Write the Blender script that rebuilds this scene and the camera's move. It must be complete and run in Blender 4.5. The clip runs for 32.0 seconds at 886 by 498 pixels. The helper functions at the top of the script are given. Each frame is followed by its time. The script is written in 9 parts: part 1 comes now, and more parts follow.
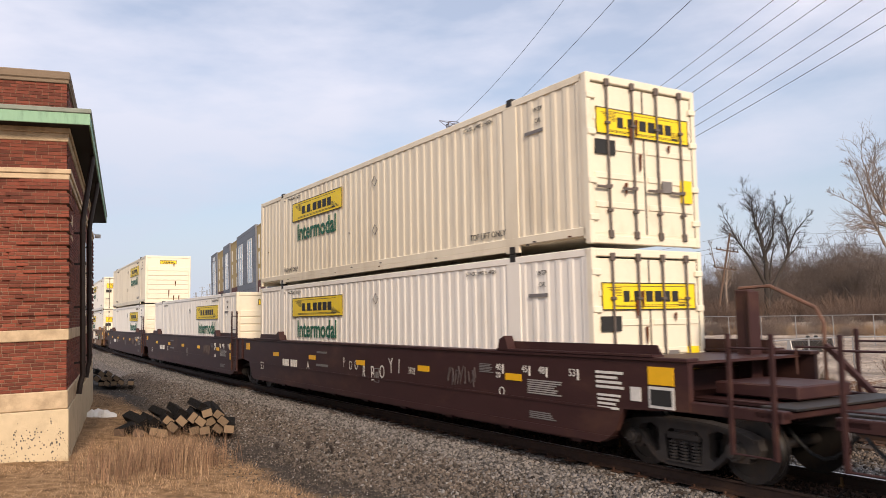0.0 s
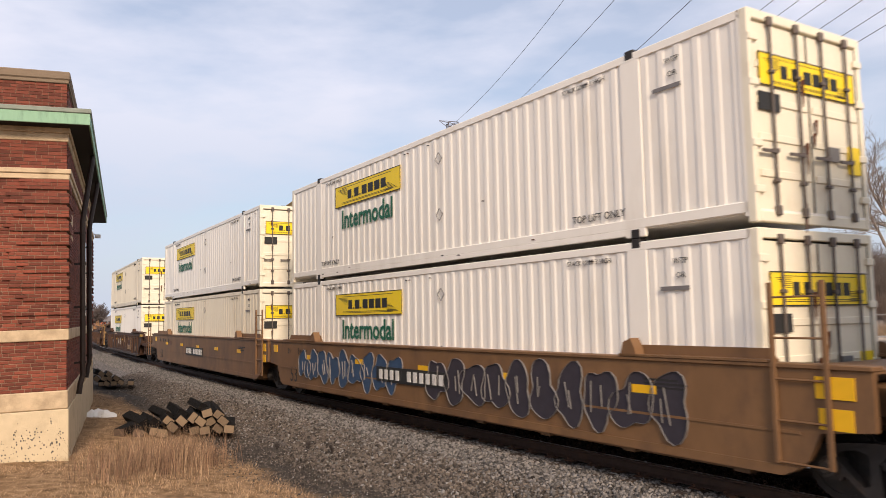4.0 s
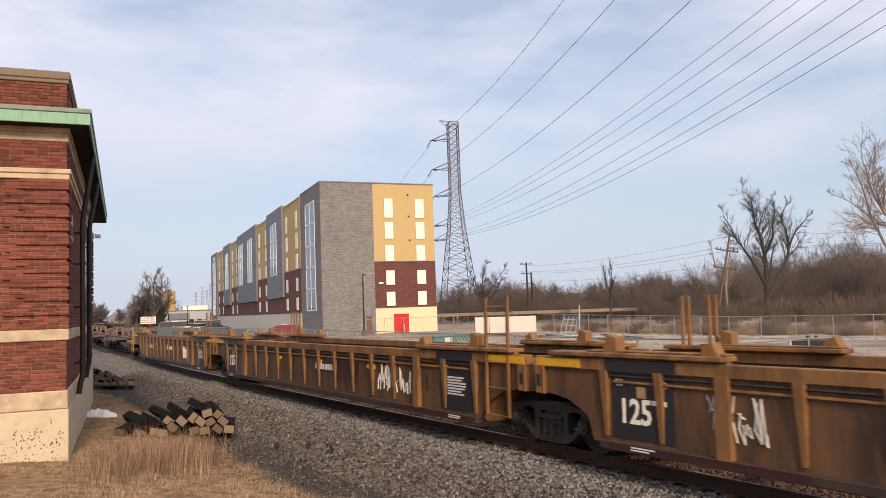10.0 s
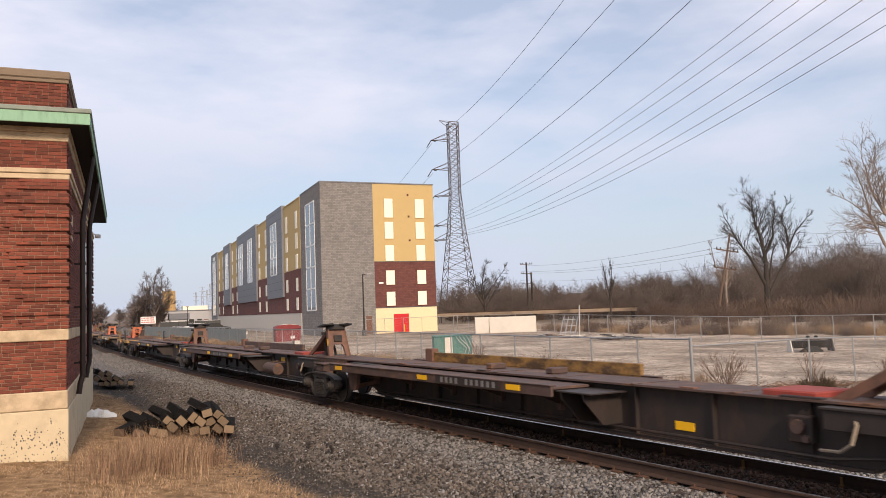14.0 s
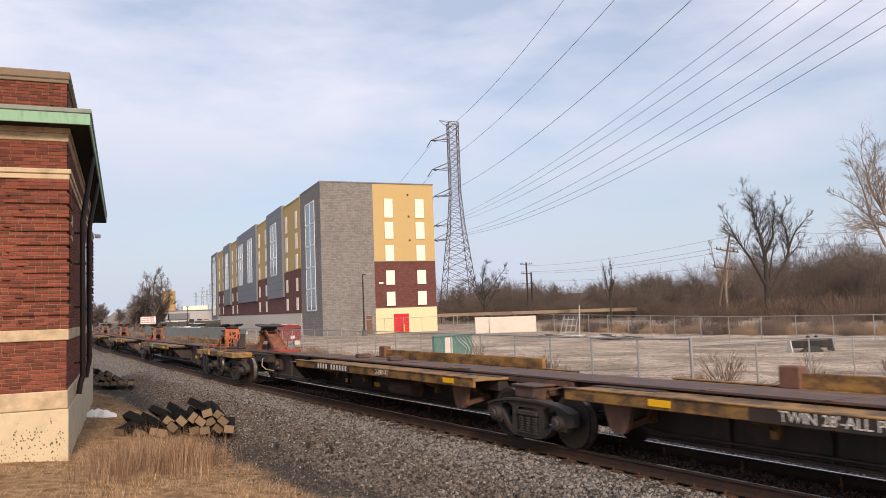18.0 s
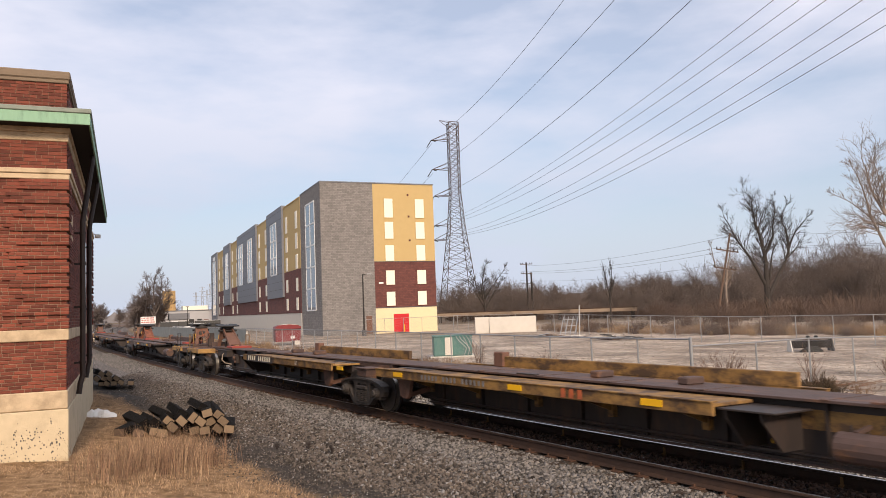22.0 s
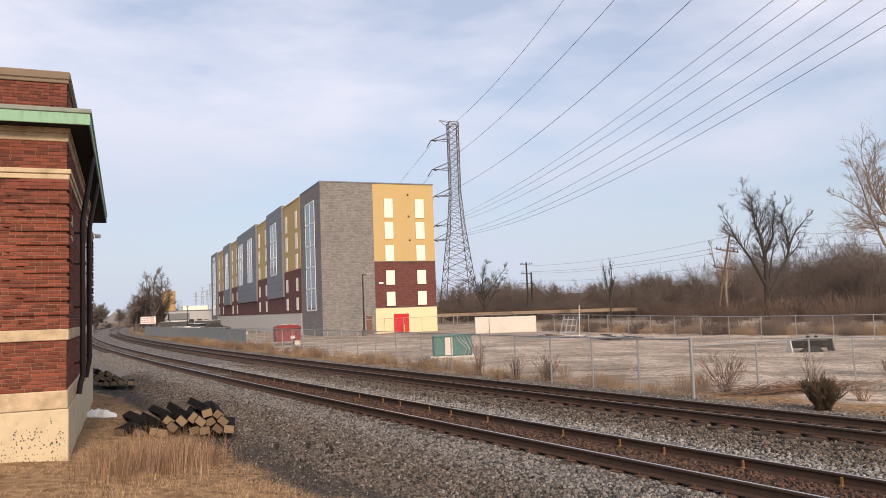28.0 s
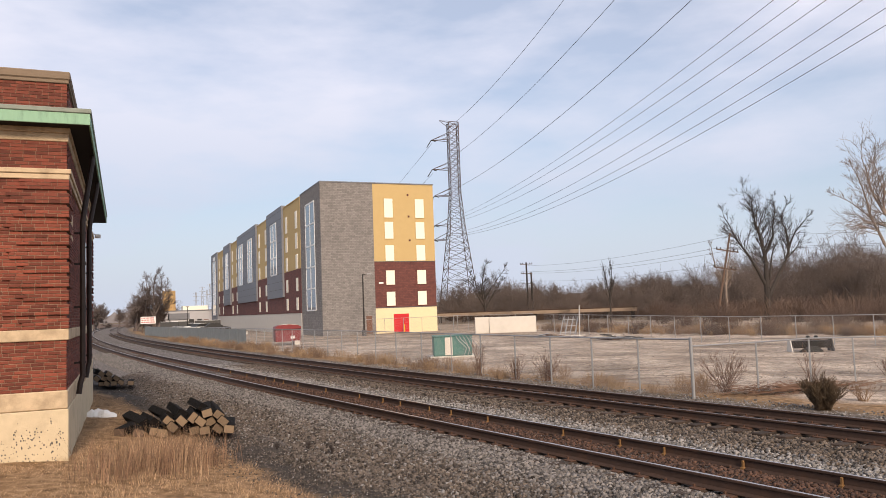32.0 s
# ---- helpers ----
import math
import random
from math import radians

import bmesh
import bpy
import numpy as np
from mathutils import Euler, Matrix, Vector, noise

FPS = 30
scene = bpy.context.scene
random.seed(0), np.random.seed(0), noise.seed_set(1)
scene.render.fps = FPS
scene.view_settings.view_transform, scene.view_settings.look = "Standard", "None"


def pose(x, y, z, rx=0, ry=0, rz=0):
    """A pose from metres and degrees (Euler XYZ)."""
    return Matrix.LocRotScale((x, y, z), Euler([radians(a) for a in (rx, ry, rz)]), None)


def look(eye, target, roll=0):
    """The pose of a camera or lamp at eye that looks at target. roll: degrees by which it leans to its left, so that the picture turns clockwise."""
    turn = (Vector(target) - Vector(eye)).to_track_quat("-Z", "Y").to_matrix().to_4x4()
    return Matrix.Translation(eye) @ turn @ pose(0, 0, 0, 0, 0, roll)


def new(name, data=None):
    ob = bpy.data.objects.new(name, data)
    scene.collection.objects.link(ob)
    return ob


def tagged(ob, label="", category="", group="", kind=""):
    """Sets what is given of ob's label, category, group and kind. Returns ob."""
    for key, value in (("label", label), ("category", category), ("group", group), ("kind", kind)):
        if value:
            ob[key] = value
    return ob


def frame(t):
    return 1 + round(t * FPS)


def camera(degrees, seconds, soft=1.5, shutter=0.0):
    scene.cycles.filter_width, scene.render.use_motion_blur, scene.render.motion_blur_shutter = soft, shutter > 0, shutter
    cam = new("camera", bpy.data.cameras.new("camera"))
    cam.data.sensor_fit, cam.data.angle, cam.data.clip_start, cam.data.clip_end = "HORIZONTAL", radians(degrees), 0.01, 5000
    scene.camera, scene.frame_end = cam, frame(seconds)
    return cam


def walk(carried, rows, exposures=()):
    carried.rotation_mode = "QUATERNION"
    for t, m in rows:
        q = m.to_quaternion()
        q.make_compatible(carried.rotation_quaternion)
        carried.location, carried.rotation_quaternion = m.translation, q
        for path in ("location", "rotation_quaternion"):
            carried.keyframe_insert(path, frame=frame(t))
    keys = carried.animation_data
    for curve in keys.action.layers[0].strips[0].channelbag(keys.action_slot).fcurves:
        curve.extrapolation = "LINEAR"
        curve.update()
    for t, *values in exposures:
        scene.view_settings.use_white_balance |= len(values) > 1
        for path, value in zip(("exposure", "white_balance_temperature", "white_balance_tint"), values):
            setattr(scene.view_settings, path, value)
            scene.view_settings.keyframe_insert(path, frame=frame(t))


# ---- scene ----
# ---- camera: on a stand beside the line, still all through ----
EYE = Vector((0.0, 0.0, 2.469))
TILT = 0.0772
cam = camera(60.1, 32.0, soft=0.7, shutter=0.07)
STAND = look(EYE, EYE + Vector((0, math.cos(TILT), math.sin(TILT))), -2.09)
walk(cam, [(0.0, STAND), (32.0, STAND)], exposures=[(0.0, 0.0), (32.0, 0.0)])

# ---- sky and sun: thin bright cloud, a low hazy sun behind and to one side ----
SUN_AZ, SUN_EL = radians(164), radians(29)
world = bpy.data.worlds.new("sky")
scene.world = world
world.use_nodes = True
wn, wl = world.node_tree.nodes, world.node_tree.links
wn.clear()
w_out = wn.new("ShaderNodeOutputWorld")
w_bg = wn.new("ShaderNodeBackground")
w_sky = wn.new("ShaderNodeTexSky")
w_sky.sky_type = "NISHITA"
w_sky.sun_disc = False
w_sky.sun_elevation = SUN_EL
w_sky.sun_rotation = SUN_AZ
w_sky.dust_density = 2.0
w_gain = wn.new("ShaderNodeMix")
w_gain.data_type, w_gain.blend_type = "RGBA", "MULTIPLY"
w_gain.inputs[0].default_value = 1.0
w_gain.inputs[7].default_value = (0.138, 0.139, 0.142, 1)
w_co = wn.new("ShaderNodeTexCoord")
w_map = wn.new("ShaderNodeMapping")
w_map.inputs["Scale"].default_value = (1.6, 1.6, 5.0)
w_map.inputs["Rotation"].default_value = (0.1, 0.15, 0.4)
w_noise = wn.new("ShaderNodeTexNoise")
w_noise.inputs["Scale"].default_value = 1.7
w_noise.inputs["Detail"].default_value = 6
w_noise.inputs["Roughness"].default_value = 0.52
w_ramp = wn.new("ShaderNodeValToRGB")
w_ramp.color_ramp.elements[0].position = 0.36
w_ramp.color_ramp.elements[0].color = (0.36, 0.36, 0.36, 1)
w_ramp.color_ramp.elements[1].position = 0.62
w_ramp.color_ramp.elements[1].color = (0.95, 0.95, 0.95, 1)
w_mix = wn.new("ShaderNodeMix")
w_mix.data_type = "RGBA"
w_sep = wn.new("ShaderNodeSeparateXYZ")
w_tone = wn.new("ShaderNodeValToRGB")
w_tone.color_ramp.elements[0].position, w_tone.color_ramp.elements[0].color = 0.0, (0.65, 0.705, 0.845, 1)
w_tone.color_ramp.elements[1].position, w_tone.color_ramp.elements[1].color = 0.46, (1.0, 0.985, 1.09, 1)
for p, c in ((0.14, (0.665, 0.715, 0.86, 1)), (0.31, (0.90, 0.89, 1.01, 1))):
    w_tone.color_ramp.elements.new(p).color = c
w_low = wn.new("ShaderNodeMapRange")
w_low.inputs[1].default_value, w_low.inputs[2].default_value = 0.0, 0.30
w_low.inputs[3].default_value, w_low.inputs[4].default_value = 0.97, 0.0
w_max = wn.new("ShaderNodeMath")
w_max.operation = "MAXIMUM"
wl.new(w_co.outputs["Generated"], w_sep.inputs[0])
wl.new(w_sep.outputs[2], w_tone.inputs[0])
wl.new(w_sep.outputs[2], w_low.inputs[0])
wl.new(w_ramp.outputs[0], w_max.inputs[0])
wl.new(w_low.outputs[0], w_max.inputs[1])
wl.new(w_tone.outputs[0], w_mix.inputs[7])
wl.new(w_co.outputs["Generated"], w_map.inputs[0])
wl.new(w_map.outputs[0], w_noise.inputs["Vector"])
wl.new(w_noise.outputs["Fac"], w_ramp.inputs[0])
wl.new(w_sky.outputs[0], w_gain.inputs[6])
wl.new(w_gain.outputs[2], w_mix.inputs[6])
wl.new(w_max.outputs[0], w_mix.inputs[0])
wl.new(w_mix.outputs[2], w_bg.inputs[0])
w_bg.inputs[1].default_value = 1.0
wl.new(w_bg.outputs[0], w_out.inputs[0])
sun_data = bpy.data.lights.new("sun", "SUN")
sun_data.energy, sun_data.angle, sun_data.color = 3.95, radians(12), (1.0, 0.79, 0.60)
sun = new("sun", sun_data)
SUN_DIR = Vector((math.sin(SUN_AZ) * math.cos(SUN_EL), math.cos(SUN_AZ) * math.cos(SUN_EL), math.sin(SUN_EL)))
sun.matrix_world = look(SUN_DIR * 50, (0, 0, 0))

# ---- materials ----
def material(name, base, rough=0.7, metal=0.0, vary=0.25, scale=8.0, stain=None, stain_scale=1.2, stain_amount=0.5,
             bump=0.0, bump_scale=60.0, per_object=0.0, stretch=(1, 1, 1), spec=0.4, stain_lo=0.5, stain_hi=0.7):
    """A surface with grain, larger stains and fine relief, in metres of the object's own space."""
    m = bpy.data.materials.new(name)
    m.use_nodes = True
    n, l = m.node_tree.nodes, m.node_tree.links
    b = n["Principled BSDF"]
    b.inputs["Roughness"].default_value = rough
    b.inputs["Metallic"].default_value = metal
    b.inputs["Specular IOR Level"].default_value = spec
    co = n.new("ShaderNodeTexCoord")
    mp = n.new("ShaderNodeMapping")
    mp.inputs["Scale"].default_value = stretch
    l.new(co.outputs["Object"], mp.inputs[0])
    n1 = n.new("ShaderNodeTexNoise")
    n1.inputs["Scale"].default_value = scale
    n1.inputs["Detail"].default_value = 5
    l.new(mp.outputs[0], n1.inputs["Vector"])
    ra = n.new("ShaderNodeMapRange")
    ra.inputs[3].default_value, ra.inputs[4].default_value = 1 - vary, 1 + vary
    l.new(n1.outputs["Fac"], ra.inputs[0])
    mul = n.new("ShaderNodeMix")
    mul.data_type, mul.blend_type = "RGBA", "MULTIPLY"
    mul.inputs[0].default_value = 1.0
    mul.inputs[6].default_value = (*base, 1)
    l.new(ra.outputs[0], mul.inputs[7])
    col = mul.outputs[2]
    if stain:
        n2 = n.new("ShaderNodeTexNoise")
        n2.inputs["Scale"].default_value = stain_scale
        n2.inputs["Detail"].default_value = 7
        n2.inputs["Roughness"].default_value = 0.65
        l.new(mp.outputs[0], n2.inputs["Vector"])
        rs = n.new("ShaderNodeMapRange")
        rs.inputs[1].default_value, rs.inputs[2].default_value = stain_lo, stain_hi
        rs.inputs[3].default_value, rs.inputs[4].default_value = 0, stain_amount
        l.new(n2.outputs["Fac"], rs.inputs[0])
        ms = n.new("ShaderNodeMix")
        ms.data_type = "RGBA"
        ms.inputs[7].default_value = (*stain, 1)
        l.new(rs.outputs[0], ms.inputs[0])
        l.new(col, ms.inputs[6])
        col = ms.outputs[2]
    if per_object:
        oi = n.new("ShaderNodeObjectInfo")
        ro = n.new("ShaderNodeMapRange")
        ro.inputs[3].default_value, ro.inputs[4].default_value = 1 - per_object, 1 + per_object
        l.new(oi.outputs["Random"], ro.inputs[0])
        mo = n.new("ShaderNodeMix")
        mo.data_type, mo.blend_type = "RGBA", "MULTIPLY"
        mo.inputs[0].default_value = 1.0
        l.new(col, mo.inputs[6])
        l.new(ro.outputs[0], mo.inputs[7])
        col = mo.outputs[2]
    l.new(col, b.inputs["Base Color"])
    if bump:
        n3 = n.new("ShaderNodeTexNoise")
        n3.inputs["Scale"].default_value = bump_scale
        n3.inputs["Detail"].default_value = 4
        l.new(mp.outputs[0], n3.inputs["Vector"])
        bp = n.new("ShaderNodeBump")
        bp.inputs["Strength"].default_value = bump
        bp.inputs["Distance"].default_value = 0.02
        l.new(n3.outputs["Fac"], bp.inputs["Height"])
        l.new(bp.outputs[0], b.inputs["Normal"])
    return m


def island_vary(m, amount):
    """Let each loose piece of a joined mesh differ in lightness."""
    n, l = m.node_tree.nodes, m.node_tree.links
    b = n["Principled BSDF"]
    src = b.inputs["Base Color"].links[0].from_socket
    g = n.new("ShaderNodeNewGeometry")
    r = n.new("ShaderNodeMapRange")
    r.inputs[3].default_value, r.inputs[4].default_value = 1 - amount, 1 + amount
    l.new(g.outputs["Random Per Island"], r.inputs[0])
    x = n.new("ShaderNodeMix")
    x.data_type, x.blend_type = "RGBA", "MULTIPLY"
    x.inputs[0].default_value = 1.0
    l.new(src, x.inputs[6])
    l.new(r.outputs[0], x.inputs[7])
    l.new(x.outputs[2], b.inputs["Base Color"])
    return m


WHITE_BOX = material("container_white", (0.86, 0.815, 0.735), 0.5, vary=0.05, scale=3, stain=(0.45, 0.38, 0.28), stain_scale=0.9, stain_amount=0.35, stretch=(1.2, 1.2, 0.35), stain_lo=0.52, stain_hi=0.8)
CREAM_BOX = material("container_cream", (0.79, 0.71, 0.555), 0.55, vary=0.06, scale=3, stain=(0.42, 0.33, 0.22), stain_scale=0.9, stain_amount=0.45, stretch=(1.2, 1.2, 0.35), stain_lo=0.48, stain_hi=0.8)
DOOR_WHITE = material("container_door_paint", (0.76, 0.70, 0.56), 0.5, vary=0.05, scale=4, stain=(0.45, 0.30, 0.18), stain_scale=1.4, stain_amount=0.35, stain_lo=0.55, stain_hi=0.8)
YELLOW = material("sign_yellow", (0.85, 0.62, 0.02), 0.5, vary=0.06, scale=6, stain=(0.4, 0.3, 0.1), stain_scale=3, stain_amount=0.25, stain_lo=0.55)
INK = material("ink_black", (0.02, 0.02, 0.02), 0.6, vary=0.2, scale=20)
GREEN_INK = material("ink_green", (0.015, 0.12, 0.07), 0.6, vary=0.15, scale=20)
STENCIL = material("stencil_white", (0.62, 0.6, 0.56), 0.7, vary=0.2, scale=20)
DARK_STEEL = material("dark_steel", (0.030, 0.027, 0.026), 0.6, 0.3, vary=0.35, scale=12, stain=(0.06, 0.036, 0.022), stain_scale=3, stain_amount=0.5, bump=0.15)
TRUCK_STEEL = material("truck_steel", (0.040, 0.034, 0.031), 0.7, 0.1, vary=0.35, scale=9, stain=(0.085, 0.052, 0.034), stain_scale=3, stain_amount=0.5, bump=0.2)
MAROON = material("well_maroon", (0.041, 0.018, 0.018), 0.5, vary=0.2, scale=2.5, stain=(0.12, 0.06, 0.04), stain_scale=1.0, stain_amount=0.4, stretch=(0.6, 1, 1.4))
OCHRE = material("well_ochre", (0.185, 0.097, 0.042), 0.6, vary=0.25, scale=2.5, stain=(0.075, 0.042, 0.026), stain_scale=1.2, stain_amount=0.7, stretch=(1, 1, 0.6), stain_lo=0.46)
YELLOW_WELL = material("well_yellow", (0.235, 0.112, 0.036), 0.6, vary=0.3, scale=3, stain=(0.062, 0.031, 0.017), stain_scale=1.8, stain_amount=0.85, stretch=(1.4, 1, 0.4), stain_lo=0.42, stain_hi=0.66)
BROWN_WELL = material("well_brown", (0.050, 0.027, 0.019), 0.7, vary=0.35, scale=3.5, stain=(0.125, 0.052, 0.024), stain_scale=1.3, stain_amount=0.7, stretch=(1, 1, 0.45), stain_lo=0.48, stain_hi=0.72, bump=0.1)
SPINE_DARK = material("spine_dark", (0.029, 0.022, 0.020), 0.6, vary=0.35, scale=4, stain=(0.10, 0.048, 0.026), stain_scale=1.6, stain_amount=0.6, stain_lo=0.5, stain_hi=0.72, stretch=(1.3, 1, 0.5))
SPINE_TOP = material("spine_deck_rust", (0.080, 0.050, 0.042), 0.7, vary=0.45, scale=5, stain=(0.20, 0.095, 0.045), stain_scale=2.2, stain_amount=0.75, stain_lo=0.52, stain_hi=0.68, bump=0.2, stretch=(0.7, 1, 1.6))
SPINE_YELLOW = material("spine_worn_yellow", (0.27, 0.15, 0.045), 0.7, vary=0.35, scale=5, stain=(0.06, 0.036, 0.024), stain_scale=2.2, stain_amount=0.92, stain_lo=0.42, stain_hi=0.6, stretch=(1, 1, 2))
HITCH_ORANGE = material("hitch_orange", (0.45, 0.11, 0.04), 0.6, vary=0.2, scale=5, stain=(0.10, 0.05, 0.035), stain_scale=3, stain_amount=0.6)
HITCH_WORN = material("hitch_worn", (0.26, 0.085, 0.04), 0.65, vary=0.3, scale=5, stain=(0.05, 0.03, 0.024), stain_scale=3.5, stain_amount=0.9, stain_lo=0.42, stain_hi=0.62)
HITCH_BROWN = material("hitch_brown", (0.15, 0.075, 0.05), 0.65, vary=0.3, scale=5, stain=(0.05, 0.035, 0.03), stain_scale=3, stain_amount=0.6)
REFLECT = material("reflector_yellow", (0.78, 0.43, 0.012), 0.4, vary=0.1, scale=9)
WHEEL = material("wheel_steel", (0.042, 0.037, 0.034), 0.5, 0.4, vary=0.3, scale=8, stain=(0.075, 0.045, 0.03), stain_scale=4, stain_amount=0.45)
TREAD = material("wheel_tread", (0.45, 0.42, 0.38), 0.3, 0.9, vary=0.15, scale=30)
RAIL_STEEL = material("rail_rust", (0.050, 0.029, 0.021), 0.8, 0.1, vary=0.3, scale=10, stain=(0.085, 0.042, 0.024), stain_scale=3, stain_amount=0.6, bump=0.1)
RAIL_HEAD = material("rail_head", (0.52, 0.46, 0.43), 0.3, 1.0, vary=0.12, scale=6)
RAIL_DULL = material("rail_head_dull", (0.19, 0.155, 0.14), 0.42, 0.9, vary=0.2, scale=5)
PLATE_RUST = material("plate_rust", (0.088, 0.044, 0.027), 0.85, vary=0.35, scale=14, stain=(0.05, 0.030, 0.022), stain_scale=5, stain_amount=0.7)
ANCHOR_YELLOW = material("anchor_rust_yellow", (0.17, 0.09, 0.032), 0.8, vary=0.3, scale=20)
TIE_WOOD = material("track_tie", (0.050, 0.034, 0.025), 0.9, vary=0.4, scale=7, stain=(0.045, 0.032, 0.025), stain_scale=3, stain_amount=0.7, bump=0.5, bump_scale=40, per_object=0.35, stretch=(4, 1, 4))
TIE_BLACK = material("creosote_tie", (0.008, 0.007, 0.0065), 0.95, spec=0.12, vary=0.4, scale=9, stain=(0.03, 0.024, 0.019), stain_scale=4, stain_amount=0.35, bump=0.5, bump_scale=30, stretch=(1, 6, 6))
TIE_CUT = material("tie_cut_end", (0.17, 0.12, 0.075), 0.9, vary=0.25, scale=25, stain=(0.12, 0.08, 0.05), stain_scale=9, stain_amount=0.6, per_object=0.3)
BRICK = material("brick_red", (0.168, 0.043, 0.025), 0.85, vary=0.25, scale=18, stain=(0.11, 0.035, 0.025), stain_scale=6, stain_amount=0.5, bump=0.35, bump_scale=90, per_object=0.42)
MORTAR = material("mortar", (0.235, 0.15, 0.10), 0.95, vary=0.35, scale=9, stain=(0.10, 0.055, 0.04), stain_scale=3, stain_amount=0.75, bump=0.3)
LIMESTONE = material("limestone", (0.52, 0.40, 0.26), 0.85, vary=0.18, scale=6, stain=(0.20, 0.145, 0.09), stain_scale=2.0, stain_amount=0.7, stain_lo=0.46, bump=0.2, bump_scale=70)
CONCRETE_BASE = material("depot_base", (0.55, 0.45, 0.30), 0.9, vary=0.12, scale=5, stain=(0.36, 0.29, 0.19), stain_scale=2.2, stain_amount=0.55, bump=0.3, bump_scale=50)
COPING = material("weathered_coping", (0.20, 0.15, 0.105), 0.9, vary=0.25, scale=5, stain=(0.13, 0.10, 0.07), stain_scale=2.5, stain_amount=0.7, bump=0.25)
COPPER = material("copper_patina", (0.23, 0.40, 0.27), 0.7, vary=0.15, scale=5, stain=(0.13, 0.22, 0.16), stain_scale=4, stain_amount=0.7, stretch=(3, 3, 0.6))
SOFFIT = material("soffit_dark", (0.008, 0.007, 0.007), 0.9, vary=0.3, scale=5)
PIPE_BROWN = material("downpipe_brown", (0.028, 0.018, 0.015), 0.6, vary=0.3, scale=6)
GREY_BLOCK = material("grey_block", (0.175, 0.165, 0.16), 0.85, vary=0.1, scale=3, per_object=0.15)
GREY_JOINT = material("grey_joint", (0.10, 0.095, 0.095), 0.9, vary=0.1, scale=3)
GREY_PANEL = material("grey_panel", (0.150, 0.158, 0.178), 0.55, vary=0.1, scale=1.5)
OCHRE_PANEL = material("ochre_stucco", (0.475, 0.345, 0.155), 0.85, vary=0.06, scale=2, stain=(0.44, 0.31, 0.13), stain_scale=0.5, stain_amount=0.3)
MAROON_PANEL = material("maroon_block", (0.105, 0.035, 0.028), 0.8, vary=0.12, scale=2, per_object=0.1)
CREAM_PANEL = material("cream_block", (0.70, 0.58, 0.36), 0.85, vary=0.06, scale=2)
PALE_WALL = material("pale_plinth", (0.54, 0.50, 0.44), 0.85, vary=0.06, scale=1)
BLANK_WINDOW = material("blanked_window", (0.80, 0.75, 0.62), 0.5, vary=0.03, scale=3)
RED_DOOR = material("red_roller_door", (0.50, 0.015, 0.02), 0.5, vary=0.1, scale=6)
GALV = material("galvanised", (0.33, 0.33, 0.33), 0.5, 0.6, vary=0.15, scale=20)
TOWER_STEEL = material("tower_steel", (0.085, 0.062, 0.058), 0.85, 0.0, vary=0.25, scale=2)
WIRE = material("wire", (0.12, 0.12, 0.13), 0.6, 0.2, vary=0.1, scale=2)
POLE_WOOD = material("pole_wood", (0.13, 0.085, 0.062), 0.9, vary=0.3, scale=6, stretch=(4, 4, 0.5))
BARK = material("bark", (0.045, 0.037, 0.032), 0.95, vary=0.3, scale=6, per_object=0.2)
BARK_PALE = material("bark_pale", (0.24, 0.19, 0.155), 0.9, vary=0.35, scale=3, per_object=0.1)
TEAL = material("teal_cabinet", (0.062, 0.155, 0.135), 0.5, vary=0.1, scale=4, stain=(0.11, 0.19, 0.165), stain_scale=2, stain_amount=0.4)
PALE_CONCRETE = material("pale_concrete", (0.58, 0.54, 0.48), 0.9, vary=0.1, scale=2, stain=(0.4, 0.37, 0.32), stain_scale=1, stain_amount=0.4)
WAREHOUSE = material("warehouse_grey", (0.40, 0.395, 0.41), 0.8, vary=0.1, scale=0.6)
RUST = material("rust_streak", (0.10, 0.032, 0.012), 0.9, vary=0.4, scale=12)
# Bark lightened in its colour for the haze over far trees.
HAZED_BARK = material("hazed_bark", (0.135, 0.108, 0.098), 0.95, vary=0.3, scale=0.5)
GUIDEWAY = material("guideway_beige", (0.25, 0.19, 0.14), 0.9, vary=0.25, scale=0.4, stain=(0.12, 0.085, 0.065), stain_scale=0.3, stain_amount=0.6)
SILO_TAN = material("silo_tan", (0.50, 0.33, 0.14), 0.8, vary=0.15, scale=0.6, stain=(0.26, 0.15, 0.07), stain_scale=0.3, stain_amount=0.5, stretch=(1, 1, 0.2))
CAP_GREY = material("roof_cap_grey", (0.22, 0.25, 0.21), 0.75, vary=0.25, scale=4, stain=(0.12, 0.13, 0.11), stain_scale=3, stain_amount=0.6)
CAR_RED = material("skip_red", (0.17, 0.018, 0.020), 0.5, vary=0.15, scale=3, stain=(0.09, 0.015, 0.015), stain_scale=2, stain_amount=0.5)
WHITE_PAINT = material("white_paint", (0.75, 0.75, 0.74), 0.5, vary=0.08, scale=3)
PLASTIC_WHITE = material("white_sheet", (0.78, 0.76, 0.72), 0.6, vary=0.08, scale=6)
BLACK_PLASTIC = material("black_plastic", (0.02, 0.02, 0.02), 0.5, vary=0.2, scale=6)

def glass_material():
    m = bpy.data.materials.new("window_glass")
    m.use_nodes = True
    b = m.node_tree.nodes["Principled BSDF"]
    b.inputs["Base Color"].default_value = (0.10, 0.13, 0.16, 1)
    b.inputs["Roughness"].default_value = 0.06
    b.inputs["Specular IOR Level"].default_value = 0.9
    return m


GLASS = glass_material()

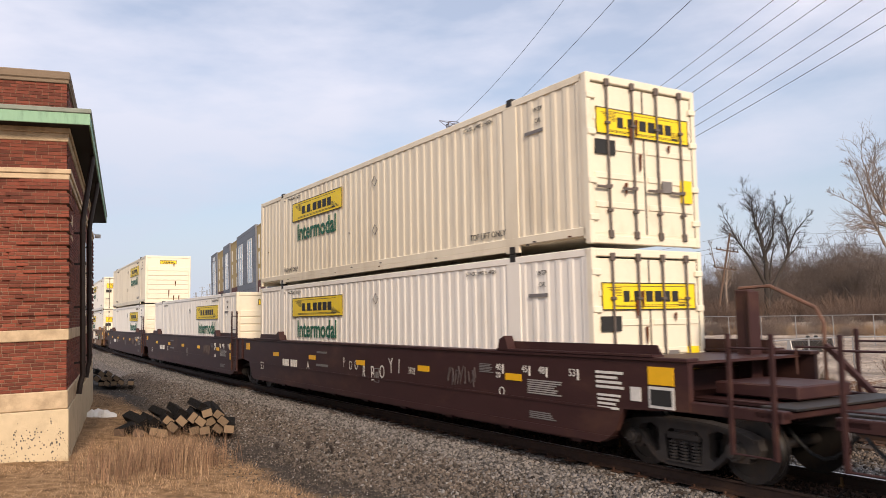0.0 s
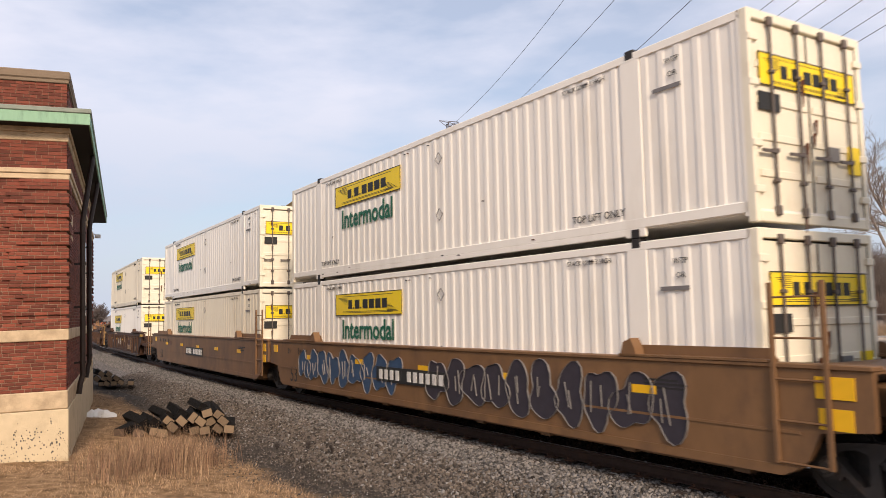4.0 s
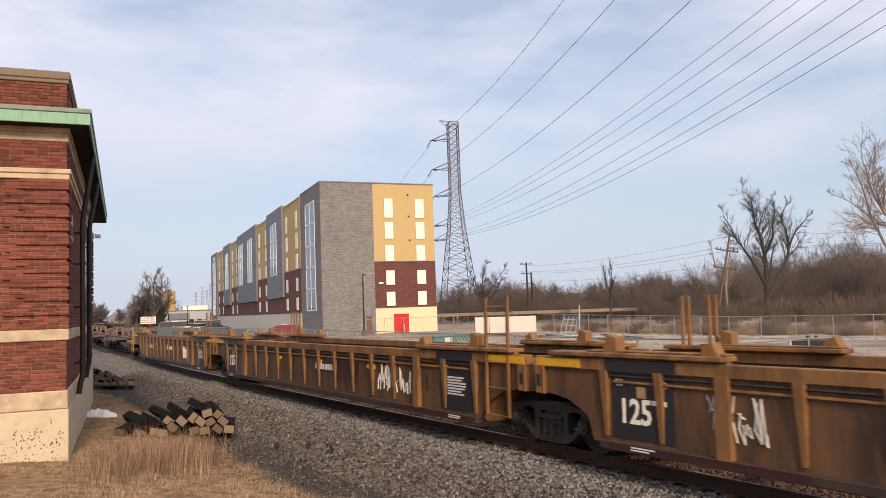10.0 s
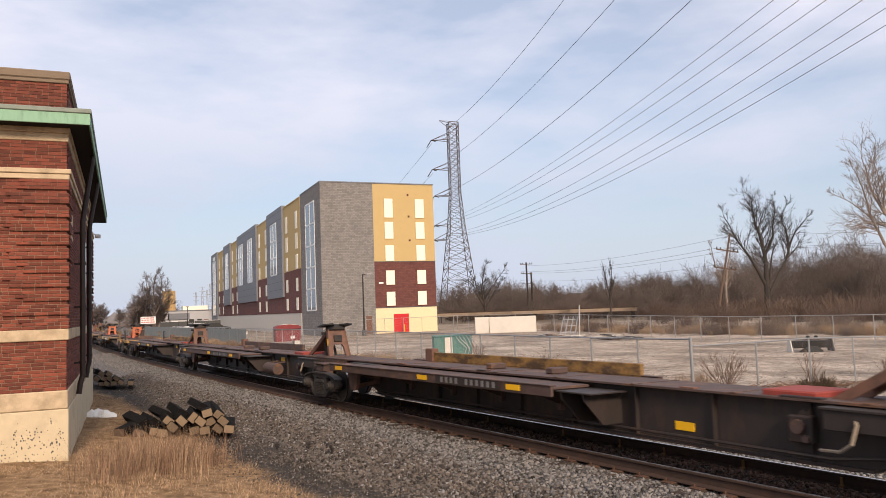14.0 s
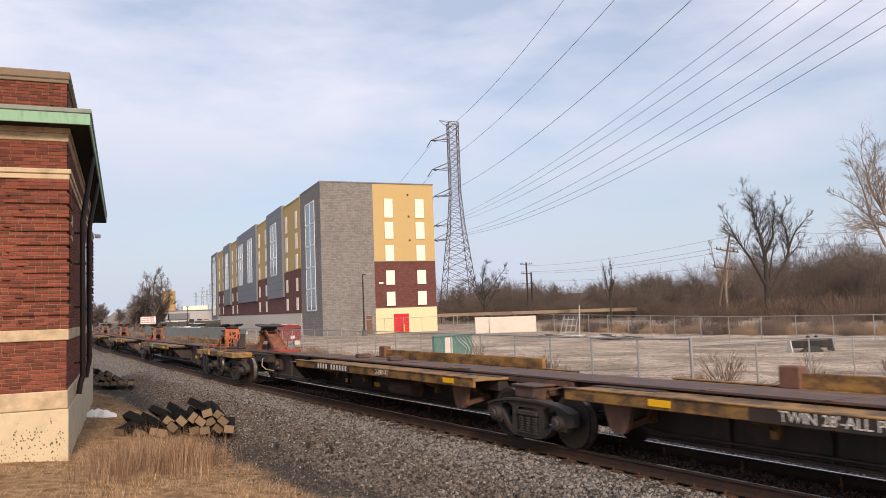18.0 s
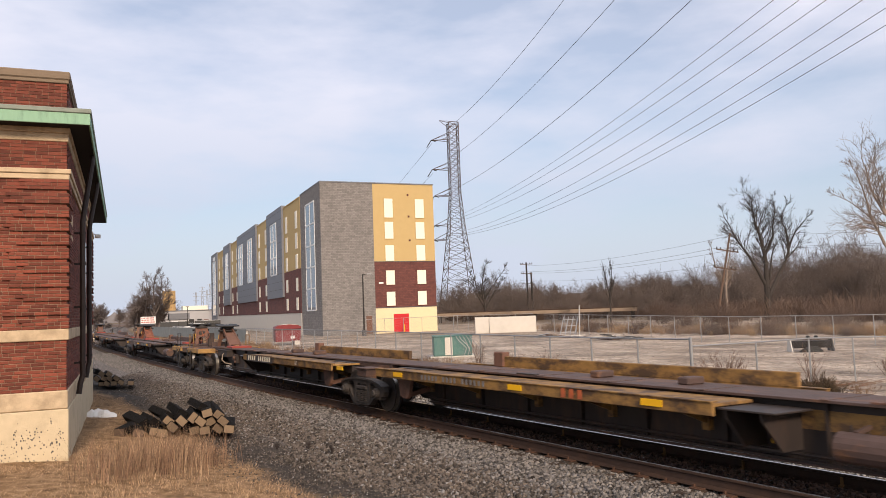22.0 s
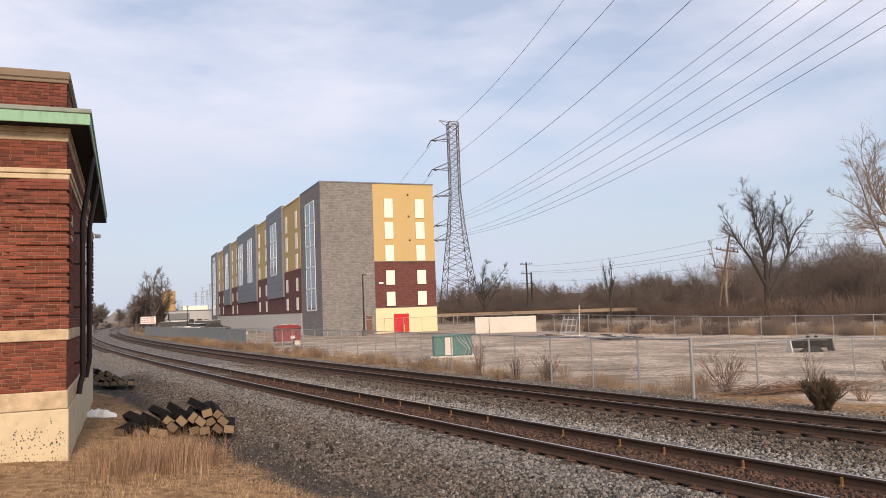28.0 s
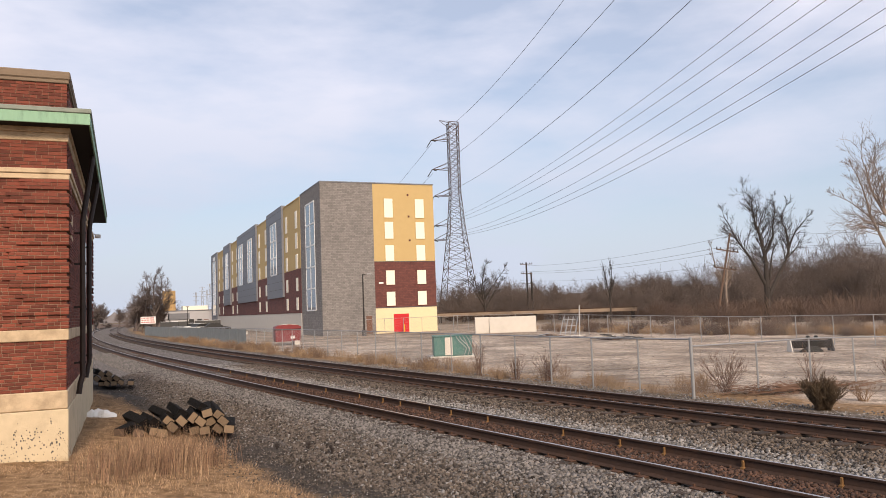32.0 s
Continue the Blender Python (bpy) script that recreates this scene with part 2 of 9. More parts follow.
# ---- mesh tools ----
class MB:
    """Collects solid pieces into one mesh."""

    def __init__(self):
        self.v, self.f = [], []

    def add(self, verts, faces):
        k = len(self.v)
        self.v.extend(verts)
        self.f.extend([tuple(i + k for i in q) for q in faces])
        return self

    def box(self, x0, x1, y0, y1, z0, z1, c=0.0):
        if c <= 0:
            v = [(x, y, z) for x in (x0, x1) for y in (y0, y1) for z in (z0, z1)]
            return self.add(v, [(0, 1, 3, 2), (4, 6, 7, 5), (0, 4, 5, 1), (2, 3, 7, 6), (0, 2, 6, 4), (1, 5, 7, 3)])
        lo, hi = (x0, y0, z0), (x1, y1, z1)
        v, idx = [], {}
        for sx in (0, 1):
            for sy in (0, 1):
                for sz in (0, 1):
                    for a in range(3):
                        p = []
                        for k, s in enumerate((sx, sy, sz)):
                            e = hi[k] if s else lo[k]
                            p.append(e if k == a else e + (-c if s else c))
                        idx[(sx, sy, sz, a)] = len(v)
                        v.append(tuple(p))
        f = []
        for a in range(3):
            b, d = (a + 1) % 3, (a + 2) % 3
            for s in (0, 1):
                q = []
                for sb, sd in ((0, 0), (1, 0), (1, 1), (0, 1)):
                    key = [0, 0, 0]
                    key[a], key[b], key[d] = s, sb, sd
                    q.append(idx[(*key, a)])
                f.append(tuple(q if s else q[::-1]))
            for sb in (0, 1):
                for sd in (0, 1):
                    k0, k1 = [0, 0, 0], [0, 0, 0]
                    k0[a], k1[a] = 0, 1
                    k0[b] = k1[b] = sb
                    k0[d] = k1[d] = sd
                    q = [idx[(*k0, b)], idx[(*k1, b)], idx[(*k1, d)], idx[(*k0, d)]]
                    f.append(tuple(q if sb == sd else q[::-1]))
        for sx in (0, 1):
            for sy in (0, 1):
                for sz in (0, 1):
                    q = [idx[(sx, sy, sz, a)] for a in range(3)]
                    f.append(tuple(q if (sx + sy + sz) % 2 == 1 else q[::-1]))
        return self.add(v, f)

    def tube(self, a, b, r0, r1=None, n=8, caps=True):
        a, b = Vector(a), Vector(b)
        r1 = r0 if r1 is None else r1
        d = (b - a)
        if d.length < 1e-6:
            return self
        d.normalize()
        e = d.orthogonal().normalized()
        g = d.cross(e)
        v = []
        for p, r in ((a, r0), (b, r1)):
            for i in range(n):
                t = 2 * math.pi * i / n
                v.append(tuple(p + (e * math.cos(t) + g * math.sin(t)) * r))
        f = [(i, (i + 1) % n, n + (i + 1) % n, n + i) for i in range(n)]
        if caps:
            f += [tuple(range(n))[::-1], tuple(range(n, 2 * n))]
        return self.add(v, f)

    def bar(self, a, b, w, h, up=(0, 0, 1)):
        """A square bar from a to b."""
        a, b = Vector(a), Vector(b)
        d = (b - a).normalized()
        s = d.cross(Vector(up))
        s = s.normalized() if s.length > 1e-4 else d.orthogonal().normalized()
        u = s.cross(d)
        v = [tuple(p + s * (i * w / 2) + u * (j * h / 2)) for p in (a, b) for i, j in ((-1, -1), (1, -1), (1, 1), (-1, 1))]
        return self.add(v, [(3, 2, 1, 0), (4, 5, 6, 7), (0, 1, 5, 4), (1, 2, 6, 5), (2, 3, 7, 6), (3, 0, 4, 7)])

    def path(self, pts, r, n=6):
        """A bent tube through the points."""
        pts = [Vector(p) for p in pts]
        v, f = [], []
        e = None
        for i, p in enumerate(pts):
            d = (pts[min(i + 1, len(pts) - 1)] - pts[max(i - 1, 0)]).normalized()
            e = d.orthogonal().normalized() if e is None else (e - d * e.dot(d)).normalized()
            g = d.cross(e)
            for k in range(n):
                t = 2 * math.pi * k / n
                v.append(tuple(p + (e * math.cos(t) + g * math.sin(t)) * r))
            if i:
                a, b = (i - 1) * n, i * n
                f += [(a + k, a + (k + 1) % n, b + (k + 1) % n, b + k) for k in range(n)]
        f += [tuple(range(n))[::-1], tuple(range(len(v) - n, len(v)))]
        return self.add(v, f)

    def prism(self, poly, y0, y1, axis="y"):
        """A polygon in x,z (or in y,z along x) drawn out."""
        n = len(poly)
        if axis == "y":
            v = [(p[0], y, p[1]) for y in (y0, y1) for p in poly]
        elif axis == "x":
            v = [(y, p[0], p[1]) for y in (y0, y1) for p in poly]
        else:
            v = [(p[0], p[1], y) for y in (y0, y1) for p in poly]
        f = [(i, (i + 1) % n, n + (i + 1) % n, n + i) for i in range(n)]
        f += [tuple(range(n))[::-1], tuple(range(n, 2 * n))]
        return self.add(v, f)

    def ring(self, c, r0, r1, y0, y1, n=24):
        """A hub-less ring about the y axis."""
        v = []
        for i in range(n):
            t = 2 * math.pi * i / n
            for r in (r0, r1):
                for y in (y0, y1):
                    v.append((c[0] + r * math.cos(t), c[1] + y, c[2] + r * math.sin(t)))
        f = []
        for i in range(n):
            a, b = 4 * i, 4 * ((i + 1) % n)
            f += [(a, b, b + 1, a + 1), (a + 2, a + 3, b + 3, b + 2), (a, a + 2, b + 2, b), (a + 1, b + 1, b + 3, a + 3)]
        return self.add(v, f)

    def mesh(self, name, *mats, fix=True):
        me = bpy.data.meshes.new(name)
        me.from_pydata(self.v, [], self.f)
        for m in mats:
            me.materials.append(m)
        if fix:
            b = bmesh.new()
            b.from_mesh(me)
            bmesh.ops.recalc_face_normals(b, faces=b.faces)
            b.to_mesh(me)
            b.free()
        me.update()
        return me


def part(name, mb, mat, parent, label="", m=None):
    """Link a mesh as one part under a thing or a part."""
    ob = new(name, mb if isinstance(mb, bpy.types.Mesh) else mb.mesh(name, mat))
    if parent is not None:
        ob.parent = parent
    if m is not None:
        ob.matrix_basis = m
    if label:
        ob["label"] = label
    return ob


def thing(name, label, category, group="", kind="", m=None):
    ob = new(name)
    ob.empty_display_size = 0.3
    tagged(ob, label, category, group, kind)
    if m is not None:
        ob.matrix_basis = m
    return ob


def solid(name, mb, mat, label, category, group="", kind="", m=None):
    ob = part(name, mb, mat, None, "", m)
    return tagged(ob, label, category, group, kind)


def lettering(text, size, mat, align="CENTER", depth=0.004, squeeze=1.0, bold=0.0):
    """A mesh of words, standing in x,z and facing -y before it is turned."""
    cu = bpy.data.curves.new("letters", "FONT")
    cu.body, cu.size, cu.align_x, cu.align_y, cu.extrude = text, size, align, "CENTER", depth / 2
    cu.resolution_u = 2
    cu.offset = bold
    ob = bpy.data.objects.new("letters", cu)
    scene.collection.objects.link(ob)
    dg = bpy.context.evaluated_depsgraph_get()
    me = bpy.data.meshes.new_from_object(ob.evaluated_get(dg))
    bpy.data.objects.remove(ob)
    bpy.data.curves.remove(cu)
    me.transform(Matrix.Diagonal((squeeze, 1, 1, 1)))
    me.transform(Matrix.Rotation(radians(90), 4, "X"))
    me.materials.clear()
    me.materials.append(mat)
    return me


# ---- the line of the near track: a wide curve, away from the camera ----
LINE_S = np.arange(-130.0, 640.0, 0.5)
_h = 2.1391 - 0.0011835 * np.clip(LINE_S, -20, 1e9) + 0.5 * 3.4798e-6 * np.clip(LINE_S, 0, 330) ** 2
_h = np.where(LINE_S > 330, 2.1391 - 0.0011835 * 330 + 0.5 * 3.4798e-6 * 330 ** 2, _h)
_i0 = int(np.argmin(abs(LINE_S)))
LINE_X = np.concatenate([[0], np.cumsum((np.cos(_h[1:]) + np.cos(_h[:-1])) * 0.25)])
LINE_Y = np.concatenate([[0], np.cumsum((np.sin(_h[1:]) + np.sin(_h[:-1])) * 0.25)])
LINE_X += 3.8905 - LINE_X[_i0]
LINE_Y += 12.0 - LINE_Y[_i0]
CANT = 0.0337
TRACK_GAP = 4.7355


def line(s, off=0.0):
    """The place on the line s metres along it and off metres to its far side."""
    x, y, h = np.interp(s, LINE_S, LINE_X), np.interp(s, LINE_S, LINE_Y), np.interp(s, LINE_S, _h)
    return float(x + off * math.sin(h)), float(y - off * math.cos(h)), float(h)


def from_line(x, y):
    """s and the distance to the far side of the line, for arrays of places."""
    x, y = np.atleast_1d(x).astype(float), np.atleast_1d(y).astype(float)
    k = np.zeros(len(x), int)
    cx, cy = LINE_X[::8], LINE_Y[::8]
    for i in range(0, len(x), 4000):
        d = (x[i:i + 4000, None] - cx) ** 2 + (y[i:i + 4000, None] - cy) ** 2
        k[i:i + 4000] = np.argmin(d, 1) * 8
    k = np.minimum(k, len(LINE_S) - 1)
    h = _h[k]
    dx, dy = x - LINE_X[k], y - LINE_Y[k]
    return LINE_S[k] + dx * np.cos(h) + dy * np.sin(h), dx * np.sin(h) - dy * np.cos(h)


PROFILE_D = [-400, -14, -9.0, -8.0, -6.5, -5.0, -3.9, -3.4, -2.0, 6.75, 8.2, 9.5, 400]
PROFILE_Z = [0.1, 0.1, 0.05, 0.0, -0.12, -0.26, -0.37, -0.40, -0.17, -0.20, -0.42, -0.42, -0.35]


def ground_z(x, y):
    s, d = from_line(x, y)
    z = np.interp(d, PROFILE_D, PROFILE_Z)
    z = z - 0.36 * np.clip((np.atleast_1d(x) - 11.0) / 8.0, 0, 1) * np.clip((d - 9.5) / 3.0, 0, 1)
    far = np.clip((s - 60) / 60, 0, 1)
    return np.where(d < -4, z * (1 - far) + np.minimum(z, -0.3) * far, z)


def gz(x, y):
    return float(ground_z(x, y)[0])


SPEED = 21.15


def car_pose(qa, qb, t):
    """The pose of a car with its trucks at qa and qb metres along the train."""
    a, b = line(qa - SPEED * t), line(qb - SPEED * t)
    u = Vector((b[0] - a[0], b[1] - a[1], 0)).normalized()
    n = Vector((-u.y, u.x, 0))
    lean = CANT / 1.505
    up = Vector((0, 0, 1))
    v = n * math.cos(lean) + up * math.sin(lean)
    w = up * math.cos(lean) - n * math.sin(lean)
    m = Matrix((u, v, w)).transposed().to_4x4()
    return Matrix.Translation((a[0], a[1], -CANT / 2)) @ m


MOVING = []

# ---- ground: one sheet, from the bank by the depot over the tracks to the horizon ----
def ground_material():
    m = bpy.data.materials.new("ground")
    m.use_nodes = True
    n, l = m.node_tree.nodes, m.node_tree.links
    b = n["Principled BSDF"]
    b.inputs["Roughness"].default_value = 0.95
    b.inputs["Specular IOR Level"].default_value = 0.15
    co = n.new("ShaderNodeTexCoord")

    def noise_at(scale, detail=6, rough=0.6):
        t = n.new("ShaderNodeTexNoise")
        t.inputs["Scale"].default_value, t.inputs["Detail"].default_value, t.inputs["Roughness"].default_value = scale, detail, rough
        l.new(co.outputs["Object"], t.inputs["Vector"])
        return t.outputs["Fac"]

    def ramp(fac, *stops):
        r = n.new("ShaderNodeValToRGB")
        e = r.color_ramp.elements
        while len(e) < len(stops):
            e.new(0.5)
        for k, (p, c) in enumerate(stops):
            e[k].position, e[k].color = p, (*c, 1)
        l.new(fac, r.inputs[0])
        return r.outputs[0]

    def mixc(f, a, c):
        x = n.new("ShaderNodeMix")
        x.data_type = "RGBA"
        l.new(f, x.inputs[0])
        l.new(a, x.inputs[6])
        l.new(c, x.inputs[7])
        return x.outputs[2]

    def blot(a, c):
        x = n.new("ShaderNodeMix")
        x.data_type, x.blend_type = "RGBA", "MULTIPLY"
        x.inputs[0].default_value = 1.0
        l.new(a, x.inputs[6])
        l.new(c, x.inputs[7])
        return x.outputs[2]

    def streaks(a, c):
        mp = n.new("ShaderNodeMapping")
        mp.inputs["Rotation"].default_value = (0, 0, 0.35)
        mp.inputs["Scale"].default_value = (a, c, 1)
        l.new(co.outputs["Object"], mp.inputs[0])
        t = n.new("ShaderNodeTexNoise")
        t.inputs["Scale"].default_value, t.inputs["Detail"].default_value = 1.0, 5
        l.new(mp.outputs[0], t.inputs["Vector"])
        return t.outputs["Fac"]

    def mask(name, jitter, width=0.25):
        a = n.new("ShaderNodeAttribute")
        a.attribute_name = name
        s = n.new("ShaderNodeMath")
        s.operation = "ADD"
        l.new(a.outputs["Fac"], s.inputs[0])
        j = n.new("ShaderNodeMapRange")
        j.inputs[3].default_value, j.inputs[4].default_value = -jitter, jitter
        j.clamp = False
        l.new(noise_at(1.3, 8, 0.7), j.inputs[0])
        l.new(j.outputs[0], s.inputs[1])
        r = n.new("ShaderNodeMapRange")
        r.inputs[1].default_value, r.inputs[2].default_value = 0.5 - width, 0.5 + width
        l.new(s.outputs[0], r.inputs[0])
        return r.outputs[0]

    stone = n.new("ShaderNodeTexVoronoi")
    stone.inputs["Scale"].default_value = 17
    l.new(co.outputs["Object"], stone.inputs["Vector"])
    grit = n.new("ShaderNodeTexVoronoi")
    grit.inputs["Scale"].default_value = 34
    l.new(co.outputs["Object"], grit.inputs["Vector"])
    lot = ramp(noise_at(0.22), (0.36, (0.24, 0.20, 0.165)), (0.5, (0.41, 0.345, 0.285)), (0.64, (0.57, 0.485, 0.40)))
    lot = blot(lot, ramp(streaks(0.06, 1.4), (0.50, (1, 1, 1)), (0.62, (0.72, 0.69, 0.66))))
    lot = blot(lot, ramp(noise_at(2.6, 8, 0.75), (0.38, (0.50, 0.48, 0.46)), (0.50, (1, 1, 1)), (0.64, (1.3, 1.27, 1.23))))
    lot = blot(lot, ramp(noise_at(14, 5, 0.7), (0.40, (0.58, 0.56, 0.55)), (0.58, (1.25, 1.24, 1.22))))
    dirt = ramp(noise_at(9), (0.3, (0.026, 0.021, 0.018)), (0.55, (0.060, 0.050, 0.042)), (0.75, (0.12, 0.103, 0.09)))
    sep = n.new("ShaderNodeSeparateColor")
    l.new(stone.outputs["Color"], sep.inputs[0])
    ball = ramp(sep.outputs[0], (0.0, (0.035, 0.03, 0.027)), (0.5, (0.115, 0.10, 0.09)), (0.85, (0.22, 0.195, 0.18)), (1.0, (0.36, 0.335, 0.315)))
    grass = ramp(noise_at(5), (0.3, (0.11, 0.066, 0.034)), (0.5, (0.25, 0.155, 0.08)), (0.7, (0.40, 0.27, 0.16)))
    far = ramp(noise_at(0.08), (0.3, (0.10, 0.075, 0.05)), (0.6, (0.19, 0.145, 0.10)))
    c = mixc(mask("lot", 0.3), far, lot)
    c = mixc(mask("dirt", 0.35), c, dirt)
    c = mixc(mask("ballast", 0.45), c, ball)
    c = mixc(mask("grass", 0.5, 0.15), c, grass)
    l.new(c, b.inputs["Base Color"])
    bp = n.new("ShaderNodeBump")
    bp.inputs["Strength"].default_value, bp.inputs["Distance"].default_value = 0.7, 0.03
    l.new(grit.outputs["Distance"], bp.inputs["Height"])
    l.new(bp.outputs[0], b.inputs["Normal"])
    return m


def build_ground():
    rings = np.concatenate([[0.0], np.geomspace(0.8, 60, 150), np.geomspace(62, 4000, 46)])
    fine = np.radians(np.linspace(38, 142, 260))
    coarse = np.radians(np.linspace(142, 398, 60))[1:-1]
    ang = np.concatenate([fine, coarse])
    na = len(ang)
    X = (rings[1:, None] * np.cos(ang)).ravel()
    Y = (rings[1:, None] * np.sin(ang)).ravel()
    X, Y = np.concatenate([[0], X]), np.concatenate([[0], Y])
    s, d = from_line(X, Y)
    Z = ground_z(X, Y)
    r = np.hypot(X, Y)
    rough = np.array([noise.noise((x * 0.7, y * 0.7, 0)) * 0.05 + noise.noise((x * 3, y * 3, 4)) * 0.018 if q < 70 else 0.0 for x, y, q in zip(X, Y, r)])
    bed = (d > -3.6) & (d < 8.0)
    Z = Z + np.where(bed, rough * 0.35, rough)
    Z = np.where(bed, Z - 0.06, Z)
    Z = np.where((d > 9) & (r > 120), Z - 0.0, Z)
    verts = np.stack([X, Y, Z], 1)
    faces = [(0, 1 + j, 1 + (j + 1) % na) for j in range(na)]
    for i in range(len(rings) - 2):
        a, b = 1 + i * na, 1 + (i + 1) * na
        faces += [(a + j, b + j, b + (j + 1) % na, a + (j + 1) % na) for j in range(na)]
    me = bpy.data.meshes.new("ground")
    me.from_pydata(verts.tolist(), [], faces)
    me.materials.append(ground_material())
    for k in me.polygons:
        k.use_smooth = True
    step = lambda v, a, b: np.clip((v - a) / (b - a), 0, 1)
    masks = {
        "ballast": step(d, -4.3, -3.0) * step(-d, -9.2, -7.4),
        "dirt": step(-d, 2.0, 3.0) * step(d, -9.5, -6.4) * step(-s, -160, -100),
        "grass": np.maximum(step(-d, 4.7, 5.9) * step(-s, -30, -22), step(d, 8.2, 8.9) * step(-d, -11.5, -10.2) * 0.62),
        "lot": step(d, 8.8, 10.0) * step(-Y, -75, -62) * step(X, -25, -10) + step(d, 9, 11) * step(-r, -150, -130) * 0.6,
    }
    for name, val in masks.items():
        at = me.attributes.new(name, "FLOAT", "POINT")
        at.data.foreach_set("value", np.clip(val, 0, 1).astype(np.float32))
    tagged(new("ground", me), "gravel, dry grass and dirt ground sloping down to the tracks", "ground", kind="structure")


build_ground()


# ---- the two tracks ----
def rail_mesh(off, z, s0, s1, name, head):
    prof = [(-0.076, -0.186), (0.076, -0.186), (0.076, -0.174), (0.012, -0.145), (0.009, -0.05), (0.036, -0.035), (0.037, -0.008), (0.025, 0.0),
            (-0.025, 0.0), (-0.037, -0.008), (-0.036, -0.035), (-0.009, -0.05), (-0.012, -0.145), (-0.076, -0.174)]
    ss = np.concatenate([np.arange(s0, 40, 1.0), np.arange(40, s1, 4.0)])
    k = len(prof)
    v, f, mi = [], [], []
    for s in ss:
        for a, b in prof:
            x, y, h = line(s, off + a)
            v.append((x, y, z + b))
    for i in range(len(ss) - 1):
        for j in range(k):
            f.append((i * k + j, i * k + (j + 1) % k, (i + 1) * k + (j + 1) % k, (i + 1) * k + j))
            mi.append(1 if j == 7 else 0)
    me = bpy.data.meshes.new(name)
    me.from_pydata(v, [], f)
    me.materials.append(RAIL_STEEL)
    me.materials.append(head)
    me.polygons.foreach_set("material_index", mi)
    b = bmesh.new()
    b.from_mesh(me)
    bmesh.ops.recalc_face_normals(b, faces=b.faces)
    b.to_mesh(me)
    b.free()
    return me


def build_track(off, z, label, near):
    t = thing("railway_track", label, "railway track", kind="structure")
    for k, (o, dz) in enumerate(((-0.7525, 0.0), (0.7525, -CANT))):
        part("rail", rail_mesh(off + o, z + dz, -25, 420, "rail", RAIL_HEAD if near else RAIL_DULL), RAIL_STEEL, t, "worn steel rail")
    return t


near_track = build_track(0.0, 0.0, "near railway track with worn steel rails on dark wooden ties", True)
far_track = build_track(TRACK_GAP, 0.02, "far railway track with worn steel rails on dark wooden ties", False)


def build_ties(track, off, z, count, rest_to):
    """Ties, the nearest as pieces of their own, and the plates under the rails."""
    me = MB().box(-0.115, 0.115, -1.3, 1.3, -0.18, 0.0, 0.012).mesh("tie", TIE_WOOD)
    plate = MB().box(-0.10, 0.10, -0.19, 0.19, 0.0, 0.02, 0.006).box(-0.03, 0.03, -0.13, -0.09, 0.02, 0.06).box(0.05, 0.075, 0.10, 0.13, 0.02, 0.06).mesh("tie_plate", PLATE_RUST)
    rng = random.Random(int(off * 10) + 3)
    rest, restp = MB(), MB()
    s = -8.0
    for i in range(int((rest_to + 8) / 0.53)):
        s += 0.53
        x, y, h = line(s, off)
        m = Matrix.Translation((x, y, z - 0.206 - CANT / 2 + rng.uniform(-0.012, 0.006))) @ Matrix.Rotation(h + rng.uniform(-0.02, 0.02), 4, "Z") @ Matrix.Rotation(CANT / 1.505, 4, "X")
        if i < count:
            part("tie", me, TIE_WOOD, track, "", m)
        else:
            rest.add([tuple(m @ v.co) for v in me.vertices], [tuple(p.vertices) for p in me.polygons])
        for o in (-0.7525, 0.7525):
            pm = m @ Matrix.Translation((0, -o, 0))
            if s < 60:
                restp.add([tuple(pm @ v.co) for v in plate.vertices], [tuple(p.vertices) for p in plate.polygons])
    tagged(part("far_ties", rest, TIE_WOOD, track), kind="stuff")
    tagged(part("tie_plates", restp, PLATE_RUST, track), kind="stuff")
    # rusty yellow rail anchors on the rails' near faces
    clip = MB().box(-0.03, 0.03, -0.05, 0.02, -0.05, 0.0, 0.006).box(-0.018, 0.018, -0.02, 0.016, -0.02, 0.10, 0.005).mesh("rail_anchor", ANCHOR_YELLOW)
    for o, dz in ((0.7525, -CANT),) if off < 1 else ():
        a = -6.0
        while a < 30:
            a += rng.choice([1.06, 1.59, 2.12, 2.65])
            x, y, h = line(a, off + o - 0.045)
            part("rail_anchor", clip, ANCHOR_YELLOW, track, "", Matrix.Translation((x, y, z + dz - 0.145)) @ Matrix.Rotation(h + math.pi, 4, "Z"))

# ---- the train ----
NEAR_TURN = Matrix.Rotation(math.pi, 4, "Z")
MESHES = {}


def once(key, make):
    if key not in MESHES:
        MESHES[key] = make()
    return MESHES[key]


def plate_on_side(name, parent, x, z, w, h, mat, y, label="", t=0.012):
    """A thin plate on the camera's side of a car."""
    key = ("plate", round(w, 3), round(h, 3), mat.name)
    me = once(key, lambda: MB().box(-w / 2, w / 2, 0, t, -h / 2, h / 2).mesh("plate", mat))
    return part(name, me, mat, parent, label, pose(x, y, z))


def words_on_side(name, parent, text, size, mat, x, y, z, label="", squeeze=1.0):
    me = once(("words", text, size, mat.name, squeeze), lambda: lettering(text, size, mat, squeeze=squeeze))
    return part(name, me, mat, parent, label, Matrix.Translation((x, y, z)) @ NEAR_TURN)


def text_bars(parent, x, y, z, w, rows, h, mat, rng):
    """Lines of small writing as bars."""
    for r in range(rows):
        ww = w * rng.uniform(0.65, 1.0)
        part("stencil_line", MB().box(w / 2 - ww, w / 2, 0, 0.006, -r * h * 1.8 - h, -r * h * 1.8), mat, parent, "", pose(x, y, z))


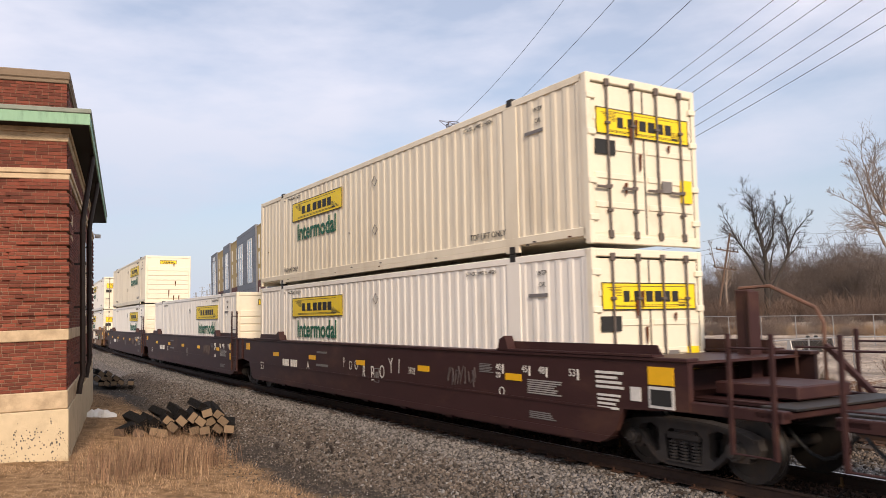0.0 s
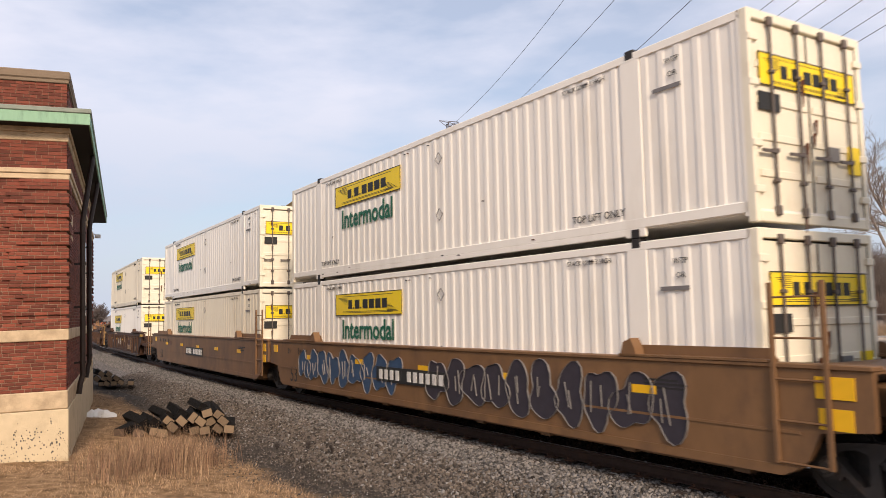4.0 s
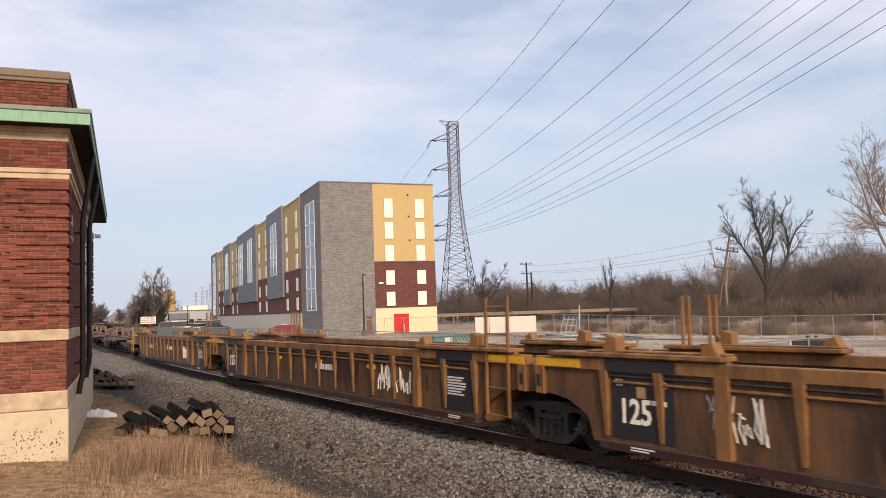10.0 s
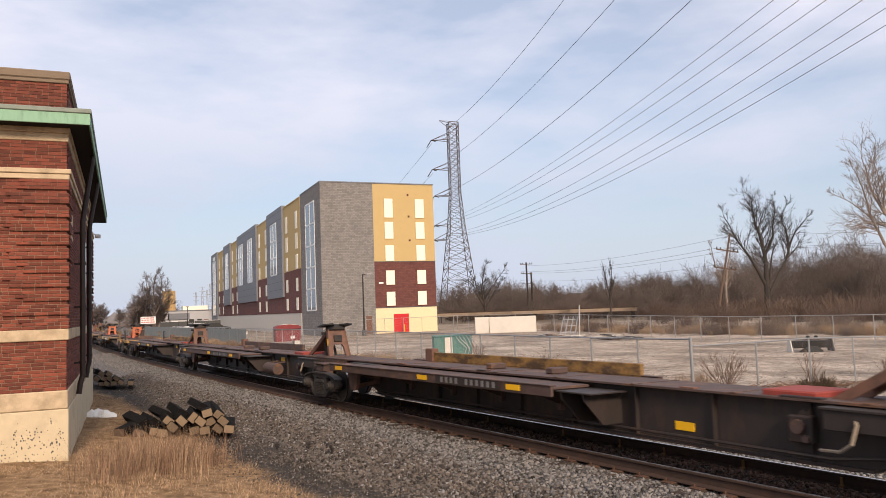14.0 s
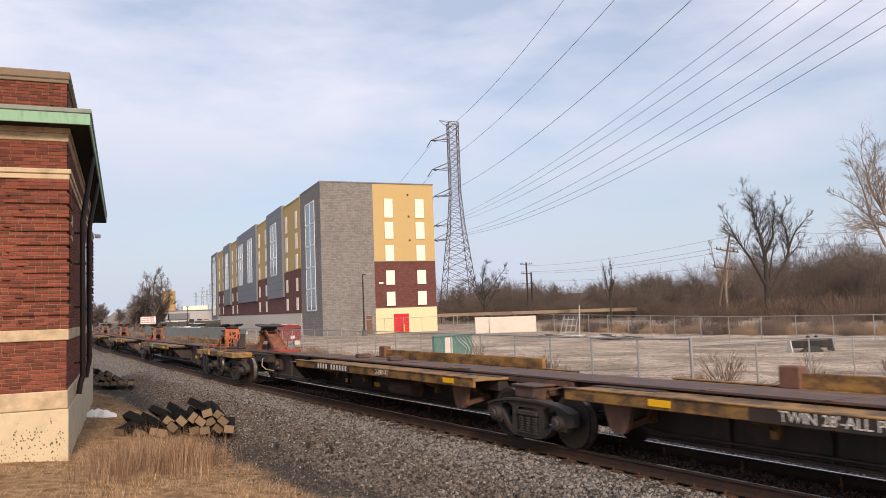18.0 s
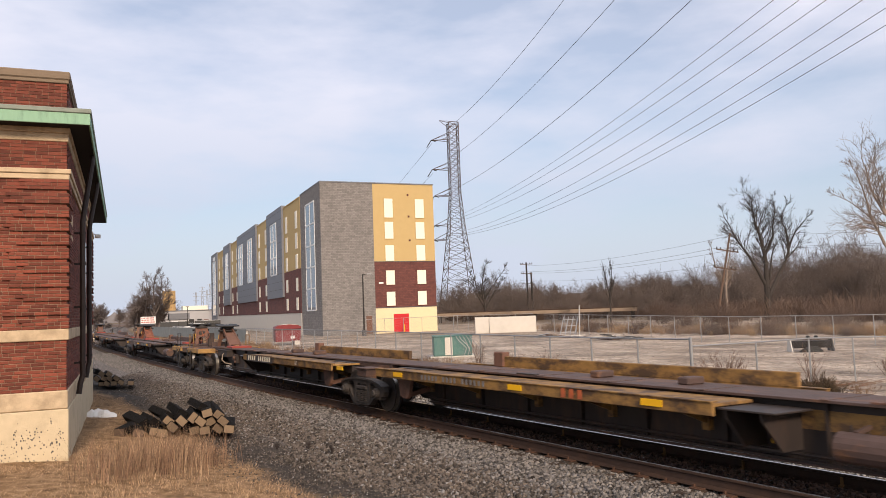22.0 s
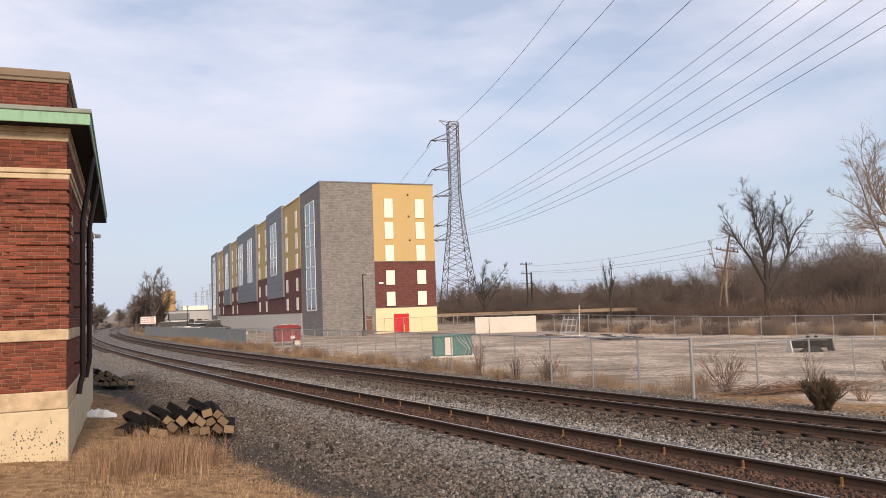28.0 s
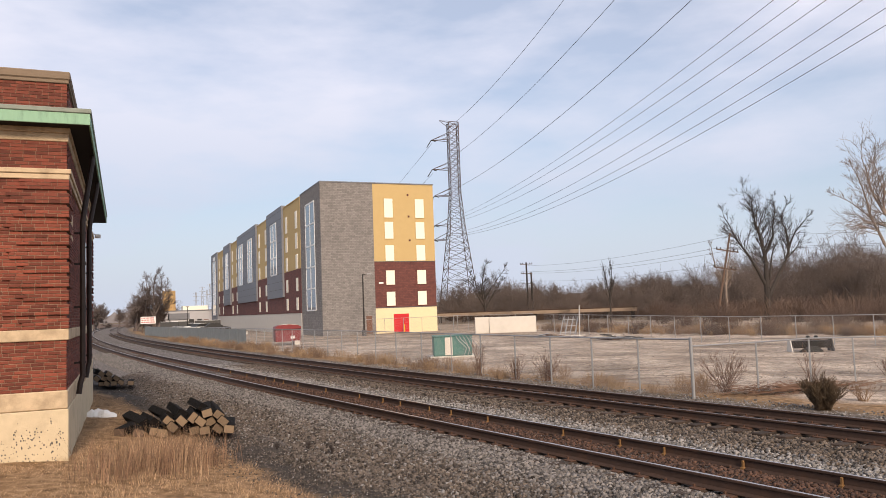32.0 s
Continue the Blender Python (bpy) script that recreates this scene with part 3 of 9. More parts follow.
def mark_bars(parent, x0, x1, y, z, h, groups, mat, back=None):
    """Reporting marks as plain upright bars, on a dark painted patch."""
    if back:
        plate_on_side("paint_patch", parent, (x0 + x1) / 2, z, x1 - x0 + 0.3, h * 1.5, back, y, "dark repainted patch", 0.004)
    n = sum(groups) + len(groups) - 1
    step = (x1 - x0) / n
    k = 0
    for g in groups:
        for i in range(g):
            plate_on_side("mark_bar", parent, x1 - (k + 0.5) * step, z, step * 0.5, h, mat, y + 0.003, "", 0.004)
            k += 1
        k += 1


def scrawl(parent, x, y, z, w, h, mat, seed, strokes=9, r=0.02):
    """Painted strokes on a car side."""
    rng = random.Random(seed)
    mb = MB()
    for i in range(strokes):
        cx = -w / 2 + w * (i + 0.5) / strokes
        pts = []
        n = rng.randint(4, 7)
        for k in range(n):
            pts.append((cx + rng.uniform(-0.6, 0.6) * w / strokes, 0.004, rng.uniform(-h / 2, h / 2)))
        for a, b in zip(pts, pts[1:]):
            mb.bar(a, b, 0.008, r * rng.uniform(0.8, 1.5), up=(0, 1, 0.001))
    tagged(part("painted_scrawl", mb, mat, parent, "scrawled paint strokes", pose(x, y, z)), kind="stuff")


def plate_with_holes(outer, holes, y0, y1, name, mat):
    """A cast plate of one outline in x,z with windows through it."""
    b = bmesh.new()
    for loop in (outer, *holes):
        vs = [b.verts.new((x, y0, z)) for x, z in loop]
        for i in range(len(vs)):
            b.edges.new((vs[i], vs[(i + 1) % len(vs)]))
    bmesh.ops.triangle_fill(b, edges=b.edges[:], use_beauty=True)
    got = bmesh.ops.extrude_face_region(b, geom=b.faces[:])
    bmesh.ops.translate(b, vec=(0, y1 - y0, 0), verts=[v for v in got["geom"] if isinstance(v, bmesh.types.BMVert)])
    bmesh.ops.recalc_face_normals(b, faces=b.faces)
    me = bpy.data.meshes.new(name)
    b.to_mesh(me)
    b.free()
    me.materials.append(mat)
    return me


def sideframe_mesh():
    """A cast truck side with a window on each side of the spring opening."""
    half = [(1.20, 0.62), (1.24, 0.50), (1.20, 0.40), (1.07, 0.38), (1.04, 0.31), (0.80, 0.30), (0.74, 0.36), (0.60, 0.24), (0.46, 0.14), (0.30, 0.11)]
    top = [(0.36, 0.76), (0.66, 0.735), (0.98, 0.68)]
    right = top + half
    outer = [(-x, z) for x, z in right[::-1]] + right
    win = [(0.44, 0.62), (0.58, 0.675), (0.78, 0.64), (0.82, 0.56), (0.70, 0.42), (0.52, 0.26), (0.44, 0.30)]
    spring = [(-0.30, 0.19), (0.30, 0.19), (0.33, 0.54), (0.24, 0.63), (-0.24, 0.63), (-0.33, 0.54)]
    return plate_with_holes(outer, [win, [(-x, z) for x, z in win[::-1]], spring], -0.075, 0.075, "sideframe", TRUCK_STEEL)


def frame_rib():
    """The raised flange along a truck side's upper edge."""
    pts = [(-1.18, 0.0, 0.62), (-0.98, 0.0, 0.69), (-0.64, 0.0, 0.745), (-0.34, 0.0, 0.77), (0.34, 0.0, 0.77), (0.64, 0.0, 0.745), (0.98, 0.0, 0.69), (1.18, 0.0, 0.62)]
    v, f = [], []
    for x, y, z in pts:
        v += [(x, -0.115, z - 0.03), (x, 0.115, z - 0.03), (x, 0.115, z + 0.012), (x, -0.115, z + 0.012)]
    for i in range(len(pts) - 1):
        a, b = 4 * i, 4 * i + 4
        f += [(a + k, a + (k + 1) % 4, b + (k + 1) % 4, b + k) for k in range(4)]
    f += [(3, 2, 1, 0), (len(v) - 4, len(v) - 3, len(v) - 2, len(v) - 1)]
    return MB().add(v, f).mesh("flange", TRUCK_STEEL)


def bearing_mesh():
    return MB().tube((0, -0.05, 0), (0, 0.16, 0), 0.125, 0.118, 18).tube((0, 0.16, 0), (0, 0.20, 0), 0.085, 0.07, 14).mesh("bearing_cap", TRUCK_STEEL)


def springs_mesh():
    mb = MB()
    for k in (-0.19, 0.0, 0.19):
        for i in range(6):
            z = 0.22 + i * 0.044
            mb.tube((k, 0.02, z), (k, 0.02, z + 0.024), 0.088, n=12)
        mb.tube((k, 0.02, 0.19), (k, 0.02, 0.50), 0.05, n=10)
    mb.box(-0.30, 0.30, -0.09, 0.10, 0.17, 0.20, 0.006)
    mb.box(-0.29, 0.29, -0.08, 0.10, 0.49, 0.58, 0.015)
    return mb.mesh("springs", TRUCK_STEEL)


def wheelset_mesh():
    mb = MB()
    mb.tube((0, -1.05, 0), (0, 1.05, 0), 0.08, n=14)
    for s in (-1, 1):
        y = s * 0.74
        mb.tube((0, y - 0.06, 0), (0, y + 0.06, 0), 0.445, n=36)
        mb.tube((0, y - s * 0.085, 0), (0, y - s * 0.05, 0), 0.485, n=36)
        mb.tube((0, y + s * 0.055, 0), (0, y + s * 0.075, 0), 0.16, n=20)
        mb.ring((0, y + s * 0.063, 0), 0.37, 0.455, -0.012, 0.012, 36)
    return mb.mesh("wheelset", WHEEL)


def tread_mesh():
    mb = MB()
    for s in (-1, 1):
        mb.ring((0, s * 0.745, 0), 0.43, 0.457, -0.05, 0.05, 36)
    return mb.mesh("wheel_tread", TREAD)


def bolster_mesh():
    mb = MB()
    mb.box(-0.2, 0.2, -1.05, 1.05, 0.42, 0.64, 0.02)
    mb.tube((0, 0, 0.6), (0, 0, 0.78), 0.24, n=18)
    mb.box(-0.95, 0.95, -0.30, -0.26, 0.40, 0.5)
    mb.box(-0.95, 0.95, 0.26, 0.30, 0.40, 0.5)
    for s in (-1, 1):
        mb.box(s * 0.36 - 0.03, s * 0.36 + 0.03, -0.95, 0.95, 0.36, 0.5)
        for k in (-1, 1):
            mb.box(s * 0.42 - 0.05, s * 0.42 + 0.05, k * 0.74 - 0.06, k * 0.74 + 0.06, 0.28, 0.52, 0.01)
    return mb.mesh("bolster", DARK_STEEL)


WHEELS = []


def truck(parent, x, q):
    t = part("truck", once("bolster", bolster_mesh), DARK_STEEL, parent, "dark cast-steel four-wheel truck", pose(x, 0, 0))
    for s in (-1, 1):
        part("sideframe", once("sideframe", sideframe_mesh), DARK_STEEL, t, "", pose(0, s * 1.0, 0))
        part("flange", once("flange", frame_rib), TRUCK_STEEL, t, "", pose(0, s * 1.0, 0))
        for k in (-0.9, 0.9):
            part("bearing_cap", once("bearing", bearing_mesh), TRUCK_STEEL, t, "", pose(k, s * 1.02, 0.457, 0, 0, 0 if s > 0 else 180))
        part("springs", once("springs", springs_mesh), TRUCK_STEEL, t, "", pose(0, s * 1.0, 0))
    for s in (-0.9, 0.9):
        w = part("wheelset", once("wheelset", wheelset_mesh), WHEEL, t, "", pose(s, 0, 0.457))
        w.data.materials.append(TREAD) if len(w.data.materials) < 2 else None
        WHEELS.append((w, s, q + s))
    return t


def wheel_faces():
    """Give the running faces of the shared wheelset their bright steel."""
    me = MESHES["wheelset"]
    for p in me.polygons:
        c = p.center
        r = math.hypot(c.x, c.z)
        if r > 0.43 and abs(p.normal.y) < 0.3 and abs(abs(c.y) - 0.74) < 0.02:
            p.material_index = 1


def handbrake_wheel(parent, x, y, z, mat, r=0.29):
    mb = MB()
    mb.ring((0, 0, 0), r - 0.03, r, -0.02, 0.02, 20)
    for i in range(5):
        a = 2 * math.pi * i / 5
        mb.bar((0, 0, 0), ((r - 0.02) * math.cos(a), 0, (r - 0.02) * math.sin(a)), 0.03, 0.06, up=(0, 1, 0))
    mb.tube((0, -0.03, 0), (0, 0.06, 0), 0.06, n=10)
    part("handbrake_wheel", mb, mat, parent, "", pose(x, y, z) @ Matrix.Rotation(radians(65), 4, "Z"))


def ladder(parent, x0, x1, y, z0, z1, rungs, mat, name="ladder"):
    mb = MB()
    for x in (x0, x1):
        mb.box(x - 0.032, x + 0.032, y - 0.022, y + 0.022, z0, z1, 0.006)
    for i in range(rungs):
        z = z0 + 0.02 + (z1 - z0 - 0.2) * i / max(rungs - 1, 1)
        mb.tube((x0, y, z), (x1, y, z), 0.014, n=6)
    part(name, mb, mat, parent)


def coupler(parent, x, sgn, mat):
    mb = MB()
    mb.box(min(x, x + sgn * 0.9), max(x, x + sgn * 0.9), -0.09, 0.09, 0.74, 0.98, 0.015)
    h = x + sgn * 0.9
    mb.prism([(h, -0.16), (h + sgn * 0.28, -0.18), (h + sgn * 0.34, -0.05), (h + sgn * 0.16, 0.0), (h + sgn * 0.3, 0.12), (h + sgn * 0.1, 0.2), (h, 0.14)], 0.72, 1.0, "z")
    part("coupler", mb, mat, parent)
    hose = MB()
    pts = [(x + sgn * (0.15 + 0.16 * i), 0.35, 0.72 - 0.34 * math.sin(math.pi * i / 6)) for i in range(7)]
    hose.path(pts, 0.025, 6)
    part("air_hose", hose, BLACK_PLASTIC, parent)


WELLS = {
    # style: side, ribs, chord, label, colour words
    "maroon": dict(mat=MAROON, ribs=False, accent=MAROON),
    "ochre": dict(mat=OCHRE, ribs=False, accent=OCHRE),
    "brown": dict(mat=BROWN_WELL, ribs=True, accent=YELLOW_WELL),
    "yellow": dict(mat=YELLOW_WELL, ribs=True, accent=YELLOW_WELL),
}


def well_side(L, ribs, mat, sgn, ends):
    """One side wall of a well with its sill, arched over the trucks."""
    Y = lambda a, b: (a, b) if sgn > 0 else (-b, -a)
    xa, xb = (-0.48 if ends[0] else 0.12), L + (0.48 if ends[1] else -0.12)
    mb = MB()
    if ribs:
        arch = [(1.62, 0.34), (1.50, 0.50), (1.25, 0.74), (0.85, 0.93), (0.40, 1.0)]
        poly = arch[::-1] + [(L - x, z) for x, z in arch]
        poly = [(max(xa, -0.05), 1.0)] + poly[:5] + [(L - x, z) for x, z in arch] + [(min(xb, L + 0.05), 1.0), (min(xb, L + 0.05), 1.45), (max(xa, -0.05), 1.45)]
        mb.prism(poly, *Y(1.39, 1.45))
    else:
        low = [(1.10, 0.40), (0.92, 0.55), (0.75, 0.88)]
        poly = [(xa, 0.95)] + low[::-1] + [(L - x, z) for x, z in low] + [(xb, 0.95), (xb, 1.62), (xa, 1.62)]
        mb.prism(poly, *Y(1.38, 1.47))
        mb.prism([(1.25, 0.34), (L - 1.25, 0.34), (L - 1.0, 0.46), (1.0, 0.46)], *Y(1.33, 1.49))
        mb.box(1.0, L - 1.0, *Y(1.462, 1.482), 0.84, 0.875)
    return mb.mesh("side_wall", mat)


def top_chord(L, ribs, mat, sgn, ends):
    Y = lambda a, b: (a, b) if sgn > 0 else (-b, -a)
    xa, xb = (-0.50 if ends[0] else 0.10), L + (0.50 if ends[1] else -0.10)
    mb = MB()
    if ribs:
        mb.box(xa, xb, *Y(1.34, 1.50), 1.42, 1.60, 0.012)
        for a, b in ((xa + 0.4, 3.87), (L - 3.87, xb - 0.4)):
            mb.box(a, b, *Y(1.22, 1.56), 1.625, 1.70, 0.015)
            mb.box(a, b, *Y(1.36, 1.44), 1.59, 1.63)
    else:
        mb.box(xa, xb, *Y(1.26, 1.50), 1.60, 1.66, 0.012)
    return mb.mesh("top_chord", mat)


def rib_post(mat, wide):
    """A post that stands proud and tapers towards the sill."""
    if wide > 0.2:
        return MB().prism([(-wide * 0.5, 0.38), (wide * 0.5, 0.38), (wide * 0.45, 1.45), (-wide * 0.45, 1.45)], 0.0, 0.10).mesh("side_post", mat)
    a, c = wide * 0.75, wide * 0.28
    v = [(-c, 0, 0.46), (c, 0, 0.46), (c, 0.035, 0.46), (-c, 0.035, 0.46), (-a, 0, 1.44), (a, 0, 1.44), (a * 0.8, 0.10, 1.44), (-a * 0.8, 0.10, 1.44)]
    return MB().add(v, [(0, 1, 2, 3), (4, 5, 6, 7), (0, 1, 5, 4), (1, 2, 6, 5), (2, 3, 7, 6), (3, 0, 4, 7)]).mesh("side_post", mat)


def well_floor(L, mat):
    mb = MB()
    for x in np.linspace(1.9, L - 1.9, 9):
        mb.box(x - 0.12, x + 0.12, -1.38, 1.38, 0.26, 0.34)
    mb.box(1.8, L - 1.8, -1.34, -1.0, 0.28, 0.33)
    mb.box(1.8, L - 1.8, 1.0, 1.34, 0.28, 0.33)
    return mb.mesh("well_floor", mat)


def well_end(mat, car_end, ribs):
    """Platform over the truck; the car lies towards +x."""
    mb = MB()
    x0 = -1.35 if car_end else -0.15
    mb.box(x0, 1.75, -0.38, 0.38, 0.82, 1.08, 0.02)
    mb.box(0.0 if car_end else 0.3, 1.5, -1.40, 1.40, 0.98, 1.08, 0.015)
    mb.prism([(1.35, 0.34), (1.55, 0.34), (1.55, 1.45), (1.4, 1.45), (1.1, 1.08), (1.1, 0.98)], -1.38, 1.38)
    mb.box(0.55, 0.75, -1.36, 1.36, 1.06, 1.40, 0.015)
    if not ribs:
        mb.box(-0.3 if car_end else 0.2, 1.3, -1.3, 1.3, 1.56, 1.60)
    if car_end:
        mb.box(-1.85, -1.45, -1.45, 1.45, 0.97, 1.06, 0.015)
        mb.box(-1.85, 0.0, 1.30, 1.45, 0.93, 1.08, 0.012)
        mb.box(-1.85, 0.0, -1.45, -1.30, 0.93, 1.08, 0.012)
        mb.box(-1.5, 0.2, -0.9, -0.5, 1.04, 1.08)
        mb.box(-1.5, 0.2, 0.5, 0.9, 1.04, 1.08)
        if ribs:
            mb.box(-0.14, 0.06, -1.36, 1.36, 1.22, 1.40, 0.015)
            mb.box(-0.85, -0.75, -1.30, 1.30, 1.16, 1.26, 0.012)
            for q in (-1.25, -0.42, 0.42, 1.25):
                mb.box(-0.84, -0.76, q - 0.04, q + 0.04, 1.05, 1.17)
                mb.box(-0.76, -0.1, q - 0.03, q + 0.03, 1.20, 1.25)
        else:
            mb.box(-1.5, -0.2, -0.6, 0.6, 1.12, 1.30, 0.02)
    else:
        mb.tube((0, 0, 0.8), (0, 0, 1.16), 0.34, n=18)
        mb.box(0.1, 0.5, -1.1, 1.1, 1.08, 1.42, 0.02)
    return mb.mesh("end_platform", mat)


def bubble(parent, x, y, z, w, h, fill, edge, seed, n=4):
    """A painted scrawl of round shapes with outlines."""
    rng = random.Random(seed)
    inner, rim = MB(), MB()
    for i in range(n):
        cx = -w / 2 + w * (i + 0.5) / n
        pts = []
        a1, a2, a3 = rng.uniform(0.12, 0.26), rng.uniform(0.08, 0.2), rng.uniform(0.04, 0.12)
        f1, f2, f3 = rng.uniform(0, 6), rng.uniform(0, 6), rng.uniform(0, 6)
        for k in range(26):
            a = 2 * math.pi * k / 26
            r = 1 + a1 * math.sin(2 * a + f1) + a2 * math.sin(3 * a + f2) + a3 * math.sin(5 * a + f3)
            pts.append((cx + math.cos(a) * r * w / n * 0.56, math.sin(a) * r * h * 0.44))
        inner.prism(pts, 0.001 + i * 0.0012, 0.004 + i * 0.0012)
        loop = [(p[0], 0.007 + i * 0.0012, p[1]) for p in pts]
        loop.append(loop[0])
        for a, b in zip(loop, loop[1:]):
            rim.bar(a, b, 0.004, 0.036 * rng.uniform(0.75, 1.2), up=(0, 1, 0.001))
        for k in range(2):
            u = rng.uniform(-0.3, 0.3) * w / n
            rim.bar((cx + u, 0.008 + i * 0.0012, -h * rng.uniform(0.05, 0.3)), (cx + u + rng.uniform(-0.1, 0.1), 0.008 + i * 0.0012, h * rng.uniform(0.05, 0.3)), 0.004, 0.04, up=(0, 1, 0.001))
    p = part("painted_scrawl", inner, fill, parent, "round painted scrawl shapes", pose(x, y, z))
    part("scrawl_edge", rim, edge, p)


BRIGHT_STENCIL = material("bright_stencil", (0.80, 0.74, 0.60), 0.6, vary=0.12, scale=9)
SCRAWL_BLUE = material("scrawl_blue", (0.035, 0.07, 0.14), 0.6, vary=0.2, scale=6)
SMEAR = material("faded_chalk", (0.075, 0.06, 0.06), 0.8, vary=0.3, scale=6)
SCRAWL_GREY = material("scrawl_grey", (0.17, 0.16, 0.155), 0.6, vary=0.2, scale=6)
SCRAWL_DARK = material("scrawl_dark", (0.035, 0.03, 0.04), 0.6, vary=0.3, scale=6)
SCRAWL_LILAC = material("scrawl_lilac", (0.42, 0.40, 0.46), 0.6, vary=0.25, scale=6)
GREEN_PAINT = material("green_scrawl", (0.05, 0.11, 0.05), 0.7)
TAN_PATCH = material("tan_patch", (0.34, 0.215, 0.115), 0.65, vary=0.15, scale=3, stain=(0.16, 0.09, 0.05), stain_scale=2, stain_amount=0.6)
DARK_PANEL = material("black_panel", (0.018, 0.018, 0.022), 0.5, vary=0.2, scale=6)
# Well yellow darkened for the shade between the posts, with dark stains.
PANEL_YELLOW_SHADED = material("well_panel_yellow_shaded", (0.130, 0.062, 0.026), 0.65, vary=0.35, scale=3, stain=(0.034, 0.020, 0.014), stain_scale=1.6, stain_amount=0.9, stretch=(1.6, 1, 0.4), stain_lo=0.40, stain_hi=0.66)
POST_YELLOW = material("post_yellow", (0.34, 0.19, 0.055), 0.65, vary=0.25, scale=6, stain=(0.11, 0.06, 0.03), stain_scale=4, stain_amount=0.7, stain_lo=0.5, stain_hi=0.66)
STRIPE_YELLOW = material("stripe_yellow", (0.62, 0.325, 0.02), 0.5, vary=0.15, scale=8, stain=(0.30, 0.15, 0.03), stain_scale=3, stain_amount=0.6)
SILL_DARK = material("sill_dark", (0.036, 0.024, 0.019), 0.75, vary=0.35, scale=4, stain=(0.085, 0.042, 0.022), stain_scale=1.5, stain_amount=0.6)
RIB_BROWN = material("rib_brown", (0.068, 0.035, 0.022), 0.7, vary=0.35, scale=5, stain=(0.045, 0.027, 0.02), stain_scale=2.2, stain_amount=0.85, stain_lo=0.45, stretch=(1, 1, 0.8))
CHALK = material("chalk_white", (0.30, 0.285, 0.27), 0.8, vary=0.3, scale=9)

for weathered in (MAROON, BROWN_WELL, RIB_BROWN):
    weathered.node_tree.nodes["Principled BSDF"].inputs["Specular IOR Level"].default_value = 0.2


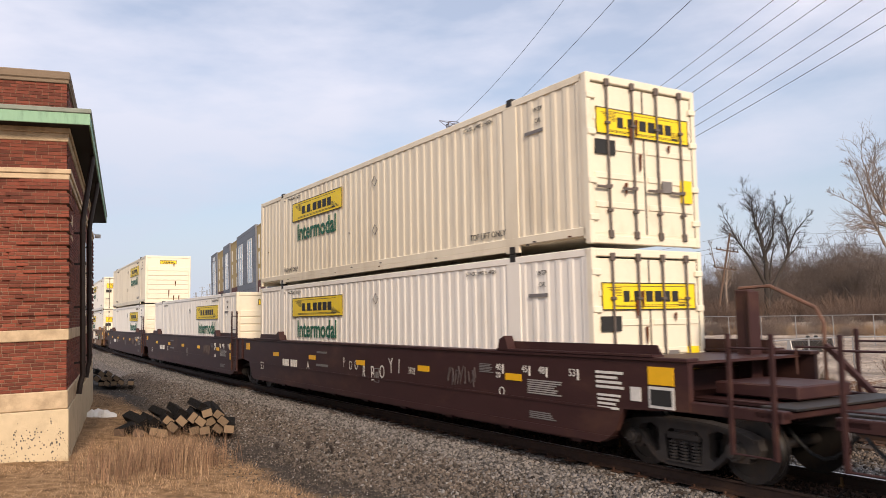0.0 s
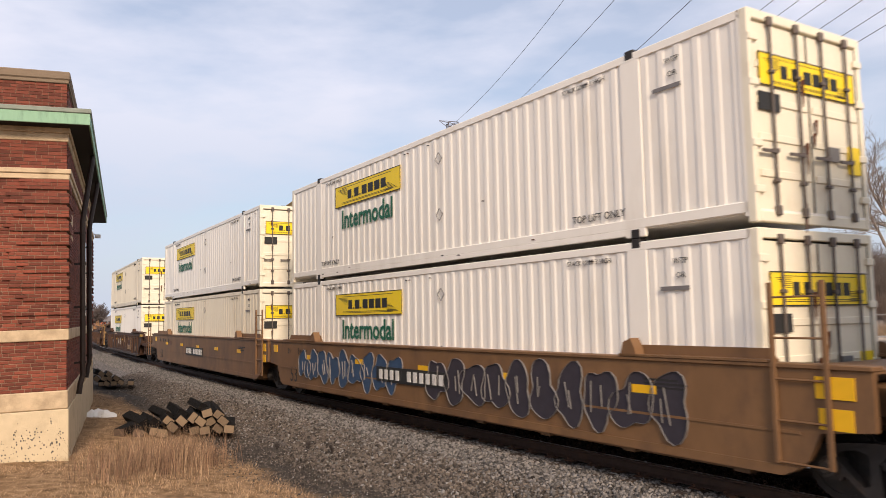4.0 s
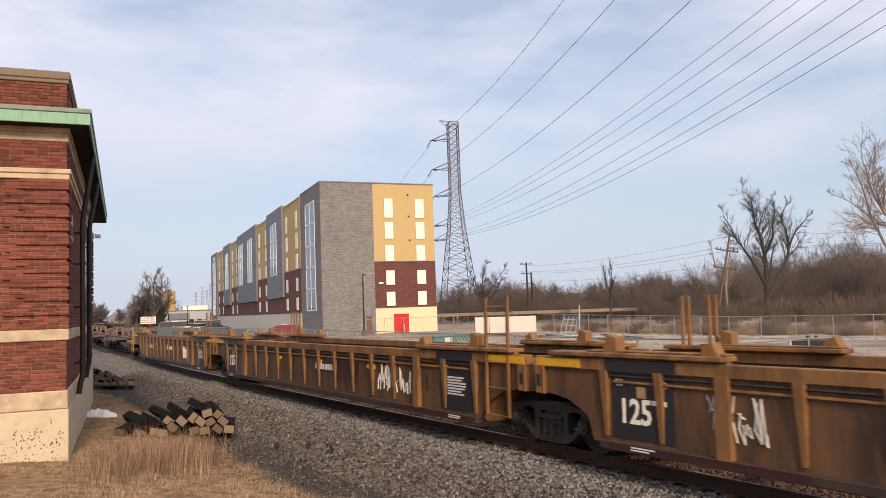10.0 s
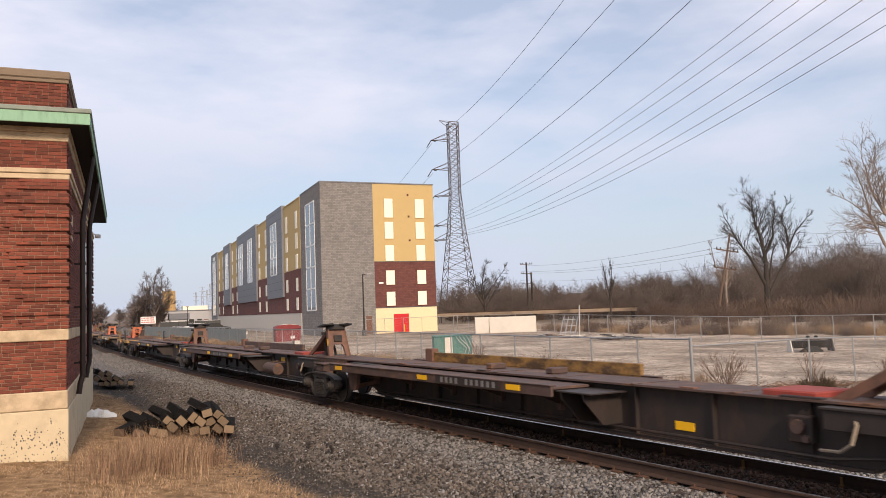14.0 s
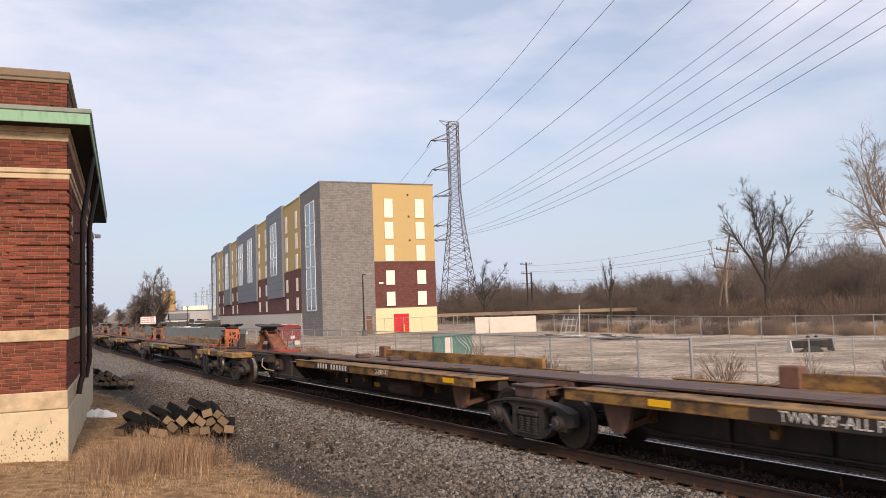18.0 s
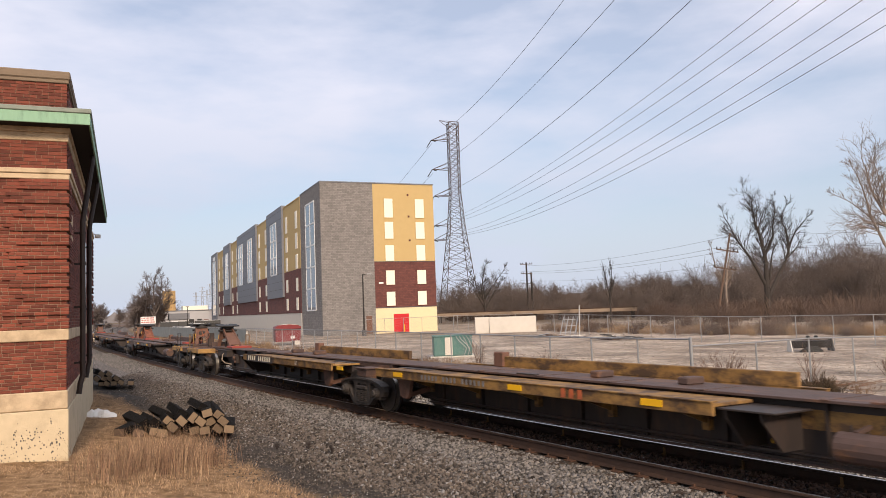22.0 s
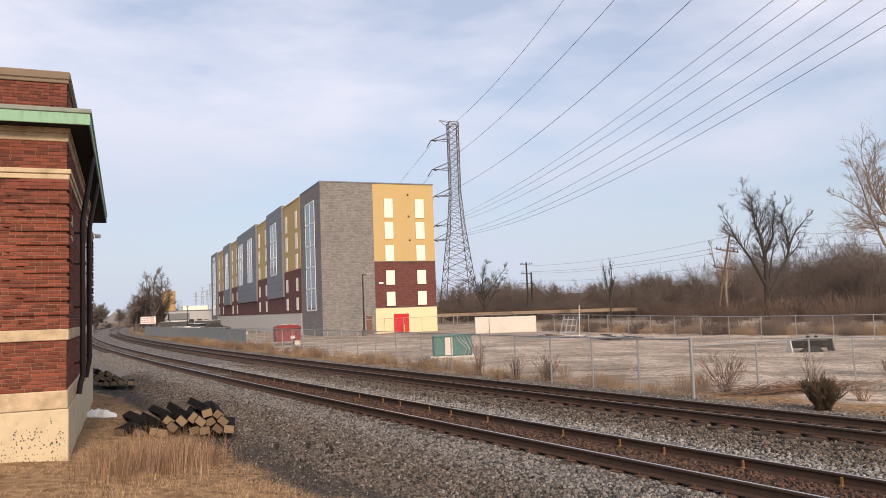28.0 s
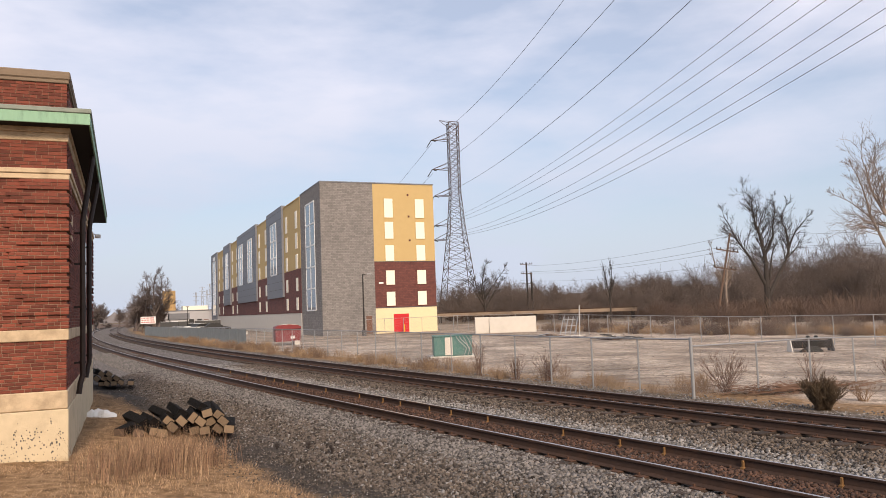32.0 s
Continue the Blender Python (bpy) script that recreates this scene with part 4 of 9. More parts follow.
def well_unit(style, L, qa, ends, number):
    """One well of a car: trucks at x = 0 and, at the car's end, at x = L."""
    st = WELLS[style]
    ribs = st["ribs"]
    mat = {"maroon": MAROON, "ochre": OCHRE, "brown": BROWN_WELL, "yellow": PANEL_YELLOW_SHADED}[style]
    acc = {"maroon": MAROON, "ochre": OCHRE, "brown": RIB_BROWN, "yellow": YELLOW_WELL}[style]
    words = {"maroon": "dark maroon steel well car with smooth sides and white stencils",
             "ochre": "ochre-brown steel well car with smooth sides and scrawled paint",
             "brown": "empty rusty brown steel well car with ribbed sides" if number != 6 else "rusty brown steel well car with ribbed sides and tan patches",
             "yellow": "empty worn yellow steel well car with ribbed sides"}[style]
    u = thing("well_car", words, "rail car", "well cars of the train")
    for s in (1, -1):
        part("side_wall", once(("side", style, L, s, ends), lambda: well_side(L, ribs, mat, s, ends)), mat, u)
        part("top_chord", once(("chord", style, L, s, ends), lambda: top_chord(L, ribs, acc, s, ends)), acc, u)
    if ribs:
        n = 16
        for i in range(n):
            x = 1.72 + (L - 3.44) * i / (n - 1)
            wide = 0.22 if i in (2, 13) else 0.11
            me = once(("post", style, wide), lambda: rib_post(acc, wide))
            part("side_post", me, acc, u, "", pose(x, 1.445, 0))
            part("side_post", me, acc, u, "", pose(x, -1.545, 0))
    if ribs:
        for s in (1, -1):
            y0, y1 = (1.33, 1.54) if s > 0 else (-1.54, -1.33)
            part("side_sill", once(("sill", L, s), lambda: MB().box(1.62, L - 1.62, y0, y1, 0.27, 0.40, 0.015).mesh("side_sill", SILL_DARK)), SILL_DARK, u, "dark grimy bottom sill")
        part("side_pipe", MB().path([(1.8, 1.478, 1.36), (L - 1.8, 1.478, 1.36)], 0.020), SPINE_DARK, u, "thin dark pipe under the top rail")
    if style == "yellow":
        part("side_pipe", MB().path([(1.9, 1.475, 1.27), (L - 1.9, 1.475, 1.27)], 0.024), YELLOW_WELL, u, "thin pipe under the top rail")
    part("well_floor", once(("floor", style, L), lambda: well_floor(L, mat)), mat, u)
    for k, (x, flip) in enumerate(((0, False), (L, True))):
        m = pose(x, 0, 0) @ (Matrix.Rotation(math.pi, 4, "Z") if flip else Matrix())
        part("end_platform", once(("end", style, ends[k]), lambda: well_end(acc if ribs else mat, ends[k], ribs)), mat, u, "", m)
        if ribs:
            g = once(("gusset", style), lambda: MB().box(-0.06, 0.16, 1.44, 1.52, 0.98, 1.44, 0.015).box(-0.06, 0.02, 1.30, 1.52, 0.98, 1.44, 0.01).mesh("gusset", acc))
            x_in = -0.02 if ends[k] else 0.18
            part("gusset", g, acc, u, "", pose(x + (x_in if not flip else -x_in - 0.1), 0, 0))
            # a flat black plate paints the shade inside the gusset's pocket
            part("gusset_pocket", once("pocket", lambda: MB().box(0.0, 0.09, 1.518, 1.53, 1.1, 1.3, 0.004).mesh("pocket", INK)), INK, u, "", pose(x + (x_in if not flip else -x_in - 0.08), 0, 0))
        if ends[k]:
            s = 1 if flip else -1
            coupler(u, x + s * 1.0, s, DARK_STEEL)
    truck(u, 0, qa)
    if ends[1]:
        truck(u, L, qa + L)
    # raised guides over the well's ends
    zt = 1.78 if ribs else 1.82
    for x0, x1 in (((0.1 if ends[0] else 0.4 if ribs else 1.35), 3.85), (L - (3.85), L - (0.1 if ends[1] else 0.4 if ribs else 1.35))):
        for s in (-1, 1):
            mb = MB()
            if not ribs:
                mb.prism([(x0, 1.66), (x0 + 0.1, zt), (x1 - 0.15, zt), (x1, 1.66)], s * 1.30 - 0.015, s * 1.30 + 0.015)
                mb.box(x0, x1, s * 1.40 - 0.11, s * 1.40 + 0.11, 1.66, 1.69)
            else:
                mb.box(max(x0, 1.3), min(x1, L - 1.3), s * 1.34 - 0.10, s * 1.34 + 0.10, 1.70, 1.73, 0.01)
            part("container_guide", mb, acc, u)
            xb = x1 - 0.2 if x0 < L / 2 else x0 + 0.2
            part("lock_block", once(("lock", style), lambda: MB().prism([(-0.16, 0.0), (0.16, 0.0), (0.10, 0.2), (-0.05, 0.26), (-0.12, 0.12)], -0.09, 0.09).mesh("lock_block", acc)), acc, u, "", pose(xb, s * 1.42, 1.66 if not ribs else 1.62))
    y = 1.475 if not ribs else 1.452
    rng = random.Random(number)
    if style in ("maroon", "ochre"):
        inner = style == "maroon" and not ends[0]
        for x, z in ((0.0 if ends[0] else 1.5 if inner else 0.55, 1.33 if inner else 1.40),) + (((3.4, 1.20), (6.54, 1.20), (9.6, 1.20), (12.7, 1.22), (L - 3.4, 1.22))) + ((L - 0.6, 1.40),):
            w, h = (0.30, 0.25) if inner and x < 2 else (0.46, 0.25) if x < 1 else ((0.34, 0.22) if x > L - 1 else (0.46, 0.12))
            plate_on_side("reflector", u, x, z, w, h, REFLECT, y - 0.004, "yellow reflector")
        if not ends[0]:
            plate_on_side("reflector", u, 1.49 if inner else 0.55, 0.98 if inner else 1.05, 0.30 if inner else 0.40, 0.24, REFLECT, y - 0.004, "yellow reflector")
        else:
            v = plate_on_side("vent_panel", u, 0.0, 1.10, 0.46, 0.30, STENCIL, y - 0.004, "pale-framed dark panel")
            plate_on_side("panel_glass", v, 0.0, 0.0, 0.38, 0.22, INK, 0.006)
        if style == "maroon":
            for x, tx in ((1.84, "53"), (2.61, "48"), (3.07, "45"), (3.84, "40")):
                words_on_side("stencil", u, tx, 0.17, STENCIL, x, y + 0.003, 1.35)
                plate_on_side("tick_bar", u, x - 0.13, 1.33, 0.035, 0.17, STENCIL, y - 0.006)
            words_on_side("stencil", u, "20", 0.15, STENCIL, 3.85, y + 0.003, 1.21)
            part("round_mark", MB().ring((0, 0, 0), 0.062, 0.08, -0.003, 0.003, 20), STENCIL, u, "white ring mark", pose(3.75, y + 0.003, 0.93))
            part("label_frame", MB().box(-0.13, 0.13, 0, 0.006, 0.15, 0.165).box(-0.13, 0.13, 0, 0.006, -0.165, -0.15).box(-0.13, -0.115, 0, 0.006, -0.15, 0.15).box(0.115, 0.13, 0, 0.006, -0.15, 0.15).box(-0.05, 0.05, 0, 0.006, -0.08, 0.08), SCRAWL_GREY, u, "white outlined label", pose(8.73, y, 0.94))
            scrawl(u, 5.1, y, 1.12, 1.1, 0.42, SMEAR, 90 + number, 10, 0.016)
            words_on_side("stencil", u, "53", 0.34, STENCIL, L - 2.1, y + 0.003, 0.80)
            text_bars(u, 2.52, y, 1.19, 0.95, 7, 0.02, CHALK, rng)
            text_bars(u, 2.6, y, 0.66, 0.72, 4, 0.018, SCRAWL_GREY, rng)
            text_bars(u, 4.22, y, 1.40, 0.45, 6, 0.016, SCRAWL_GREY, rng)
            text_bars(u, 12.0, y, 1.06, 0.8, 1, 0.06, SCRAWL_GREY, rng)
            text_bars(u, 12.0, y, 1.40, 0.7, 1, 0.05, SCRAWL_GREY, rng)
            if ends[0]:
                text_bars(u, 1.0, y, 1.42, 0.6, 4, 0.04, STENCIL, rng)
                text_bars(u, 1.0, y, 1.08, 0.55, 4, 0.035, STENCIL, rng)
                plate_on_side("label_plate", u, 0.48, 1.12, 0.2, 0.2, STENCIL, y - 0.004)
            for k in range(9):
                if k != 4:
                    plate_on_side("number_bar", u, 15.0 - k * 0.135, 1.00, 0.095, 0.20, STENCIL, y - 0.006)
            words_on_side("stencil", u, "ACB"[number % 3], 0.30, STENCIL, 13.0, y + 0.003, 0.98)
            if number == 0 and ends[0] and qa > -10:
                for ch, x, z, sz, tilt in (("P", 10.55, 1.16, 0.36, -6), ("O", 10.17, 1.10, 0.34, 4), ("O", 9.83, 1.12, 0.36, -8), ("R", 9.40, 0.98, 0.42, 6), ("B", 8.93, 0.96, 0.52, -4), ("O", 8.45, 1.02, 0.46, 5), ("Y", 8.00, 1.18, 0.50, -5), ("I", 7.62, 1.18, 0.46, 3), ("2018", 7.05, 1.12, 0.22, 4)):
                    me = lettering(ch, sz, STENCIL, squeeze=0.72, bold=-0.006)
                    part("chalk_letter", me, STENCIL, u, "", Matrix.Translation((x, y + 0.003, z)) @ NEAR_TURN @ Matrix.Rotation(radians(tilt), 4, "Y"))
        else:
            words_on_side("stencil", u, "53", 0.60, INK, L - 2.15, y + 0.003, 0.66)
            for x, tx in ((1.74, "53"), (2.53, "48"), (2.98, "45"), (3.79, "40")):
                words_on_side("stencil", u, tx, 0.15, INK, L - x - 0.12, y + 0.003, 1.36)
                plate_on_side("tick_bar", u, L - x + 0.02, 1.36, 0.03, 0.18, INK, y - 0.006)
            words_on_side("stencil", u, "20", 0.13, INK, L - 3.9, y + 0.003, 1.22)
            text_bars(u, L - 4.4, y, 1.34, 0.5, 5, 0.02, HITCH_BROWN, rng)
            part("number_panel", MB().box(-1.55, 1.55, 0, 0.01, -0.17, 0.17), INK, u, "black panel with white number bars", pose(6.2 if number == 3 else 10.2, y + 0.012, 0.99))
            for k in range(11):
                if k != 4:
                    plate_on_side("number_bar", u, (6.2 if number == 3 else 10.2) + 1.32 - k * 0.265, 0.99, 0.15, 0.22, STENCIL, y + 0.02)
            text_bars(u, 3.0, y, 1.36, 0.8, 3, 0.03, INK, rng)
            if number == 3:
                bubble(u, 15.6, y, 0.95, 1.5, 0.95, SCRAWL_BLUE, STENCIL, 41, 2)
                bubble(u, 13.7, y, 0.95, 1.8, 1.05, SCRAWL_GREY, SMEAR, 42, 3)
                bubble(u, 11.35, y, 1.17, 1.6, 0.7, SCRAWL_DARK, SMEAR, 43, 4)
                bubble(u, 9.17, y, 1.15, 2.2, 0.72, SCRAWL_DARK, STENCIL, 44, 5)
                scrawl(u, 8.95, y, 0.5, 0.8, 0.2, CHALK, 46, 6, 0.02)
                scrawl(u, 7.4, y, 0.60, 1.3, 0.4, CHALK, 47, 7, 0.022)
                scrawl(u, 7.1, y, 1.42, 1.4, 0.24, SPINE_DARK, 48, 8, 0.02)
                scrawl(u, 10.3, y, 0.58, 0.75, 0.36, MAROON, 45, 6, 0.03)
                scrawl(u, 4.6, y, 0.95, 2.0, 0.5, SPINE_DARK, 24, 7, 0.03)
                part("paint_patch", MB().prism([(-0.45, -0.2), (0.45, -0.2), (0.3, 0.15), (0.1, 0.25), (-0.2, 0.18)], 0, 0.008), GREEN_PAINT, u, "dull green paint patch", pose(2.9, y, 1.1))
            elif number == 4:
                bubble(u, 6.0, y, 1.0, 6.8, 0.95, SCRAWL_DARK, SCRAWL_GREY, 51, 10)
                bubble(u, 13.6, y, 1.0, 6.0, 0.9, SCRAWL_BLUE, SCRAWL_GREY, 52, 9)
    else:
        for x in ((6.1, 9.1, 12.18, 15.06) if style == "brown" else (6.2, 9.4, 12.6)):
            plate_on_side("reflector", u, x, 1.13, 0.42, 0.10, REFLECT, y, "yellow reflector")
        for k, x0 in ((0, -0.48 if ends[0] else 0.15), (1, L - (0.55 if ends[1] else 1.2))):
            plate_on_side("edge_stripe", u, x0 + 0.53, 1.51, 1.06, 0.13, STRIPE_YELLOW, 1.50, "yellow painted edge")
        if style == "brown":
            if number == 6:
                part("tan_panel", MB().box(-0.95, 0.95, 0, 0.012, -0.40, 0.40), TAN_PATCH, u, "faded tan panel with dark blocks", pose(5.5, y, 0.96))
                for k, w in ((0.38, 0.26), (0.02, 0.30), (-0.36, 0.28)):
                    part("panel_block", MB().box(-w / 2, w / 2, 0, 0.01, -0.16, 0.16), MAROON, u, "", pose(5.5 + k, y + 0.011, 1.0))
                words_on_side("stencil", u, "53", 0.42, SPINE_DARK, 4.0, y + 0.004, 1.06)
                part("tan_panel", MB().box(-0.5, 0.5, 0, 0.012, -0.16, 0.3), TAN_PATCH, u, "faded tan panel", pose(7.7, y, 1.12))
                plate_on_side("dark_plate", u, 2.6, 0.85, 0.42, 0.32, SPINE_DARK, y)
            scrawl(u, 11.1, y, 1.02, 0.8, 0.42, CHALK, number * 9 + 1, 12, 0.009)
            scrawl(u, 10.15, y, 1.0, 0.7, 0.5, CHALK, number * 9 + 4, 10, 0.009)
            mark_bars(u, 13.85, 15.2, y, 0.97, 0.14, (4, 6), SCRAWL_GREY, SPINE_DARK)
            if number == 7:
                for x, tx in ((4.86, "G"), (3.73, "Y"), (2.77, "R"), (1.95, "e")):
                    words_on_side("chalk_letter", u, tx, 0.42, CHALK, x, y + 0.004, 0.97)
            if number == 8:
                bubble(u, L - 3.0, y, 0.85, 1.8, 0.8, SPINE_TOP, SCRAWL_GREY, 71, 3)
                scrawl(u, L - 1.2, y, 1.18, 0.7, 0.24, SCRAWL_GREY, 72, 5, 0.02)
            text_bars(u, 12.5, 1.502, 1.55, 1.4, 1, 0.07, TAN_PATCH, rng)
            plate_on_side("light_patch", u, 2.1, 0.72, 0.16, 0.26, TAN_PATCH, 1.548)
        else:
            if ends[1]:
                mark_bars(u, 13.5, 14.95, y, 0.97, 0.18, (4, 6), STENCIL, DARK_PANEL)
                part("sill_band", MB().box(-1.05, 1.05, 0, 0.01, -0.055, 0.055), MAROON, u, "maroon painted sill", pose(16.0, 1.542, 0.335))
                for x in (12.7, 15.9, 17.0):
                    text_bars(u, x, y, 0.95, 0.4, 3, 0.03, HITCH_BROWN, rng)
            for k, xc in ((0, 2.42), (1, L - 2.42)):
                if k == 1 and ends[1]:
                    continue
                part("black_panel", MB().box(-0.58, 0.58, 0, 0.012, -0.52, 0.42), DARK_PANEL, u, "black stencilled panel", pose(xc, y, 0.98))
                part("black_cap", MB().box(-0.66, 0.66, 0, 0.012, -0.09, 0.09), DARK_PANEL, u, "", pose(xc, 1.503, 1.51))
                part("sill_band", MB().box(-1.6, 1.6, 0, 0.01, -0.055, 0.055), MAROON, u, "maroon painted sill", pose(xc + (0.9 if k == 0 else -1.0), 1.542, 0.335))
                text_bars(u, xc - 0.1, 1.552, 0.37, 0.5, 2, 0.02, STENCIL, rng)
                if k == 1:
                    part("stencil", once("125T", lambda: lettering("125T", 0.50, BRIGHT_STENCIL, squeeze=0.86, bold=0.012)), BRIGHT_STENCIL, u, "bold cream stencil", Matrix.Translation((xc, y + 0.016, 0.84)) @ NEAR_TURN)
                    words_on_side("stencil", u, "53", 0.15, STENCIL, xc + 0.42, y + 0.016, 1.26)
                    words_on_side("stencil", u, "48", 0.13, STENCIL, xc - 0.42, y + 0.016, 1.26)
                    plate_on_side("round_mark", u, xc, 1.14, 0.16, 0.16, TAN_PATCH, y + 0.014)
                else:
                    words_on_side("stencil", u, "48", 0.15, STENCIL, xc + 0.35, y + 0.016, 1.26)
                    text_bars(u, xc - 0.05, y + 0.014, 1.10, 0.7, 7, 0.03, STENCIL, rng)
            words_on_side("stencil", u, "53", 0.44, SPINE_DARK, 3.68, y + 0.004, 0.9)
            scrawl(u, (L - 4.0) if number == 9 else 5.4, y, 0.92, 0.9, 0.62, STENCIL, number * 5, 8, 0.028)
            if number == 10:
                scrawl(u, 4.6, y, 0.92, 0.7, 0.62, STENCIL, 8, 6, 0.028)
                for k, w in ((0.5, 0.45), (0.0, 0.45), (-0.5, 0.45)):
                    part("panel_block", MB().box(-w / 2, w / 2, 0, 0.006, -0.26, 0.26), MAROON, u, "", pose(7.6 + k, y, 0.92))
            part("number_panel", MB().box(-0.75, 0.75, 0, 0.008, -0.13, 0.13), DARK_PANEL, u, "", pose(9.0, y, 1.0))
            for k in range(8):
                plate_on_side("number_bar", u, 9.6 - k * 0.17, 1.0, 0.10, 0.15, STENCIL, y + 0.008)
            for x in (1.8, L - 1.8):
                for s in (-1, 1):
                    part("yellow_block", once("yblock", lambda: MB().prism([(-0.14, 0), (0.14, 0), (0.05, 0.26), (-0.14, 0.22)], -0.1, 0.1).mesh("yellow_block", YELLOW_WELL)), YELLOW_WELL, u, "", pose(x, s * 1.36, 1.70))
    # steps, posts and brake gear at the ends
    post_mat = {"brown": (RIB_BROWN, POST_YELLOW), "yellow": (POST_YELLOW, POST_YELLOW)}.get(style)
    pm = {"maroon": MAROON, "ochre": OCHRE, "brown": RIB_BROWN if number % 2 else YELLOW_WELL, "yellow": YELLOW_WELL}[style]
    for k, x in ((0, 0.0), (1, L)):
        s = -1 if k == 0 else 1
        if not ends[k]:
            if k == 0:
                ladder(u, 0.62, 1.29, 1.50, 0.48, 2.62, 5, pm, "tall_ladder")
                if style in ("maroon", "ochre"):
                    part("bulkhead_post", MB().box(0.15, 0.45, -0.95, -0.60, 1.05, 2.60, 0.02).box(-0.1, 0.5, -0.6, -0.55, 1.1, 1.9, 0.01), mat, u)
                    plate_on_side("post_mark", u, 0.3, 2.52, 0.26, 0.12, REFLECT, -0.598)
            else:
                for xx in (L - 0.97, L - 1.55):
                    for dy in (-1.40, -1.30):
                        part("tall_post", once(("tallpost", style), lambda: MB().box(-0.03, 0.03, -0.025, 0.025, 1.6, 2.58, 0.008).mesh("tall_post", pm)), pm, u, "", pose(xx + (0.06 if dy > -1.35 else 0), dy, 0))
            continue
        lm = post_mat[k] if post_mat else pm
        lz = 1.52 if style == "brown" and k == 0 else 2.0
        ladder(u, x + s * 1.12, x + s * 1.74, 1.45, 0.48, lz, 3, lm, "end_ladder")
        ladder(u, x + s * 1.12, x + s * 1.74, -1.45, 0.48, lz, 3, lm, "end_ladder")
        part("hand_rail", MB().path([(x + s * 0.3, -1.2, 1.3), (x + s * 0.3, -1.2, 1.72), (x + s * 1.0, -1.2, 1.72), (x + s * 1.0, -1.2, 1.08)], 0.022), pm, u)
        if k == 0 and not ribs:
            part("bulkhead_post", MB().box(0.24, 0.50, -1.02, -0.84, 1.05, 2.63, 0.02).box(0.20, 0.24, -1.06, -0.80, 1.05, 2.60, 0.008), mat, u)
            part("brake_rail", MB().path([(0.6, -1.1, 2.66), (0.1, -1.2, 2.68), (-0.6, -1.3, 2.32), (-0.7, -1.32, 2.1), (-0.7, -1.32, 1.06)], 0.03), HITCH_BROWN, u, "bent rusty hand rail")
            part("brake_brace", MB().bar((-0.72, -1.32, 1.75), (-1.45, -1.25, 1.08), 0.08, 0.08), mat, u)
        elif k == 0:
            part("brake_stand", MB().box(min(x + s * 0.95, x + s * 0.65), max(x + s * 0.95, x + s * 0.65), -0.2, 0.35, 1.05, 1.66, 0.03), DARK_STEEL, u)
            handbrake_wheel(u, x + s * 1.0, 0.1, 1.62, DARK_STEEL, 0.30)
        part("crossover_board", MB().box(min(x + s * 1.9, x + s * 1.4), max(x + s * 1.9, x + s * 1.4), -1.25, 1.25, 1.07, 1.10, 0.005), DARK_STEEL, u)
    return u


# --- containers ---
ROD_GREY = material("rod_grey", (0.13, 0.108, 0.095), 0.55, 0.3, vary=0.3, scale=8, stain=(0.10, 0.05, 0.03), stain_scale=4, stain_amount=0.5)
BOX_L, BOX_W, BOX_H = 16.154, 2.591, 2.835


def corrugated(mat, sgn):
    """A ribbed long side of a 53 ft container, standing at y = 0 and bulging outwards."""
    z0, z1 = 0.30, BOX_H - 0.13
    xs, ys = [], []
    n = 50
    a, b = 0.16, BOX_L - 0.16
    p = (b - a) / n
    for i in range(n):
        x = a + i * p
        xs += [x, x + 0.30 * p, x + 0.42 * p, x + 0.88 * p]
        ys += [0, 0, -0.015, -0.015]
    xs.append(b)
    ys.append(0)
    v = [(x, sgn * (y - 0.012), z) for z in (z0, z1) for x, y in zip(xs, ys)]
    k = len(xs)
    f = [(i, i + 1, k + i + 1, k + i) for i in range(k - 1)]
    mb = MB().add(v, f)
    return mb.mesh("ribbed_side", mat)


def box_frame(mat):
    """Rails, posts, roof and floor of a container."""
    mb = MB()
    h = BOX_W / 2
    for s in (-1, 1):
        y0, y1 = sorted((s * h, s * (h - 0.07)))
        mb.box(0, BOX_L, y0, y1, BOX_H - 0.13, BOX_H, 0.012)
        mb.box(1.99, BOX_L - 1.99, y0, y1, 0.05, 0.16, 0.01)
        mb.box(0, BOX_L, y0, y1, 0.15, 0.30, 0.01)
        for x0, x1 in ((0, 0.17), (BOX_L - 0.17, BOX_L)):
            mb.box(x0, x1, y0, y1, 0.10, BOX_H, 0.012)
        for x in (2.07, BOX_L - 2.07):
            mb.box(x - 0.20, x + 0.20, *sorted((s * (h - 0.002), s * (h - 0.06))), 0.02, BOX_H - 0.02, 0.01)
    mb.box(0, BOX_L, -h + 0.05, h - 0.05, BOX_H - 0.06, BOX_H - 0.02)
    mb.box(0, BOX_L, -h + 0.05, h - 0.05, 0.14, 0.20)
    return mb.mesh("box_frame", mat)


def door_leaf(mat):
    w = BOX_W / 2 - 0.10
    mb = MB().box(0, 0.05, 0, w, 0.20, BOX_H - 0.16, 0.008)
    for z in (0.62, 1.10, 1.58, 2.06):
        mb.box(-0.02, 0.0, 0.05, w - 0.05, z, z + 0.10, 0.008)
    return mb.mesh("door", mat)


def lock_rod():
    mb = MB().tube((0, 0, 0.14), (0, 0, BOX_H - 0.08), 0.02, n=8)
    for z in (0.12, BOX_H - 0.20):
        mb.box(-0.03, 0.03, -0.045, 0.045, z, z + 0.13, 0.01)
    for z in (0.55, 0.95, 2.0):
        mb.box(-0.03, 0.03, -0.05, 0.05, z, z + 0.05, 0.008)
    mb.box(-0.035, -0.01, -0.02, 0.30, 0.93, 0.97)
    return mb.mesh("lock_rod", ROD_GREY)


